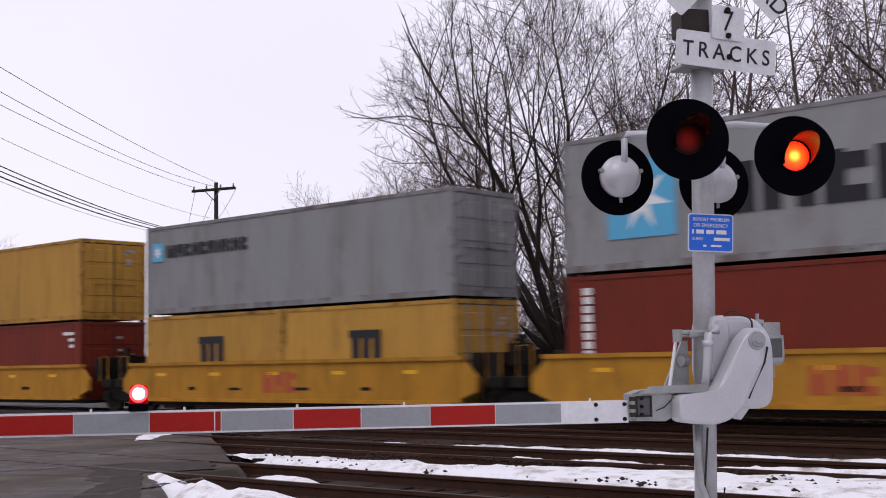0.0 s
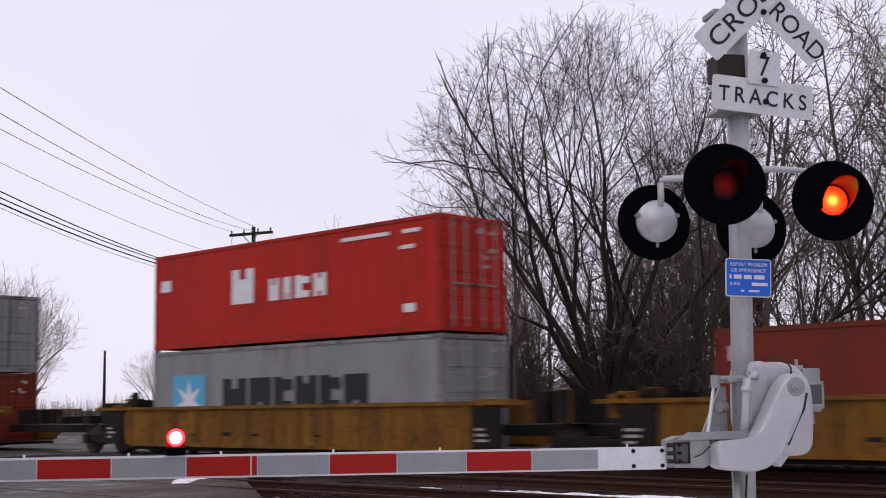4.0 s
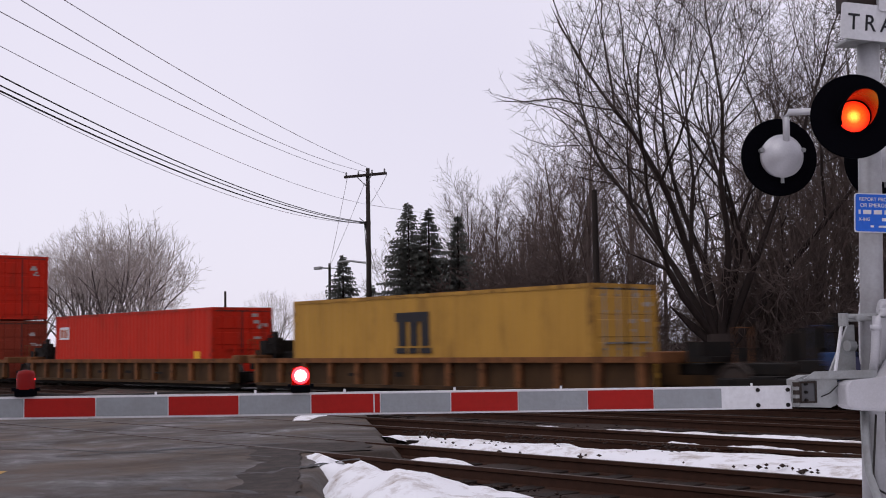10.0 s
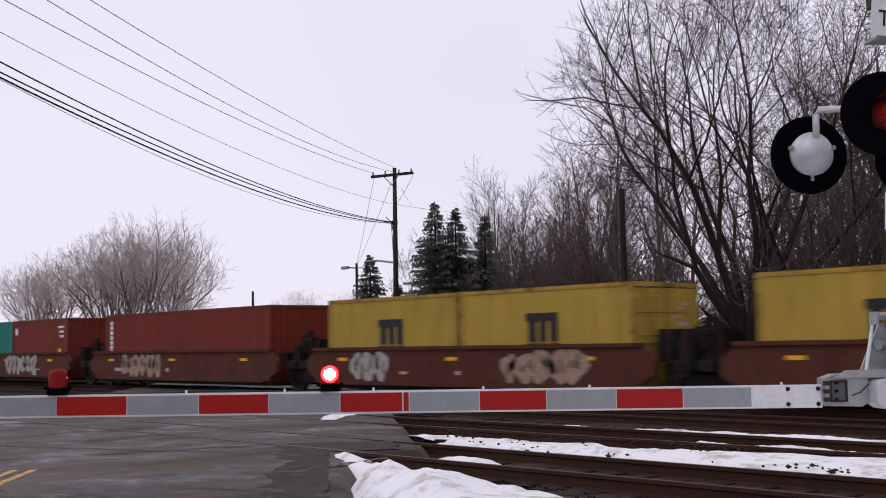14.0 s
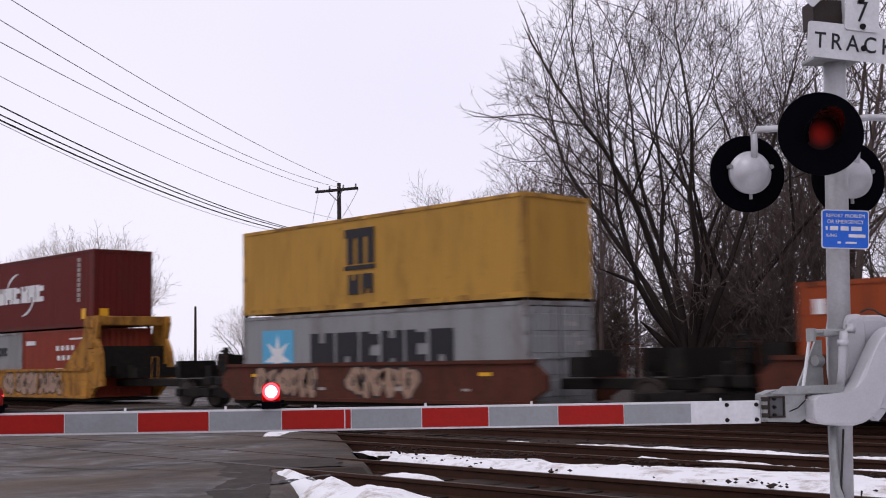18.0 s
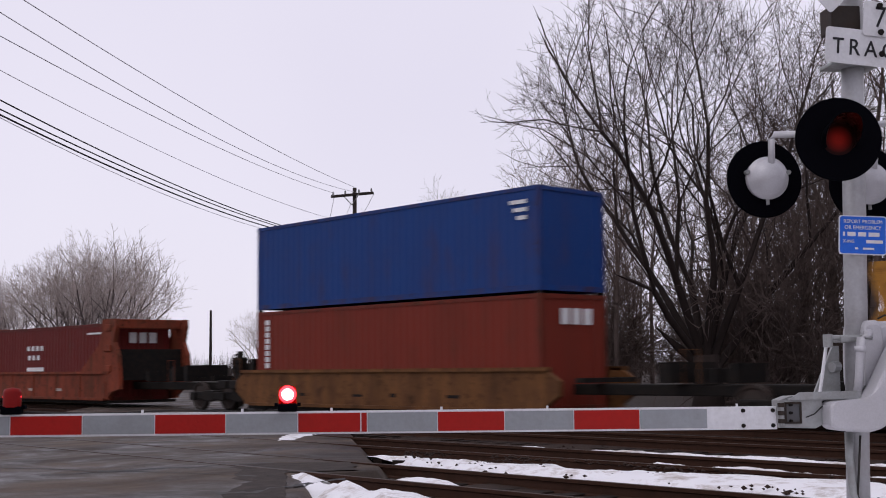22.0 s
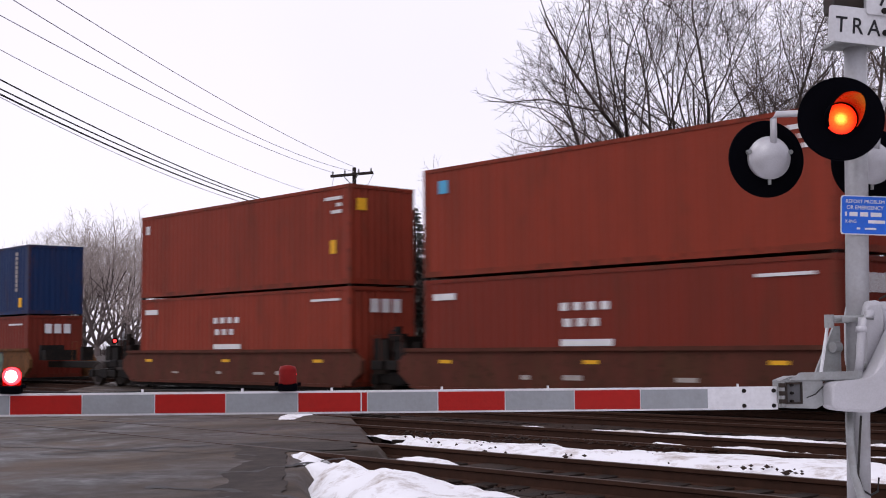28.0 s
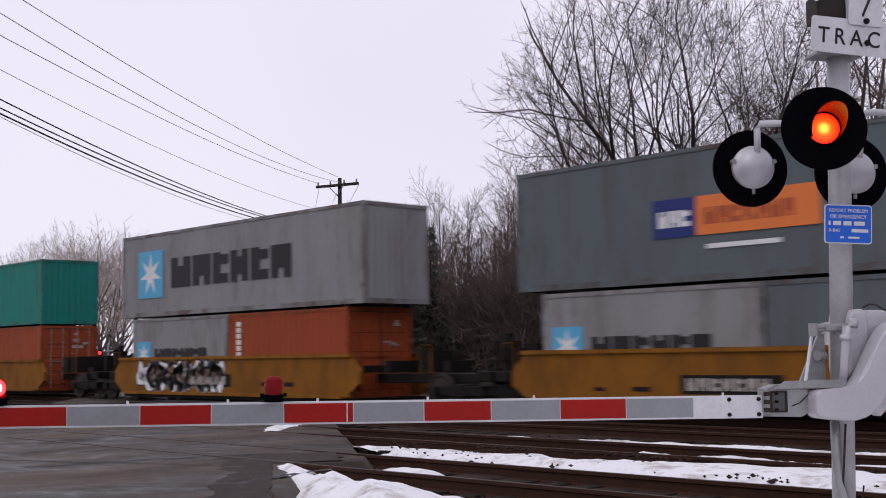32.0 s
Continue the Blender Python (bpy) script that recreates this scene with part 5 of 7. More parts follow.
def build_trees():
    # the big spreading tree beyond the tracks, many-stemmed from near the ground
    bare_tree("large spreading bare tree with dark limbs fanning from a short trunk", "oak", 1.7, 0.46, 12, pose(-23.4, 32.6, 0.0), fan=(
        (-46, 6, 2.7, 0.125), (-35, -20, 2.6, 0.105), (-26, 16, 2.6, 0.11), (-16, -10, 2.7, 0.125), (-6, 16, 2.6, 0.12), (2, -16, 2.7, 0.125),
        (12, 12, 2.6, 0.12), (24, -10, 2.6, 0.12), (38, 8, 2.5, 0.115)), dome=(0.1, 0.1, 8.7, 6.7, 6.7, 5.0), gens=8, thin=0.0056)
    bare_tree("bare tree with one heavy low limb beside the large tree", "oak", 1.5, 0.30, 4, pose(-17.6, 33.6, 0.1), fan=((54, -6, 3.0, 0.085), (-12, 14, 2.8, 0.09), (3, -14, 2.9, 0.10), (16, 8, 2.8, 0.09), (30, -8, 2.6, 0.085)), dome=(1.0, 1.0, 8.4, 5.6, 5.6, 4.6), gens=7, thin=0.0066)
    bare_tree("bare tree with upright limbs at the wood's edge", "oak", 1.6, 0.30, 4, pose(-9.5, 35.5, 0.1), fan=((-28, 12, 2.9, 0.11), (-13, -16, 3.0, 0.12), (0, 16, 3.0, 0.12), (13, -12, 3.0, 0.12), (27, 10, 2.9, 0.11)), dome=(0, 0, 8.4, 6.0, 6.0, 5.6))
    # the wood behind it
    protos = [bare_tree("tall slender bare tree in the wood", "forest", h, r, sd, pose(x, y, 0.3), WOODBARK, WOODBARK, group="trees of the wood") for h, r, sd, x, y in
              ((12.5, 0.15, 31, -34, 41), (11, 0.12, 32, -28.5, 43), (13.5, 0.17, 33, -18, 40.5), (10, 0.10, 34, -10, 42))]
    rnd = random.Random(77)
    for i in range(105):
        x = rnd.uniform(-42, 10)
        y = 38 + 26 * rnd.random() ** 1.3
        if x < -36 and y < 42 or x < -43 and y < 50:
            continue
        s = min(rnd.uniform(0.72, 1.12), rnd.uniform(0.78, 1.03) * edge_height(-x / y) * y / 45 / 11.7)
        c = copy_thing(protos[i % 4], pose(x, y, 0.2, rnd.uniform(-3, 3), rnd.uniform(-3, 3), rnd.uniform(0, 360)))
        c.scale = (s, s, s)
    # the wood's edge, lower towards the evergreens
    for i in range(46):
        q = 1.13 - 0.30 * rnd.random()
        y = rnd.uniform(40.5, 60)
        c = copy_thing(protos[i % 4], pose(-q * y, y, 0.1, rnd.uniform(-3, 3), rnd.uniform(-3, 3), rnd.uniform(0, 360)))
        s = edge_height(q) * y / 45 / 11.7 * rnd.uniform(0.62, 1.02)
        c.scale = (s * 0.95, s * 0.95, s)
    c = copy_thing(protos[1], pose(-50.8, 41, 0.1, 0, 4, 70))
    c.scale = (0.62, 0.62, 0.58)
    for i in range(30):
        y = rnd.uniform(36.5, 48)
        c = copy_thing(protos[i % 4], pose(-rnd.uniform(0.2, 0.62) * y, y, 0.1, rnd.uniform(-3, 3), rnd.uniform(-3, 3), rnd.uniform(0, 360)))
        s = rnd.uniform(0.7, 1.15)
        c.scale = (s, s, s)
    bush = bare_tree("tangle of leafless brush", "brush", 2.3, 0.04, 50, pose(-20, 36, 0.1), WOODBARK, WOODBARK, stems=5, spread=0.5, group="brush along the wood")
    for i in range(26):
        c = copy_thing(bush, pose(rnd.uniform(-44, 14), rnd.uniform(35.5, 52), 0.1, 0, 0, rnd.uniform(0, 360)))
        s = rnd.uniform(0.8, 1.5)
        c.scale = (s, s, s * rnd.uniform(0.9, 1.4))
    for i in range(6):
        c = copy_thing(bush, pose(-23.4 + rnd.gauss(0, 1.5), 34.6 + rnd.uniform(-0.6, 1.6), 0.1, 0, 0, rnd.uniform(0, 360)))
        k = rnd.uniform(1.2, 2.0)
        c.scale = (k * 0.8, k * 0.8, k * rnd.uniform(1.0, 1.35))
    for i in range(18):
        y = rnd.uniform(40, 50)
        c = copy_thing(bush, pose(-rnd.uniform(0.84, 1.16) * y, y, 0.1, 0, 0, rnd.uniform(0, 360)))
        k = rnd.uniform(1.2, 2.1)
        c.scale = (k, k, k * rnd.uniform(0.9, 1.3))
    # evergreens by the pole
    for x, y, h, w, sd in ((-45.8, 38.6, 8.4, 2.9, 1), (-45.2, 39.4, 8.1, 2.7, 2), (-44.4, 40.6, 7.8, 1.9, 3), (-53.6, 40.5, 6.4, 2.5, 4), (-49.5, 39.2, 4.6, 1.5, 5)):
        spruce("dark green spruce with drooping branches", h, w, sd, pose(x, y, 0.1))
    # bare trees far beyond the road, their bark colours paled for haze
    pale = [bare_tree("bare tree in the distance, haze painted into its pale grey bark", "wide", 2.0, 0.34, sd, pose(x, y, 0), HAZYBARK, HAZETWIG, group="distant trees", dome=(0, 0, 0.58 * h, 0.46 * h, 0.46 * h, 0.42 * h), thin=0.018, gens=6,
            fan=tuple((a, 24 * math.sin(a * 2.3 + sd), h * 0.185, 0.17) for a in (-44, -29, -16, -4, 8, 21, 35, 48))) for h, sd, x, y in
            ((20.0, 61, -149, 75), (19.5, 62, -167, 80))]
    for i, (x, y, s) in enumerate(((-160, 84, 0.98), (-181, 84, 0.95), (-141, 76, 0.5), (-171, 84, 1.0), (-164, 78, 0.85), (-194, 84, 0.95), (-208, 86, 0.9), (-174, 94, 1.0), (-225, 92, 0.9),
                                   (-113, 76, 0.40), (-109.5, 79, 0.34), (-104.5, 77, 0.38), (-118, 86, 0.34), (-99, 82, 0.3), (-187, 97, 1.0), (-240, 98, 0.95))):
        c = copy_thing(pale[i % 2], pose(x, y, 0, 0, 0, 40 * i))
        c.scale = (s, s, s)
    # low far scrub along the skyline
    rnd = random.Random(9)
    s = Shape()
    for i in range(2600):
        x, y = rnd.uniform(-330, 40), rnd.uniform(100, 150)
        h = rnd.uniform(2.0, 5.5)
        a = rnd.uniform(-0.6, 0.6)
        for k in range(3):
            b = rnd.uniform(-0.9, 0.9)
            n = len(s.v)
            s.v += [(x - 0.06, y, 0), (x + 0.06, y, 0), (x + h * 0.4 * b, y + a, h * rnd.uniform(0.6, 1))]
            s.f.append((n, n + 1, n + 2))
    solid("far_scrub", s, TWIG, "low brown leafless scrub along the skyline", "scrub", "stuff")


build_trees()


# ---- the train ----
NEAR, FLOOR = 21.88, 0.30
HC, STD = 2.896, 2.591
mesh_cache = {}


def pressed_leaf(height):
    """A door leaf: one thick sheet with four raised fields."""
    bm = bmesh.new()
    step = (height - 0.42) / 4
    zs = [0.15] + [z for k in range(4) for z in (0.22 + k * step, 0.22 + k * step + step - 0.12)] + [height - 0.12]
    ys = (0.0, 0.08, 1.02, 1.10)
    grid = [[bm.verts.new((-0.012, y, z)) for y in ys] for z in zs]
    fields = []
    for j in range(len(zs) - 1):
        for i in range(3):
            f = bm.faces.new((grid[j][i], grid[j][i + 1], grid[j + 1][i + 1], grid[j + 1][i]))
            if i == 1 and j % 2 == 1:
                fields.append(f)
    rim = [e for e in bm.edges if e.is_boundary]
    back = bmesh.ops.extrude_edge_only(bm, edges=rim)["geom"]
    bmesh.ops.translate(bm, vec=(-0.033, 0, 0), verts=[v for v in back if isinstance(v, bmesh.types.BMVert)])
    bmesh.ops.inset_individual(bm, faces=fields, thickness=0.025, depth=0.022)
    bmesh.ops.recalc_face_normals(bm, faces=bm.faces)
    return Shape().add(bm)


def container_meshes(length, height):
    key = (length, height)
    if key in mesh_cache:
        return mesh_cache[key]
    W = 2.438
    body, frame_ = Shape(), Shape()
    # corrugated sides
    for side in (0, 1):
        x, pts, k = 0.16, [], 0
        pitch = 0.278
        prof = ((0.0, 0.012), (0.072, 0.012), (0.14, 0.032), (0.21, 0.032))
        while x < length - 0.16 - pitch:
            pts += [(x + a, d) for a, d in prof]
            x += pitch
        pts.append((length - 0.16, 0.012))
        n = len(body.v)
        for px, d in pts:
            y = d if side == 0 else W - d
            body.v += [(px, y, 0.14), (px, y, height - 0.09)]
        for i in range(len(pts) - 1):
            q = (n + 2 * i, n + 2 * i + 2, n + 2 * i + 3, n + 2 * i + 1)
            body.f.append(q if side == 0 else q[::-1])
    # corrugated end at the rear, roof and floor
    n, pts, y = len(body.v), [], 0.16
    while y < W - 0.16 - 0.27:
        pts += [(y, 0.012), (y + 0.07, 0.012), (y + 0.135, 0.05), (y + 0.2, 0.05)]
        y += 0.27
    pts.append((W - 0.16, 0.012))
    for py, d in pts:
        body.v += [(d, py, 0.14), (d, py, height - 0.09)]
    body.f += [(n + 2 * i + 2, n + 2 * i, n + 2 * i + 1, n + 2 * i + 3) for i in range(len(pts) - 1)]
    body.box(0.05, length - 0.05, 0.05, W - 0.05, height - 0.07, height - 0.025)
    body.box(0.02, length - 0.02, 0.03, W - 0.03, 0.05, 0.15)
    # rails, posts and corner castings
    for yy in (0.0, W - 0.1):
        frame_.box(0.1, length - 0.1, yy, yy + 0.1, height - 0.1, height - 0.005).box(0.1, length - 0.1, yy, yy + 0.1, 0.0, 0.145)
        for xx in (0.0, length - 0.16):
            frame_.box(xx, xx + 0.16, yy - 0.0, yy + 0.1, 0.1, height - 0.1)
            for z in (0.0, height - 0.118):
                frame_.box(xx - 0.004, xx + 0.164, yy - 0.004 if yy == 0 else yy - 0.06, yy + 0.16 if yy == 0 else yy + 0.104, z, z + 0.118)
    for xx in (0.0, length - 0.1):
        frame_.box(xx, xx + 0.1, 0.1, W - 0.1, height - 0.11, height - 0.002).box(xx, xx + 0.1, 0.1, W - 0.1, 0, 0.14)
    # plain corrugated end and door leaf
    endp, n, pts, y = Shape(), 0, [], 0.1
    while y < W - 0.1 - 0.24:
        pts += [(y, 0.015), (y + 0.06, 0.015), (y + 0.12, 0.055), (y + 0.18, 0.055)]
        y += 0.25
    pts.append((W - 0.1, 0.015))
    for py, d in pts:
        endp.v += [(length - d, py, 0.14), (length - d, py, height - 0.11)]
    endp.f = [(2 * i, 2 * i + 2, 2 * i + 3, 2 * i + 1) for i in range(len(pts) - 1)]
    leaf = pressed_leaf(height)
    rods = Shape().tube([(0.03, 0, 0.1), (0.03, 0, height - 0.08)], 0.022, 6)
    for z in (0.3, 1.0, 1.9, height - 0.3):
        rods.box(0.0, 0.05, -0.05, 0.05, z, z + 0.05)
    rods.box(0.03, 0.06, 0, 0.42, 1.15, 1.19)
    mesh_cache[key] = tuple(s.mesh(k) for s, k in ((body, "body"), (frame_, "corner_frame"), (endp, "end_wall"), (leaf, "door"), (rods, "lock_rod")))
    return mesh_cache[key]


def flat(name, rects, material, parent, depth=0.003, label=""):
    """Painted marks standing on the near side: rectangles in x and z. Large ones are parts of their own, fine codes one part."""
    if name in ("code_panel", "code_column"):
        s = Shape()
        for x0, x1, z0, z1 in rects:
            s.box(x0, x1, -0.004 - depth, -0.002, z0, z1)
        return tagged(part(name, s, material, parent, label), kind="stuff")
    for r in rects:
        part(name.rstrip("s"), framed(r, -0.004 - depth, -0.002), material, parent, label)


def framed(r, y0, y1):
    """A rectangle in x and z, or with a fifth number a block cut by narrow notches: from above, from below, from the side, or both ends."""
    x0, x1, z0, z1 = r[:4]
    s = Shape()
    if len(r) == 4:
        return s.box(x0, x1, y0, y1, z0, z1)
    w, h = x1 - x0, z1 - z0
    a, b = x0 + 0.36 * w, x0 + 0.64 * w
    if r[4] == 2:
        s.box(x0, x0 + 0.5 * w, y0, y1, z0, z1)
        for q in (0.0, 0.62):
            s.box(x0 + 0.5 * w, x1, y0, y1, z0 + q * h, z0 + (q + 0.3) * h)
        return s
    s.box(x0, a, y0, y1, z0, z1).box(b, x1, y0, y1, z0, z1)
    return s.box(a, b, y0, y1, z0 + (0.0, 0.30, 0.0, 0.22)[r[4]] * h, z1 - (0.30, 0.0, 0.0, 0.22)[r[4]] * h)


def blocks(x, z, height, widths, gap=0.13):
    """A word of a brand, as a row of plain notched blocks."""
    out = []
    for k, w in enumerate(widths):
        out.append((x, x + w * height, z, z + height, (0, 1, 2, 3, 2, 1)[k % 6]))
        x += (w + gap) * height
    return out


def star(parent, x, z, size):
    flat("emblem_panel", [(x, x + size, z, z + size)], SKYBLUE, parent, label="light blue square emblem")
    s, c = Shape(), (x + size / 2, z + size / 2)
    pts = [(c[0] + (size * (0.44 if k % 2 == 0 else 0.16)) * math.sin(k * math.pi / 7), c[1] + (size * (0.44 if k % 2 == 0 else 0.16)) * math.cos(k * math.pi / 7)) for k in range(14)]
    s.v = [(px, -0.0095, pz) for px, pz in pts]
    s.v += [(c[0], -0.0095, c[1])]
    s.f = [(14, (k + 1) % 14, k) for k in range(14)]
    part("emblem_star", s, WHITE, parent, "white seven-pointed star")


def arc(parent, cx, cz, r, a0, a1, w, material):
    s, m = Shape(), 10
    for i in range(m + 1):
        a = radians(a0 + (a1 - a0) * i / m)
        ww = w * math.sin(math.pi * (0.15 + 0.7 * i / m))
        s.v += [(cx + (r - ww) * 1.5 * math.cos(a), -0.008, cz + (r - ww) * math.sin(a)), (cx + (r + ww) * 1.5 * math.cos(a), -0.008, cz + (r + ww) * math.sin(a))]
    s.f = [(2 * i, 2 * i + 2, 2 * i + 3, 2 * i + 1) for i in range(m)]
    part("emblem_arc", s, material, parent, "white curved stroke")


def small_marks(c, L, H, material, rnd):
    """Rows of illegible codes near the corners of the side."""
    rects = []
    for k in range(3):
        w = rnd.uniform(0.5, 0.9) if k == 0 else rnd.uniform(0.25, 0.5)
        rects.append((L - 0.4 - w, L - 0.4, H - 0.42 - 0.2 * k, H - 0.32 - 0.2 * k))
    flat("code_panel", rects, material, c)


def column(c, x, H, material, n=9):
    flat("code_column", [(x, x + 0.22, H - 0.42 - 0.19 * k, H - 0.30 - 0.19 * k + 0.03) for k in range(n)], material, c, label="column of white characters as bars")


def livery(c, kind, L, H, rnd):
    if kind == "star":
        size = 1.65 if L > 8 else 0.95
        star(c, 1.15 if L > 8 else 0.3, (H - size) / 2 + 0.02, size)
        h = 1.0 if L > 8 else 0.55
        flat("brand_blocks", blocks(3.35 if L > 8 else 1.5, H / 2 - 0.5 if L > 8 else H / 2 - 0.3, h, (1.22, 1.1, 0.9, 1.0, 0.95, 1.05) if L > 8 else (1.0, 0.9, 0.8, 0.85, 0.8, 0.9), 0.14), INK, c, label="black block lettering as plain shapes")
    elif kind == "starlow":
        star(c, 1.05, 0.55, 1.6)
        flat("brand_blocks", blocks(3.5, 1.05, 0.95, (1.15, 1.0, 0.82, 0.92, 0.86, 0.95), 0.14) + blocks(3.5, 0.15, 0.75, (0.9, 0.9, 0.9, 0.9, 0.9, 0.9, 0.9)), INK, c, label="two rows of black block lettering as plain shapes")
    elif kind == "starsmall":
        star(c, 0.28, H - 1.05, 0.55)
        flat("brand_blocks", blocks(1.0, H - 0.95, 0.36, (1.1, 0.9, 0.8, 0.85, 0.8, 0.9, 0.4, 0.7, 0.4, 0.8, 0.75), 0.18), INK, c, label="small black block lettering as plain shapes")
    elif kind == "msc":
        x, z, s = L * 0.43, H / 2 - 0.05, 1.0
        flat("brand_blocks", [(x + 0.45 * k, x + 0.45 * k + 0.3, z, z + s - 0.25) for k in range(3)] + [(x - 0.1, x + 1.2, z + s - 0.25, z + s), (x - 0.14, x + 1.24, z - 0.16, z - 0.04)] + blocks(x + 0.05, z - 0.85, 0.56, (0.85, 0.85), 0.25), INK, c, label="black emblem over two small blocks")
    elif kind == "m":
        x, z, k = (L * 0.415, 1.17, 1.28) if L > 8 else (L * 0.43, 1.22, 1.0)
        flat("brand_blocks", [(x + k * a, x + k * b, z + k * p, z + k * q) for a, b, p, q in ((0, 0.26, 0, 0.52), (0.38, 0.64, 0, 0.52), (0.76, 1.02, 0, 0.52), (-0.1, 1.02, 0.52, 0.72), (-0.1, 0.26, -0.16, -0.04), (0.34, 0.64, -0.16, -0.04), (0.72, 1.08, -0.16, -0.04))], INK, c, label="black three-barred emblem")
    elif kind == "cma":
        x, z, h = (L * 0.305, H / 2 - 0.33, 0.68) if L > 8 else (0.95, H / 2 - 0.3, 0.6)
        flat("brand_blocks", blocks(x, z, h, (0.86, 1.05, 0.95), 0.1) + blocks(x + 3.28 * h, z, h, (0.86, 0.9, 1.05), 0.1), WHITE, c, label="white block lettering as plain shapes")
        arc(c, x + 3.1 * h, z + 0.5 * h, 1.3 * h, 160, 100, 0.05, WHITE)
        arc(c, x + 3.1 * h, z + 0.5 * h, 1.3 * h, -20, -80, 0.05, WHITE)
        if L > 8:
            column(c, L - 1.3, H, FADED, 9)
            flat("placard", [(L - 0.95, L - 0.62, 0.28, 0.68)], AMBER, c, label="amber placard")
    elif kind == "kline":
        flat("brand_blocks", blocks(3.9, 1.15, 1.0, (1.0,), 0.2) + blocks(5.6, 1.15, 0.62, (0.7, 0.5, 0.95, 0.8), 0.3), WHITE, c, label="white block lettering as plain shapes")
        flat("panel", [(0.35, 0.85, 1.75, 2.1)], WHITE, c)
        flat("code_panel", [(8.6, 10.4, 2.5, 2.6), (10.9, 11.5, 2.5, 2.6), (10.8, 11.3, 2.1, 2.2), (10.9, 11.3, 0.5, 0.72)], WHITE, c)
    elif kind == "pno":
        flat("panel", [(L * 0.30, L * 0.30 + 1.15, 0.98, 1.82)], DEEPBLUE, c, label="dark blue panel")
        flat("panel", [(L * 0.30 + 1.15, L * 0.30 + 4.1, 0.98, 1.82)], ORANGE, c, label="orange panel")
        flat("brand_blocks", blocks(L * 0.30 + 0.15, 1.2, 0.36, (0.7, 0.6, 0.8), 0.12), WHITE, c, 0.007)
        flat("brand_blocks", blocks(L * 0.30 + 1.35, 1.2, 0.36, (0.9, 0.7, 0.7, 0.4, 0.4, 0.7, 0.7, 0.7), 0.12), REDMARK, c, 0.007)
        flat("code_panel", [(L * 0.30 + 1.4, L * 0.30 + 3.2, 0.68, 0.78)], WHITE, c)
        small_marks(c, L, H, WHITE, rnd)
    elif kind == "china":
        x, z = L * (0.40 if L > 8 else 0.50), H * 0.53
        s = 0.24
        flat("brand_blocks", [(x + k * 0.42, x + k * 0.42 + s, z + 0.42, z + 0.42 + 0.19) for k in range(4)] + [(x + 0.1 + k * 0.42, x + 0.1 + k * 0.42 + s, z + 0.04, z + 0.23) for k in range(3)] + [(x, x + 1.6, z - 0.42, z - 0.26), (0.35, 1.2, H - 0.55, H - 0.38), (L - 1.9, L - 0.5, H - 0.4, H - 0.33)], WHITE, c, label="rows of white characters as plain blocks")
    elif kind == "cai":
        flat("panel", [(0.4, 1.25, H - 0.95, H - 0.45)], WHITE, c)
        flat("brand_blocks", [(0.5, 0.72, H - 0.88, H - 0.55), (0.8, 0.98, H - 0.88, H - 0.55), (1.05, 1.14, H - 0.88, H - 0.55)], REDMARK, c, 0.007)
        flat("placard", [(L - 1.15, L - 0.75, 0.75, 1.1)], AMBER, c, label="amber placard")
    elif kind == "column":
        column(c, 0.45, H, WHITE, 8)
    elif kind == "swirl":
        flat("emblem_panel", [(2.8, 4.1, 0.9, 1.15), (4.0, 4.7, 1.05, 1.65), (1.0, 2.2, 0.9, 1.2)], AMBER, c, label="amber emblem shapes")
    elif kind == "sign":
        flat("panel", [(0.6, 1.5, 1.55, 2.05)], WHITE, c)
        flat("brand_blocks", [(0.65, 1.45, 1.72, 1.9)], INK, c, 0.007)
        small_marks(c, L, H, WHITE, rnd)
    elif kind == "capital":
        flat("brand_blocks", blocks(2.3, 1.5, 0.37, (0.7, 0.8, 0.7, 0.4, 0.7, 0.8, 0.6), 0.16), WHITE, c, label="white block lettering as plain shapes")
    elif kind == "teal":
        column(c, 0.5, H, WHITE, 7)
        flat("panel", [(0.5, 0.85, 0.9, 2.2)], WHITE, c)
    elif kind == "mol":
        flat("brand_blocks", blocks(1.3, 1.2, 0.5, (1.1, 0.8, 0.6), 0.2), WHITE, c, label="white block lettering as plain shapes")
    elif kind == "marks":
        flat("code_panel", [(0.35, 0.6, H - 0.65, H - 0.35)], WHITE, c)
        flat("placard", [(L - 0.95, L - 0.68, 0.9, 1.3)], AMBER, c, label="amber placard")
        small_marks(c, L, H, WHITE, rnd)
    elif kind == "spot":
        flat("emblem_panel", [(0.6, 0.95, H - 0.7, H - 0.35)], SKYBLUE, c, label="small blue spot")
        small_marks(c, L, H, WHITE, rnd)
    elif kind == "plain":
        small_marks(c, L, H, WHITE, rnd)


ENDS = {"red": "red", "brightred": "bright red", "rust": "rust-red", "brown": "brown-red", "grey": "grey", "pale": "pale grey", "slate": "dark slate", "yellow": "yellow", "olive": "mustard yellow",
        "orange": "orange-brown", "maroon": "maroon", "blue": "blue", "navy": "dark blue", "green": "dark green", "teal": "teal"}
MOVING = []


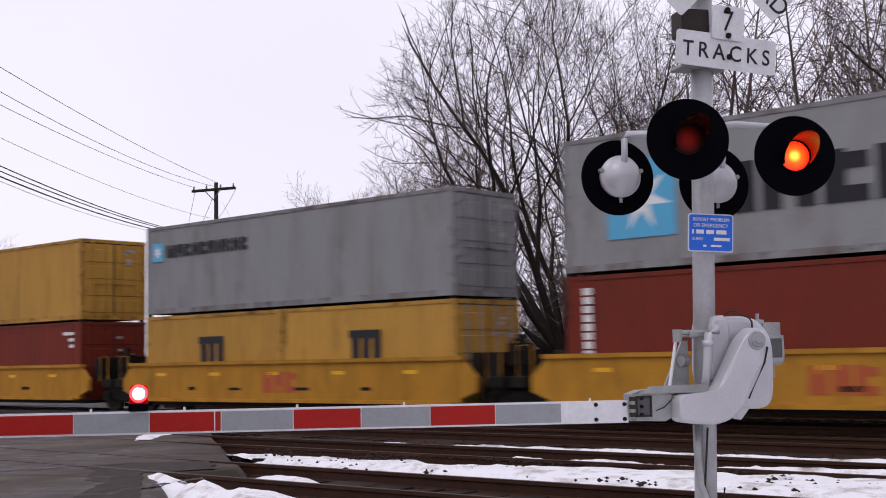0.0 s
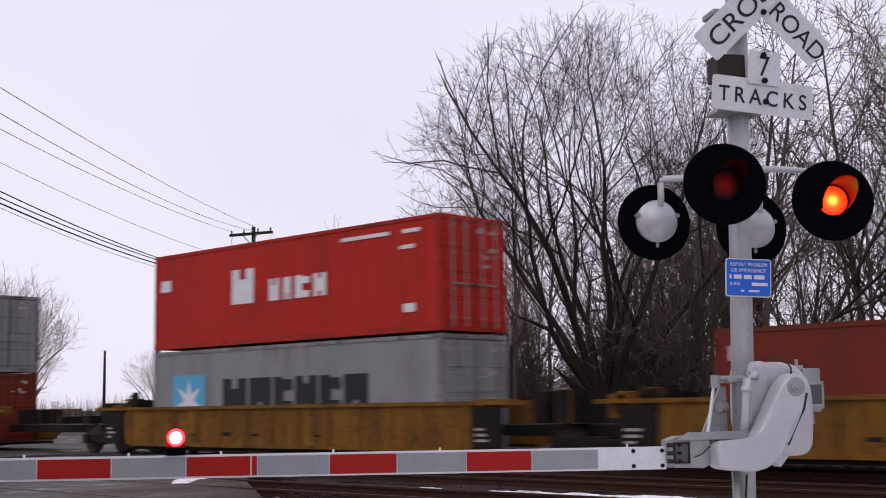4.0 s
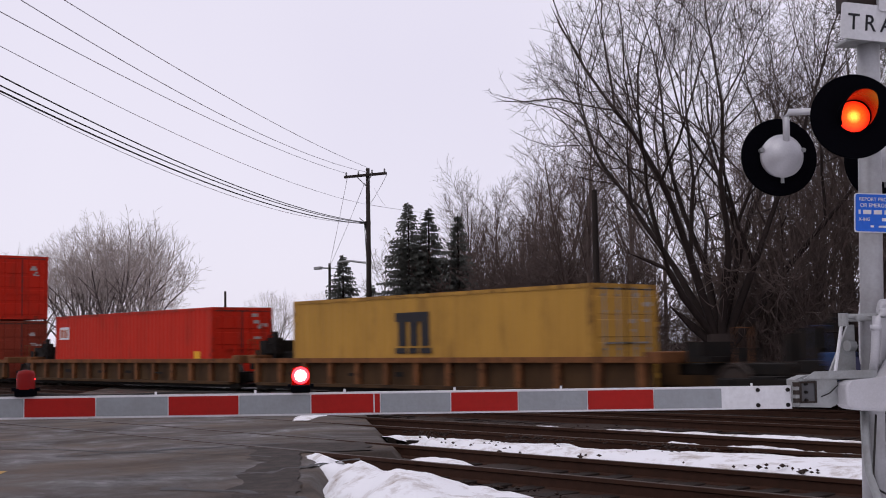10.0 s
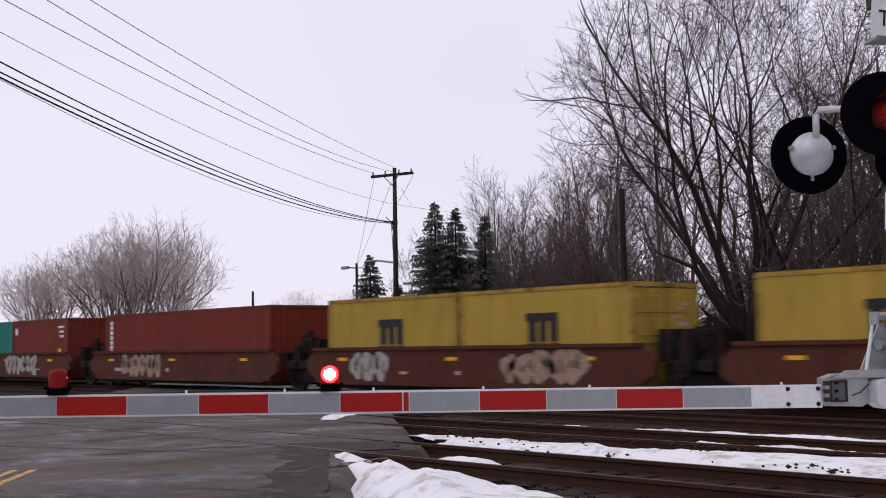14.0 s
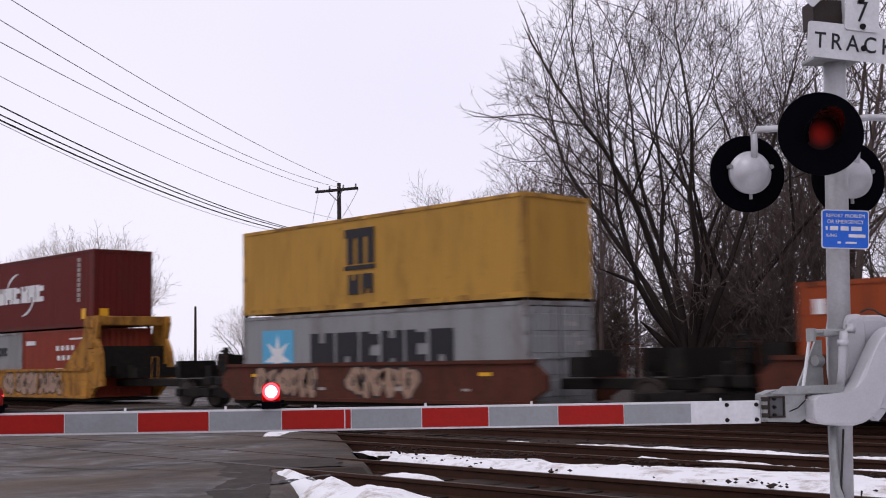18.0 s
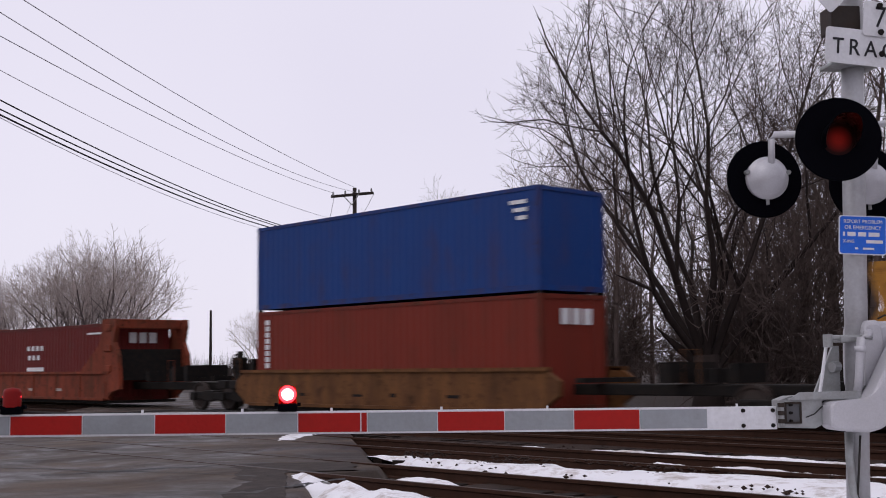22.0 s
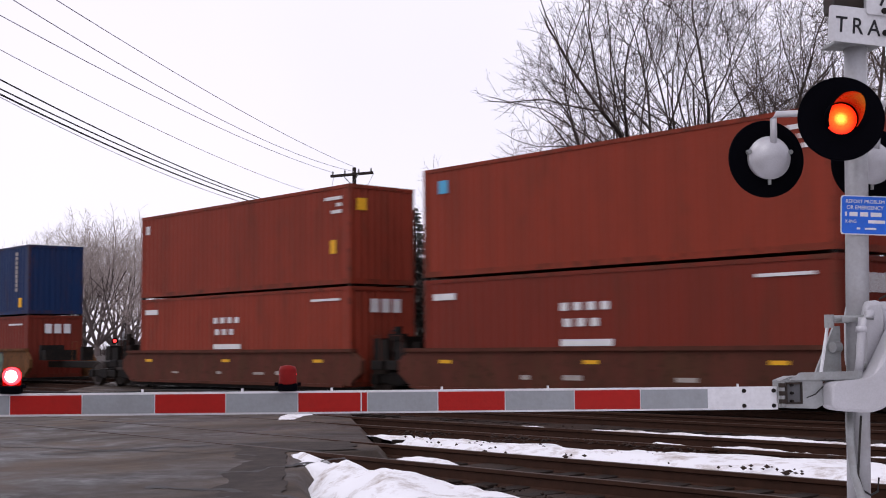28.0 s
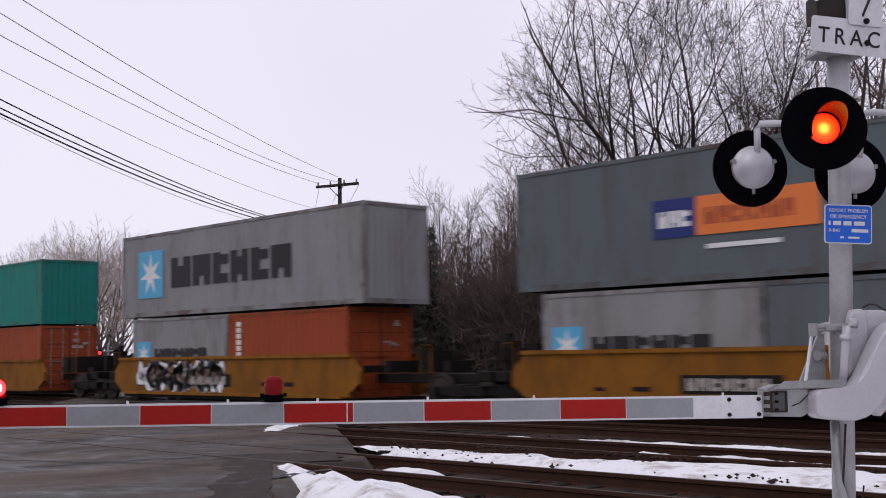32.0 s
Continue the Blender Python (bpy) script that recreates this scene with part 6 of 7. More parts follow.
def container(x, z, L, H, color, kind, doors, placard, rnd):
    size = {6.06: "twenty-foot", 12.19: "forty-foot", 13.72: "forty-five-foot"}[L]
    c = thing("shipping_container", f"{ENDS[color]} corrugated steel {size} shipping container on a well car", "container", "containers of the train")
    sides, frame_, endw, leaf, rods = container_meshes(L, H)
    m = PAINT[color]
    part("body", sides, m, c)
    part("corner_frame", frame_, POSTPAINT[color], c, "rust-stained posts and rails")
    if doors:
        steel = ROD if rnd.random() < 0.5 else m
        for k, (y, turn) in enumerate(((0.11, 1), (2.328, -1))):
            d = part("door", leaf, m, c, at=pose(L, y, 0) @ Matrix.Diagonal((1, turn, 1, 1)))
            for yy in (0.30, 0.80):
                part("lock_rod", rods, steel, d, at=pose(0, yy, 0))
            hinge = mesh_cache.setdefault("hinge", Shape().box(-0.03, 0.03, -0.09, 0.07, -0.06, 0.06).mesh("hinge"))
            for q in range(4):
                part("hinge", hinge, m, d, at=pose(0, 0, 0.35 + q * (H - 0.7) / 3))
        part("door_seal", Shape().box(L - 0.02, L - 0.006, 1.195, 1.243, 0.15, H - 0.12).box(L - 0.02, L - 0.008, 0.12, 1.19, H - 0.145, H - 0.118).box(L - 0.02, L - 0.008, 1.25, 2.32, H - 0.145, H - 0.118), RUBBER, c, "black rubber door seal")
        s = Shape()
        for k in range(5):
            y, zz = rnd.uniform(1.3, 1.9), H * rnd.uniform(0.55, 0.9)
            s.box(L + 0.014, L + 0.018, y, y + rnd.uniform(0.12, 0.34), zz, zz + rnd.uniform(0.05, 0.12))
        tagged(part("door_marking", s, FADED, c), kind="stuff")
    else:
        part("end_wall", endw, m, c)
    if placard == "amber":
        part("placard", Shape().box(L - 0.005, L + 0.006, 0.25, 0.6, *((0.28, 0.66) if kind == "cma" else (H - 0.75, H - 0.4))), AMBER, c, "amber placard")
    elif placard == "word":
        for k in range(3):
            part("brand_block", Shape().box(L - 0.005, L + 0.006, 0.75 + 0.42 * k, 0.75 + 0.42 * k + 0.30, H - 0.75, H - 0.35), WHITE, c)
    if z > 1:
        for xx in ((0.02, L - 0.16) if L < 13 else (0.79, L - 0.93)):
            for yy in (0.02, 2.3):
                part("stacking_lock", Shape().box(xx, xx + 0.13, yy, yy + 0.11, -0.075, 0.0), GRIME, c)
    livery(c, kind, L, H, rnd)
    MOVING.append((c, x, NEAR, z))
    return c


def wheel_truck(parent, x):
    t = part("truck", Shape().chamfer(x - 1.15, x + 1.15, 0.22, 0.38, 0.42, 0.68, 0.04).chamfer(x - 1.15, x + 1.15, 2.06, 2.22, 0.42, 0.68, 0.04).chamfer(x - 0.3, x + 0.3, 0.2, 2.24, 0.38, 0.72, 0.03), GRIME, parent, "black cast truck")
    for dx in (-0.89, 0.89):
        wm = mesh_cache.get("wheel")
        if wm is None:
            w = Shape().lathe([(-0.07, 0.0), (-0.07, 0.13), (-0.04, 0.36), (-0.07, 0.40), (-0.07, 0.465), (0.05, 0.465), (0.06, 0.49), (0.08, 0.49), (0.08, 0.40), (0.03, 0.36), (0.05, 0.13), (0.07, 0.0)], 24)
            wm = mesh_cache["wheel"] = w.mesh("wheel")
        part("wheel", wm, STEEL, t, at=pose(x + dx, 0.50, 0.53))
        part("wheel", wm, STEEL, t, at=pose(x + dx, 1.94, 0.53, 0, 0, 180))
        part("axle_box", Shape().chamfer(x + dx - 0.16, x + dx + 0.16, 0.14, 0.24, 0.4, 0.66, 0.03), GRIME, t)
    for k in (-0.16, 0.0, 0.16):
        part("spring", Shape().tube([(x + k, 0.27, 0.36), (x + k, 0.27, 0.44)], 0.06, 8), GRIME, t)


def well_car(x, L, kind, front, rear, rnd, graffiti):
    """One well of an articulated set: x and L give the well, front and rear its overhangs."""
    color, z0, z1, style = kind
    names = {"yellow": "yellow", "ochre": "grimy ochre", "umber": "rusty umber", "blue": "faded blue", "brown": "brown-red", "red": "weathered red", "tan": "dirty tan", "gold": "golden yellow", "amber": "dirty amber-brown"}
    c = thing("well_car", f"{names[color]} intermodal well car on dark running gear", "rail car", "cars of the train")
    m = CAR[color]
    over = {"ochre": 1.1, "umber": 1.9, "blue": 1.3}.get(color, 0.35)
    a, b = -over, L + over
    for side, (y0, y1) in enumerate(((-0.26, -0.12), (2.558, 2.698))):
        yo, yi = (y0 - 0.06, y0) if side == 0 else (y1, y1 + 0.06)
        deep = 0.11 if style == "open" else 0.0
        w = part("side_sill", Shape().box(a, b, y0 + (deep if side == 0 else 0), y1 - (deep if side else 0), z0, z1), WEBSHADE[color] if style == "open" else m, c, "grimy recessed web with the chord's shade painted in" if style == "open" else "")
        drop = (0.2 if color == "blue" else 0.1) if style == "open" else 0.06
        reach = 1.7 if style == "ribbed" else 0.1
        part("top_chord", Shape().box(a - reach, b + reach, min(yo, y0), max(yi, y1), z1 - drop, z1 + 0.035), m, w)
        part("bottom_chord", Shape().box(a + 0.3, b - 0.3, min(yo, y0), max(yi, y1), z0 - 0.04, z0 + 0.05), WEBSHADE[color] if style == "open" else m, w)
        n = int(L / (0.95 if style != "bulkhead" else 2.03))
        pw = 0.09 if style == "open" else 0.05
        post = Shape().box(-pw, pw, min(yo, y0) + 0.03, max(yi, y1) - 0.03, z0 + 0.03, z1 - 0.03).mesh("side_post")
        if style != "smooth" and side == 0:
            for k in range(n + 1):
                part("side_post", post, m, w, at=pose(a + 0.25 + (b - a - 0.5) * k / n, 0, 0))
        if side == 0:
            marks, mx = Shape(), a + 0.8
            for k in range(4):
                mx += rnd.uniform(0.8, 3.4)
                if mx < b - 1.4:
                    marks.box(mx, mx + rnd.uniform(0.2, 0.6), y0 - 0.006, y0 - 0.001, z0 + 0.28, z0 + 0.28 + rnd.uniform(0.05, 0.13))
            tagged(part("stencil", marks, FADED if color in ("brown", "red", "blue") else GRIME, w), kind="stuff")
            if color in ("gold", "amber"):
                px, pw2 = (L * 0.17, 1.5) if color == "gold" else (L * 0.34, 2.5)
                plate = part("stencil_plate", Shape().box(px, px + pw2, y0 - 0.007, y0 - 0.001, z0 + 0.24, z0 + 0.64), GRIME, w, "dark plate with pale stencilled bars")
                for q in blocks(px + 0.16, z0 + 0.31, 0.26, (0.9,) * (4 if color == "gold" else 7), 0.24):
                    part("stencil_bar", framed(q, y0 - 0.010, y0 - 0.007), FADED, plate)
            if color == "yellow" and style != "ribbed":
                for q in blocks(L * 0.46, z0 + 0.22, 0.55, (0.7, 0.7, 0.8), 0.12):
                    part("brand_block", framed(q, y0 - 0.006, y0 - 0.001), REDMARK, w, "faded red block")
            if color in ("yellow", "blue", "brown"):
                for k in range(0, 5, 2 if color == "brown" else 1):
                    rf = Shape()
                    xx = a + 1.2 + (b - a - 3) * k / 4
                    rf.box(xx, xx + 0.45, y0 - 0.006, y0 - 0.001, z1 - 0.36 if color != "blue" else z1 - 0.2, z1 - 0.27 if color != "blue" else z1 - 0.02)
                    part("reflector", rf, AMBER, w, "amber reflector strip")
            for gx, gw, gm in graffiti:
                rim, fill, ink = Shape(), Shape(), Shape()
                xx, hh = gx, z1 - z0
                while xx < gx + gw:
                    ww = rnd.uniform(0.45, 0.8)
                    cx, cz = xx + ww / 2, z0 + hh * rnd.uniform(0.46, 0.54)
                    tall, turn = hh * rnd.uniform(0.36, 0.46), rnd.uniform(0, 6.283)
                    edge = [(math.cos(q * math.pi / 7), math.sin(q * math.pi / 7), 1 + 0.22 * math.sin(3 * q * math.pi / 7 + turn) + rnd.uniform(-0.08, 0.08)) for q in range(14)]
                    rim.prism([(cx + 0.62 * ww * r * a, max(z0 + 0.02, min(z1 - 0.05, cz + 1.12 * tall * r * b))) for a, b, r in edge], y0 - 0.005, y0 - 0.002)
                    fill.prism([(cx + 0.52 * ww * r * a, max(z0 + 0.06, min(z1 - 0.09, cz + 0.97 * tall * r * b))) for a, b, r in edge], y0 - 0.008, y0 - 0.005)
                    for k in range(3):
                        px, pz = cx + ww * rnd.uniform(-0.3, 0.3), cz + tall * rnd.uniform(-0.5, 0.1)
                        qx, qz, th = px + ww * rnd.uniform(-0.25, 0.25), pz + tall * rnd.uniform(0.3, 0.75), rnd.uniform(0.025, 0.05)
                        ink.prism([(px - th, pz), (px + th, pz - 0.02), (qx + th, qz), (qx - th * 0.6, qz + 0.03)], y0 - 0.011, y0 - 0.008)
                    xx += ww * rnd.uniform(0.75, 1.0)
                dark = INK if gm is not INK else PINKP
                tagged(part("graffiti", rim, dark, w, "dark sprayed outlines of graffiti"), kind="stuff")
                tagged(part("graffiti", fill, gm, w, "rounded sprayed graffiti shapes"), kind="stuff")
                tagged(part("graffiti", ink, dark, w, "dark sprayed strokes in the graffiti"), kind="stuff")
    part("well_floor", Shape().box(a, b, -0.12, 2.56, z0 - 0.15, 0.16 if color == "blue" else z0 - 0.05), GRIME, c)
    # end platforms towards the trucks
    for x0, x1, sgn in ((min(-rear, a - 0.5), a, -1), (b, max(L + front, b + 0.5), 1)):
        part("end_platform", Shape().chamfer(x0, x1, 0.75, 1.7, 0.72, 0.98, 0.03).chamfer(x0 if sgn < 0 else x1 - 0.5, x0 + 0.5 if sgn < 0 else x1, -0.05, 2.5, 0.80, 1.06, 0.03), GRIME, c)
        xe = a if sgn < 0 else b
        reach = sgn * min(0.45, abs(x1 - x0) * 0.6)
        gusset = [(xe, z1 - 0.02), (xe, z0 + 0.1), (xe + reach, 0.72), (xe + reach, 1.06)]
        if style == "open":
            part("end_beam", Shape().chamfer(xe - 0.25 if sgn < 0 else xe - 0.15, xe + 0.15 if sgn < 0 else xe + 0.25, -0.3, 2.74, z1 - 0.12, z1 + 0.14, 0.03), m, c)
        if style == "ribbed":
            for k in range(2):
                gx = xe + sgn * rnd.uniform(0.2, 1.3)
                part("end_fitting", Shape().chamfer(gx - rnd.uniform(0.08, 0.3), gx + rnd.uniform(0.08, 0.3), -0.15, rnd.uniform(0.1, 0.5), z1 - rnd.uniform(0.1, 0.4), z1 + rnd.uniform(0.0, 0.2), 0.02), m, c)
        for y0, y1 in () if style == "open" else ((-0.26, -0.12), (2.558, 2.698)):
            part("end_gusset", Shape().prism(gusset, y0, y1), m, c)
        for k in range(6):
            gear = Shape()
            gx = rnd.uniform(min(x0, x1), max(x0, x1) - 0.3)
            gz = 1.02
            gear.box(gx, gx + rnd.uniform(0.15, 0.5), rnd.uniform(0.0, 0.9), rnd.uniform(1.2, 2.2), gz, gz + rnd.uniform(0.1, 0.75))
            part("brake_part", gear, GRIME, c, "black brake rigging")
        rail = Shape()
        xx = (x0 + x1) / 2
        rail.tube([(xx, 0.02, 1.0), (xx, 0.02, 1.75), (xx + 0.7 * sgn * 0.6, 0.02, 1.75), (xx + 0.7 * sgn * 0.6, 0.02, 1.0)], 0.016, 6)
        part("grab_rail", rail, m, c)
        if kind[0] == "ochre" and style == "ribbed":
            xp = a - 1.05 if sgn < 0 else b + 0.1
            dp = part("dark_panel", Shape().box(xp, xp + 0.9, -0.335, -0.262, z0 + 0.02, z1 - 0.1), GRIME, c, "black panel with pale stencils")
            for k in range(3):
                part("stencil_bar", Shape().box(xp + 0.12, xp + rnd.uniform(0.35, 0.55), -0.338, -0.334, z0 + 0.2 + 0.13 * k, z0 + 0.26 + 0.13 * k), FADED, dp)
    # brake stand and hoses over the rear truck
    xb = -rear + 0.1
    stand = part("brake_stand", Shape().box(xb - 0.1, xb + 0.1, 0.28, 0.4, 0.95, 2.0).box(xb - 0.32, xb + 0.28, 0.22, 0.46, 1.3, 1.8).tube([(xb - 0.3, 0.3, 1.0), (xb - 0.3, 0.3, 1.62), (xb + 0.35, 0.3, 1.62), (xb + 0.35, 0.3, 1.0)], 0.025, 6), GRIME, c, "black hand brake stand")
    ring = [(xb + 0.28 * math.cos(q * math.pi / 8), 0.2, 1.62 + 0.28 * math.sin(q * math.pi / 8)) for q in range(17)]
    part("brake_wheel", Shape().tube(ring, 0.022, 6).tube([(xb - 0.28, 0.2, 1.62), (xb + 0.28, 0.2, 1.62)], 0.014, 5).tube([(xb, 0.2, 1.34), (xb, 0.2, 1.9)], 0.014, 5), GRIME, stand, smooth=True)
    part("coupler_block", Shape().chamfer(xb - 0.7, xb + 0.7, 0.5, 1.9, 0.6, 1.35, 0.06), GRIME, c, "black coupling block")
    if style == "bulkhead":
        top = 3.32
        for xe, sgn in ((a, -1), (b, 1)):
            for y0, y1 in ((-0.30, -0.14), (2.578, 2.738)):
                gus = [(xe - sgn * 0.25, z1 - 0.05), (xe - sgn * 2.3, z1 - 0.02), (xe - sgn * 0.75, z1 + 1.0), (xe - sgn * 0.55, z1 + 1.35), (xe - sgn * 0.5, top - 0.1), (xe - sgn * 0.42, top), (xe + sgn * 0.55, top), (xe + sgn * 0.6, top - 0.25), (xe + sgn * 0.42, z1 + 1.1), (xe + sgn * 0.75, z1 + 0.6), (xe + sgn * 0.9, 0.75), (xe, 0.6)]
                part("bulkhead_side", Shape().prism(gus if sgn > 0 else gus[::-1], y0, y1), m, c, "tall stepped end frame")
                for k in range(3):
                    lg = Shape().chamfer(xe + sgn * 0.05 - 0.22, xe + sgn * 0.05 + 0.22, y0 - 0.05 if y0 < 1 else y1 - 0.02, y0 + 0.02 if y0 < 1 else y1 + 0.05, top - 0.45 - 0.75 * k, top - 0.2 - 0.75 * k, 0.03)
                    part("guide_lug", lg, m, c)
            part("bulkhead_beam", Shape().chamfer(xe + sgn * 0.1 - 0.2, xe + sgn * 0.1 + 0.2, -0.14, 2.58, top - 0.35, top, 0.04), m, c)
            part("bulkhead_plate", Shape().box(xe + sgn * 0.3 - 0.04, xe + sgn * 0.3 + 0.04, -0.14, 2.58, 1.05, 2.2), GRIME, c)
    wheel_truck(c, -rear + 0.15)
    if front > 2.2:
        wheel_truck(c, L + front - 1.5)
    MOVING.append((c, x, NEAR, 0.0))
    return c


KIND = {"A": ("yellow", 0.46, 1.50, "smooth"), "B": ("ochre", 0.40, 1.50, "ribbed"), "C": ("blue", 0.28, 1.08, "open"), "D": ("umber", 0.36, 1.12, "open"), "E": ("brown", 0.40, 1.42, "smooth"),
        "F": ("gold", 0.32, 1.36, "bulkhead"), "G": ("tan", 0.34, 1.36, "smooth"), "H": ("red", 0.36, 1.36, "bulkhead"), "I": ("brown", 0.34, 1.36, "smooth"), "J": ("tan", 0.34, 1.48, "smooth"), "K": ("amber", 0.34, 1.52, "smooth")}
# left end on the train's own scale, car kind, upper load, lower load; a load is (colour, livery, doors or end mark)
F40, F45, T20 = 12.19, 13.72, 6.06
UNITS = [
    (-15.65, "A", (F40, HC, "grey", "star", "d"), [(F40, HC, "brown", "column", "d")]),
    (-31.03, "A", (F40, STD, "grey", "starsmall", "d"), [(T20, STD, "yellow", "m", "d"), (T20, STD, "yellow", "m", "d")]),
    (-46.75, "A", (F40, STD, "yellow", "msc", "d"), [(F40, STD, "brown", "plain", "d")]),
    (-62.2, "A", None, [(T20, STD, "yellow", "m", "d"), (T20, STD, "yellow", "m", "d")]),
    (-78.0, "A", (F40, HC, "pale", "star", "d"), [(T20, STD, "yellow", "m", "d"), (T20, STD, "yellow", "m", "d")]),
    (-99.95, "B", (F40, HC, "rust", "column", ""), [(F40, STD, "yellow", "m", "d")]),
    (-119.9, "B", None, [(T20, STD, "brown", "marks", "d"), (T20, STD, "grey", "star", "d")]),
    (-139.6, "B", (F40, HC, "red", "kline", "d"), [(F40, HC, "grey", "starlow", "d")]),
    (-163.3, "B", (F40, HC, "grey", "star", "d"), [(F40, STD, "brown", "marks", "d")]),
    (-189.07, "B", (F40, HC, "pale", "star", "d"), [(F40, STD, "pale", "starlow", "d")]),
    (-211.4, "C", None, [(T20, STD, "brown", "sign", "d"), (T20, STD, "brightred", "cai", "")]),
    (-228.05, "C", None, [(F40, HC, "grey", "starsmall", "d")]),
    (-245.4, "C", None, [(F40, STD, "pale", "starlow", "d")]),
    (-262.55, "C", None, [(F40, STD, "pale", "starlow", "d")]),
    (-279.1, "C", None, [(T20, STD, "red", "cai", ""), (T20, STD, "brown", "swirl", "d")]),
    (-299.0, "D", None, [(F40, STD, "yellow", "m", "d")]),
    (-316.0, "D", None, [(F40, STD, "brightred", "cai", "d")]),
    (-334.5, "D", (F40, HC, "brightred", "cai", "d"), [(F40, STD, "rust", "column", "d")]),
    (-352.8, "D", (F40, STD, "slate", "pno", "d"), [(F40, HC, "pale", "starlow", "d")]),
    (-369.95, "D", (F40, HC, "grey", "star", "d"), [(F40, STD, "orange", "column", "")]),
    (-390.0, "E", None, [(T20, STD, "olive", "m", "d"), (T20, STD, "olive", "m", "")]),
    (-405.6, "E", None, [(T20, STD, "olive", "m", "d"), (T20, STD, "olive", "m", "d")]),
    (-421.1, "E", None, [(F40, STD, "brown", "column", "")]),
    (-436.95, "E", None, [(T20, STD, "teal", "teal", "d"), (T20, STD, "brown", "marks", "")]),
    (-452.4, "E", None, [(T20, STD, "olive", "m", ""), (T20, STD, "green", "capital", "d")]),
    (-474.4, "E", (F40, HC, "rust", "marks", "d"), [(F40, STD, "olive", "m", "d")]),
    (-494.3, "E", None, [(T20, STD, "orange", "marks", ""), (T20, STD, "orange", "column", "")]),
    (-513.85, "E", (F40, STD, "yellow", "msc", ""), [(F40, STD, "grey", "starlow", "d")]),
    (-535.95, "F", (F40, HC, "maroon", "cma", "amber"), [(T20, STD, "grey", "starsmall", ""), (T20, STD, "rust", "china", "")]),
    (-551.5, "F", (F40, HC, "orange", "plain", "amber"), [(F40, STD, "orange", "column", "")]),
    (-567.05, "F", (F40, HC, "orange", "column", "amber"), [(F40, STD, "orange", "column", "")]),
    (-582.5, "F", None, [(F40, HC, "rust", "column", "")]),
    (-598.1, "F", (F40, HC, "pale", "star", ""), [(T20, STD, "blue", "cma", ""), (T20, STD, "grey", "star", "")]),
    (-620.05, "G", (F40, STD, "blue", "plain", ""), [(F40, HC, "brown", "column", "word")]),
    (-641.95, "H", None, [(F40, HC, "maroon", "china", "word")]),
    (-657.4, "H", None, [(F40, HC, "maroon", "china", "word")]),
    (-673.0, "H", None, [(F40, HC, "brown", "china", "word")]),
    (-688.6, "H", None, [(F40, HC, "rust", "china", "word")]),
    (-704.1, "H", None, [(F40, HC, "rust", "plain", "word")]),
    (-723.7, "I", (F40, HC, "navy", "cma", "amber"), [(F40, HC, "brown", "china", "word")]),
    (-739.25, "I", (F40, HC, "navy", "cma", "amber"), [(F40, HC, "brown", "china", "word")]),
    (-754.8, "I", (F40, HC, "navy", "cma", ""), [(F40, HC, "brown", "china", "word")]),
    (-770.2, "I", (F40, HC, "rust", "spot", ""), [(F40, HC, "brown", "china", "word")]),
    (-785.6, "I", (F40, HC, "rust", "marks", "amber"), [(F40, HC, "rust", "china", "word")]),
    (-807.35, "J", (F40, HC, "navy", "cma", ""), [(F40, STD, "brown", "china", "word")]),
    (-827.05, "J", (F40, HC, "rust", "marks", "amber"), [(T20, STD, "grey", "star", ""), (T20, STD, "navy", "cma", "d")]),
    (-847.2, "K", (F45, HC, "pale", "starsmall", ""), [(T20, STD, "grey", "star", ""), (T20, STD, "brown", "marks", "d")]),
    (-870.9, "K", (F45, HC, "slate", "pno", ""), [(T20, STD, "grey", "star", ""), (T20, STD, "slate", "mol", "")]),
    (-890.54, "K", (F45, HC, "grey", "star", ""), [(T20, STD, "grey", "star", ""), (T20, STD, "orange", "column", "d")]),
    (-909.3, "K", (F40, STD, "teal", "mol", ""), [(F40, STD, "orange", "column", "d")]),
    (-929.5, "K", (F40, HC, "rust", "plain", "amber"), [(F40, STD, "grey", "starlow", "d")]),
]
GRAFFITI = {20: [(3.0, 2.2, FADED)], 21: [(1.5, 1.5, FADED), (8.0, 2.5, PINKP)], 22: [(2.0, 3.0, PINKP)], 23: [(6.0, 2.8, FADED)], 24: [(1.0, 2.0, PINKP)], 26: [(2.5, 2.5, FADED), (8.5, 2.0, PINKP)], 29: [(0.2, 4.5, PINKP)], 30: [(1.0, 3.6, GREENP), (6.0, 3.6, PINKP)], 31: [(6.0, 4.2, GREENP)], 36: [(5.5, 5.0, TEALP)], 37: [(1.0, 3.5, INK), (5.0, 3.5, TEALP)], 38: [(3.5, 2.0, PINKP), (6.5, 3.5, PINKP)],
            25: [(7.0, 2.5, PINKP)], 27: [(1.0, 3.0, PINKP), (5.5, 2.6, PINKP)], 39: [(2.0, 2.5, PINKP)], 44: [(0.5, 4.0, GREENP), (6.0, 4.0, GREENP)], 45: [(1.0, 4.6, GREENP), (6.5, 1.6, PINKP)], 48: [(0.8, 5.4, WHITE), (1.4, 4.2, INK)], 28: [(5.0, 5.0, PINKP)]}


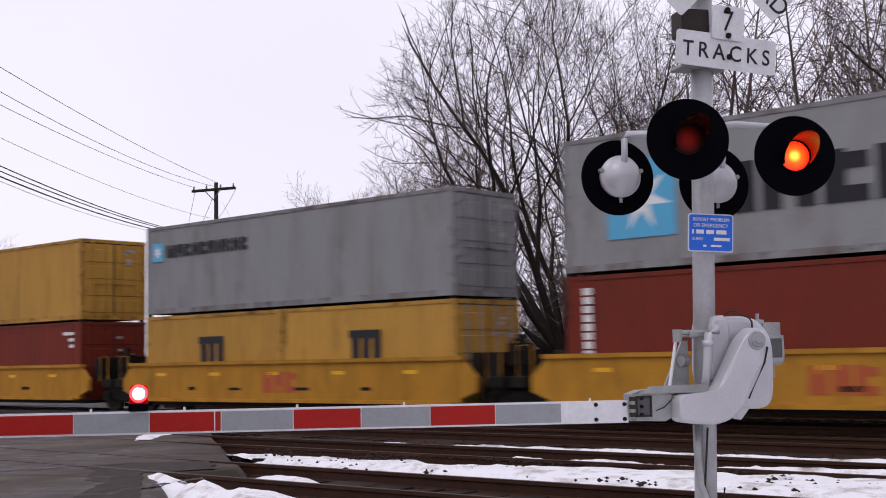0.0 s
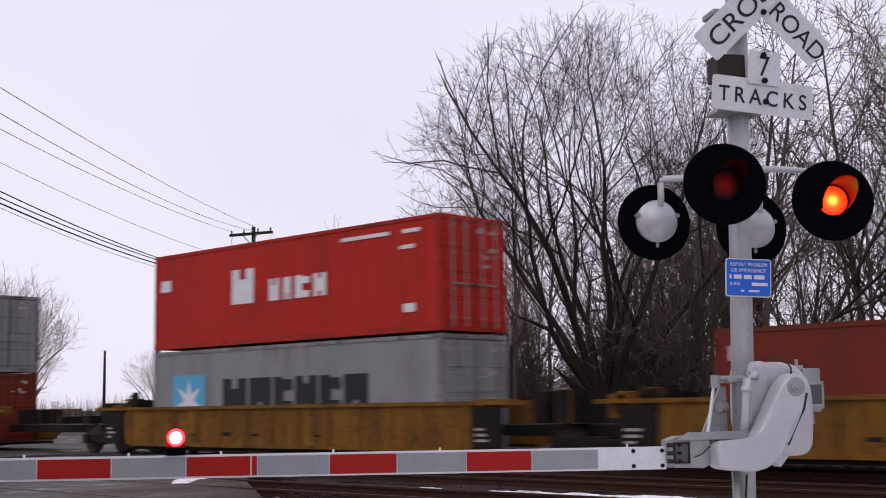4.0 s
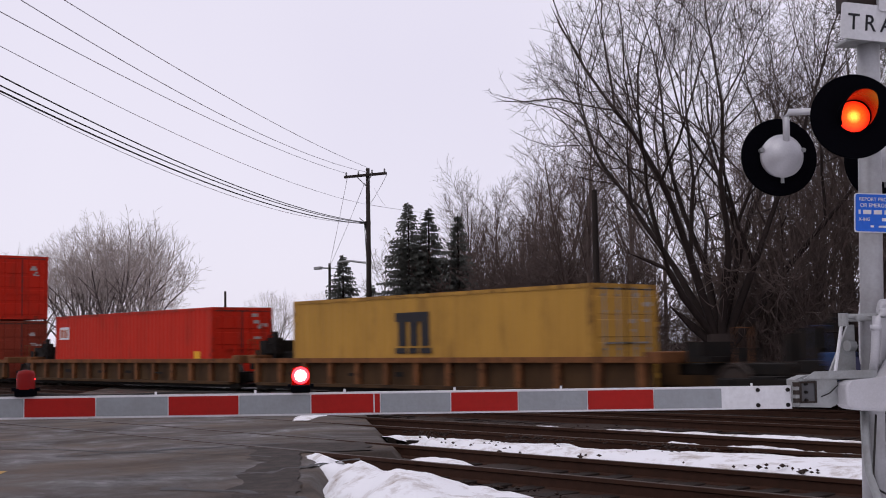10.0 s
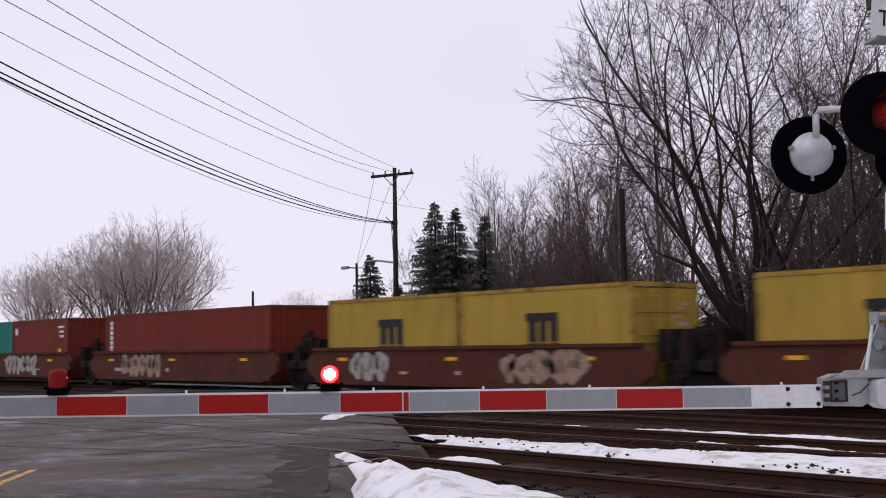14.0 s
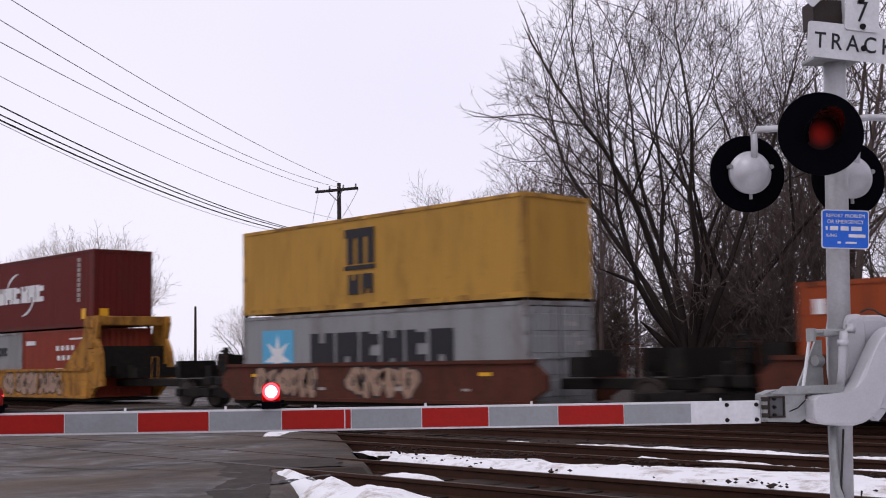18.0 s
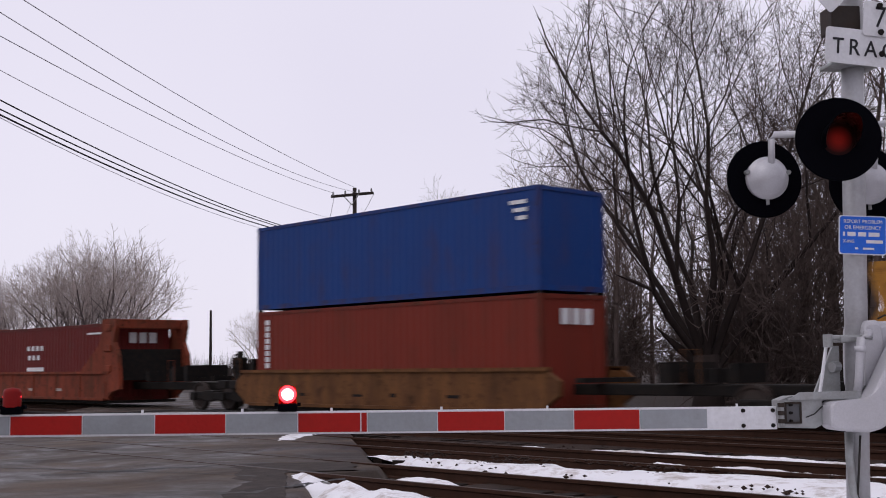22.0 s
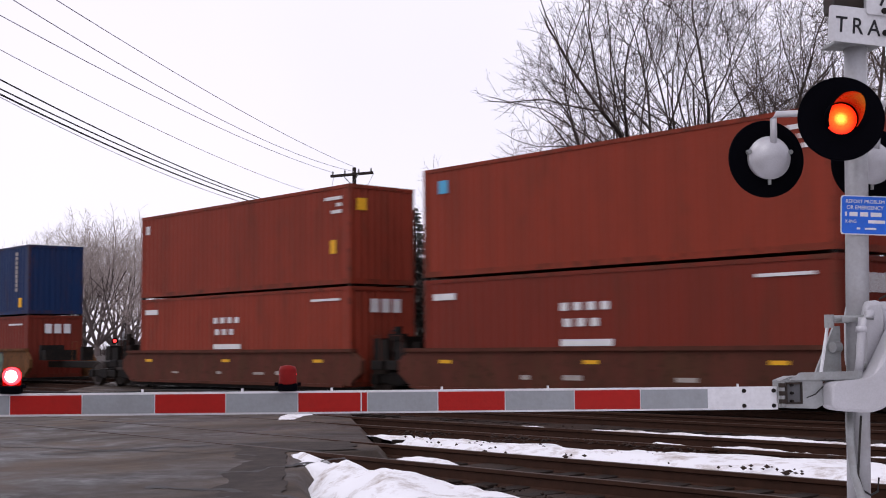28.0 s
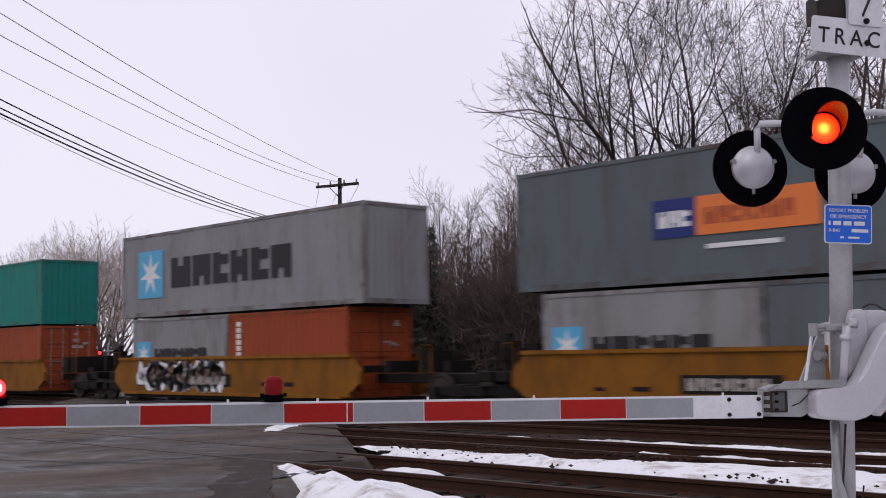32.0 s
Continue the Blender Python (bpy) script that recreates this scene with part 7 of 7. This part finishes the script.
def build_train():
    for i, (x, kind, upper, lower) in enumerate(UNITS):
        rnd = random.Random(900 + i)
        ahead = UNITS[i - 1][0] - (x + 12.19) if i else 3.4
        behind = x - (UNITS[i + 1][0] + 12.19) if i + 1 < len(UNITS) else 3.4
        base = x + (0.77 if upper and upper[0] > 13 else 0.0)
        well_car(base, 12.19, KIND[kind], max(1.2, ahead - 1.75), 1.6, rnd, GRAFFITI.get(i, ()))
        floor = 0.19 if kind == "C" else FLOOR
        top, px = floor, base
        for load in lower:
            L, H, color, liv, end = load
            container(px, floor, L, H, color, liv, end == "d", end, rnd)
            px, top = px + L + 0.07, floor + H + 0.075
        if upper:
            L, H, color, liv, end = upper
            container(x, top, L, H, color, liv, end == "d", end, rnd)


build_train()


# ---- what moves ----
def travelled(t):
    """Metres that the train has gone: steady at first, slowly easing."""
    return 26.75 * t - (0.0 if t < 14 else 0.0361 * (t - 14) ** 2 / 2)


PERIOD, LIT_FROM, LIT_FOR = 1.309, 19.09, 0.69


def flash_rows(closed, opened, phase, lag):
    """Poses of an added cover that opens and closes in place of switching the lamp."""
    rows, k = [], -16
    events = []
    while True:
        a = LIT_FROM + k * PERIOD + lag
        if a > 33.5:
            break
        on, off = (a, a + LIT_FOR) if phase == 1 else (a + LIT_FOR, a + PERIOD)
        events += [(on, opened), (off, closed)]
        k += 1
    rows = [(0.0, None)]
    for t, s in events:
        if t <= 0.05:
            rows[0] = (0.0, s)
        elif t < 31.9:
            last = rows[-1][1]
            first = round(t * 30)
            rows.append((first / 30, last))
            rows.append(((first + 2) / 30, s))
    rows.append((32.0, rows[-1][1]))
    return rows


def motions():
    times = (0, 4, 8, 12, 14, 16, 18, 20, 22, 24, 26, 28, 30, 32)
    for ob, x, y, z in MOVING:
        walk(ob, [(t, pose(x + travelled(t), y, z)) for t in times])
    for ob, side, phase in FLASH_COVERS:
        walk(ob, [(t, pose(s, 0, 0)) for t, s in flash_rows(0.0, side * 0.104, phase, 0.09)])
    for ob, at, phase in SLEEVES:
        rows = []
        for t, a in flash_rows(0.0, 178.0, phase, 0.0):
            if rows and abs(rows[-1][1] - a) > 1:
                t0, a0 = rows[-1]
                rows.append(((t0 + t) / 2, (a0 + a) / 2))
            rows.append((t, a))
        walk(ob, [(t, pose(*at, 0, 0, a)) for t, a in rows])


motions()
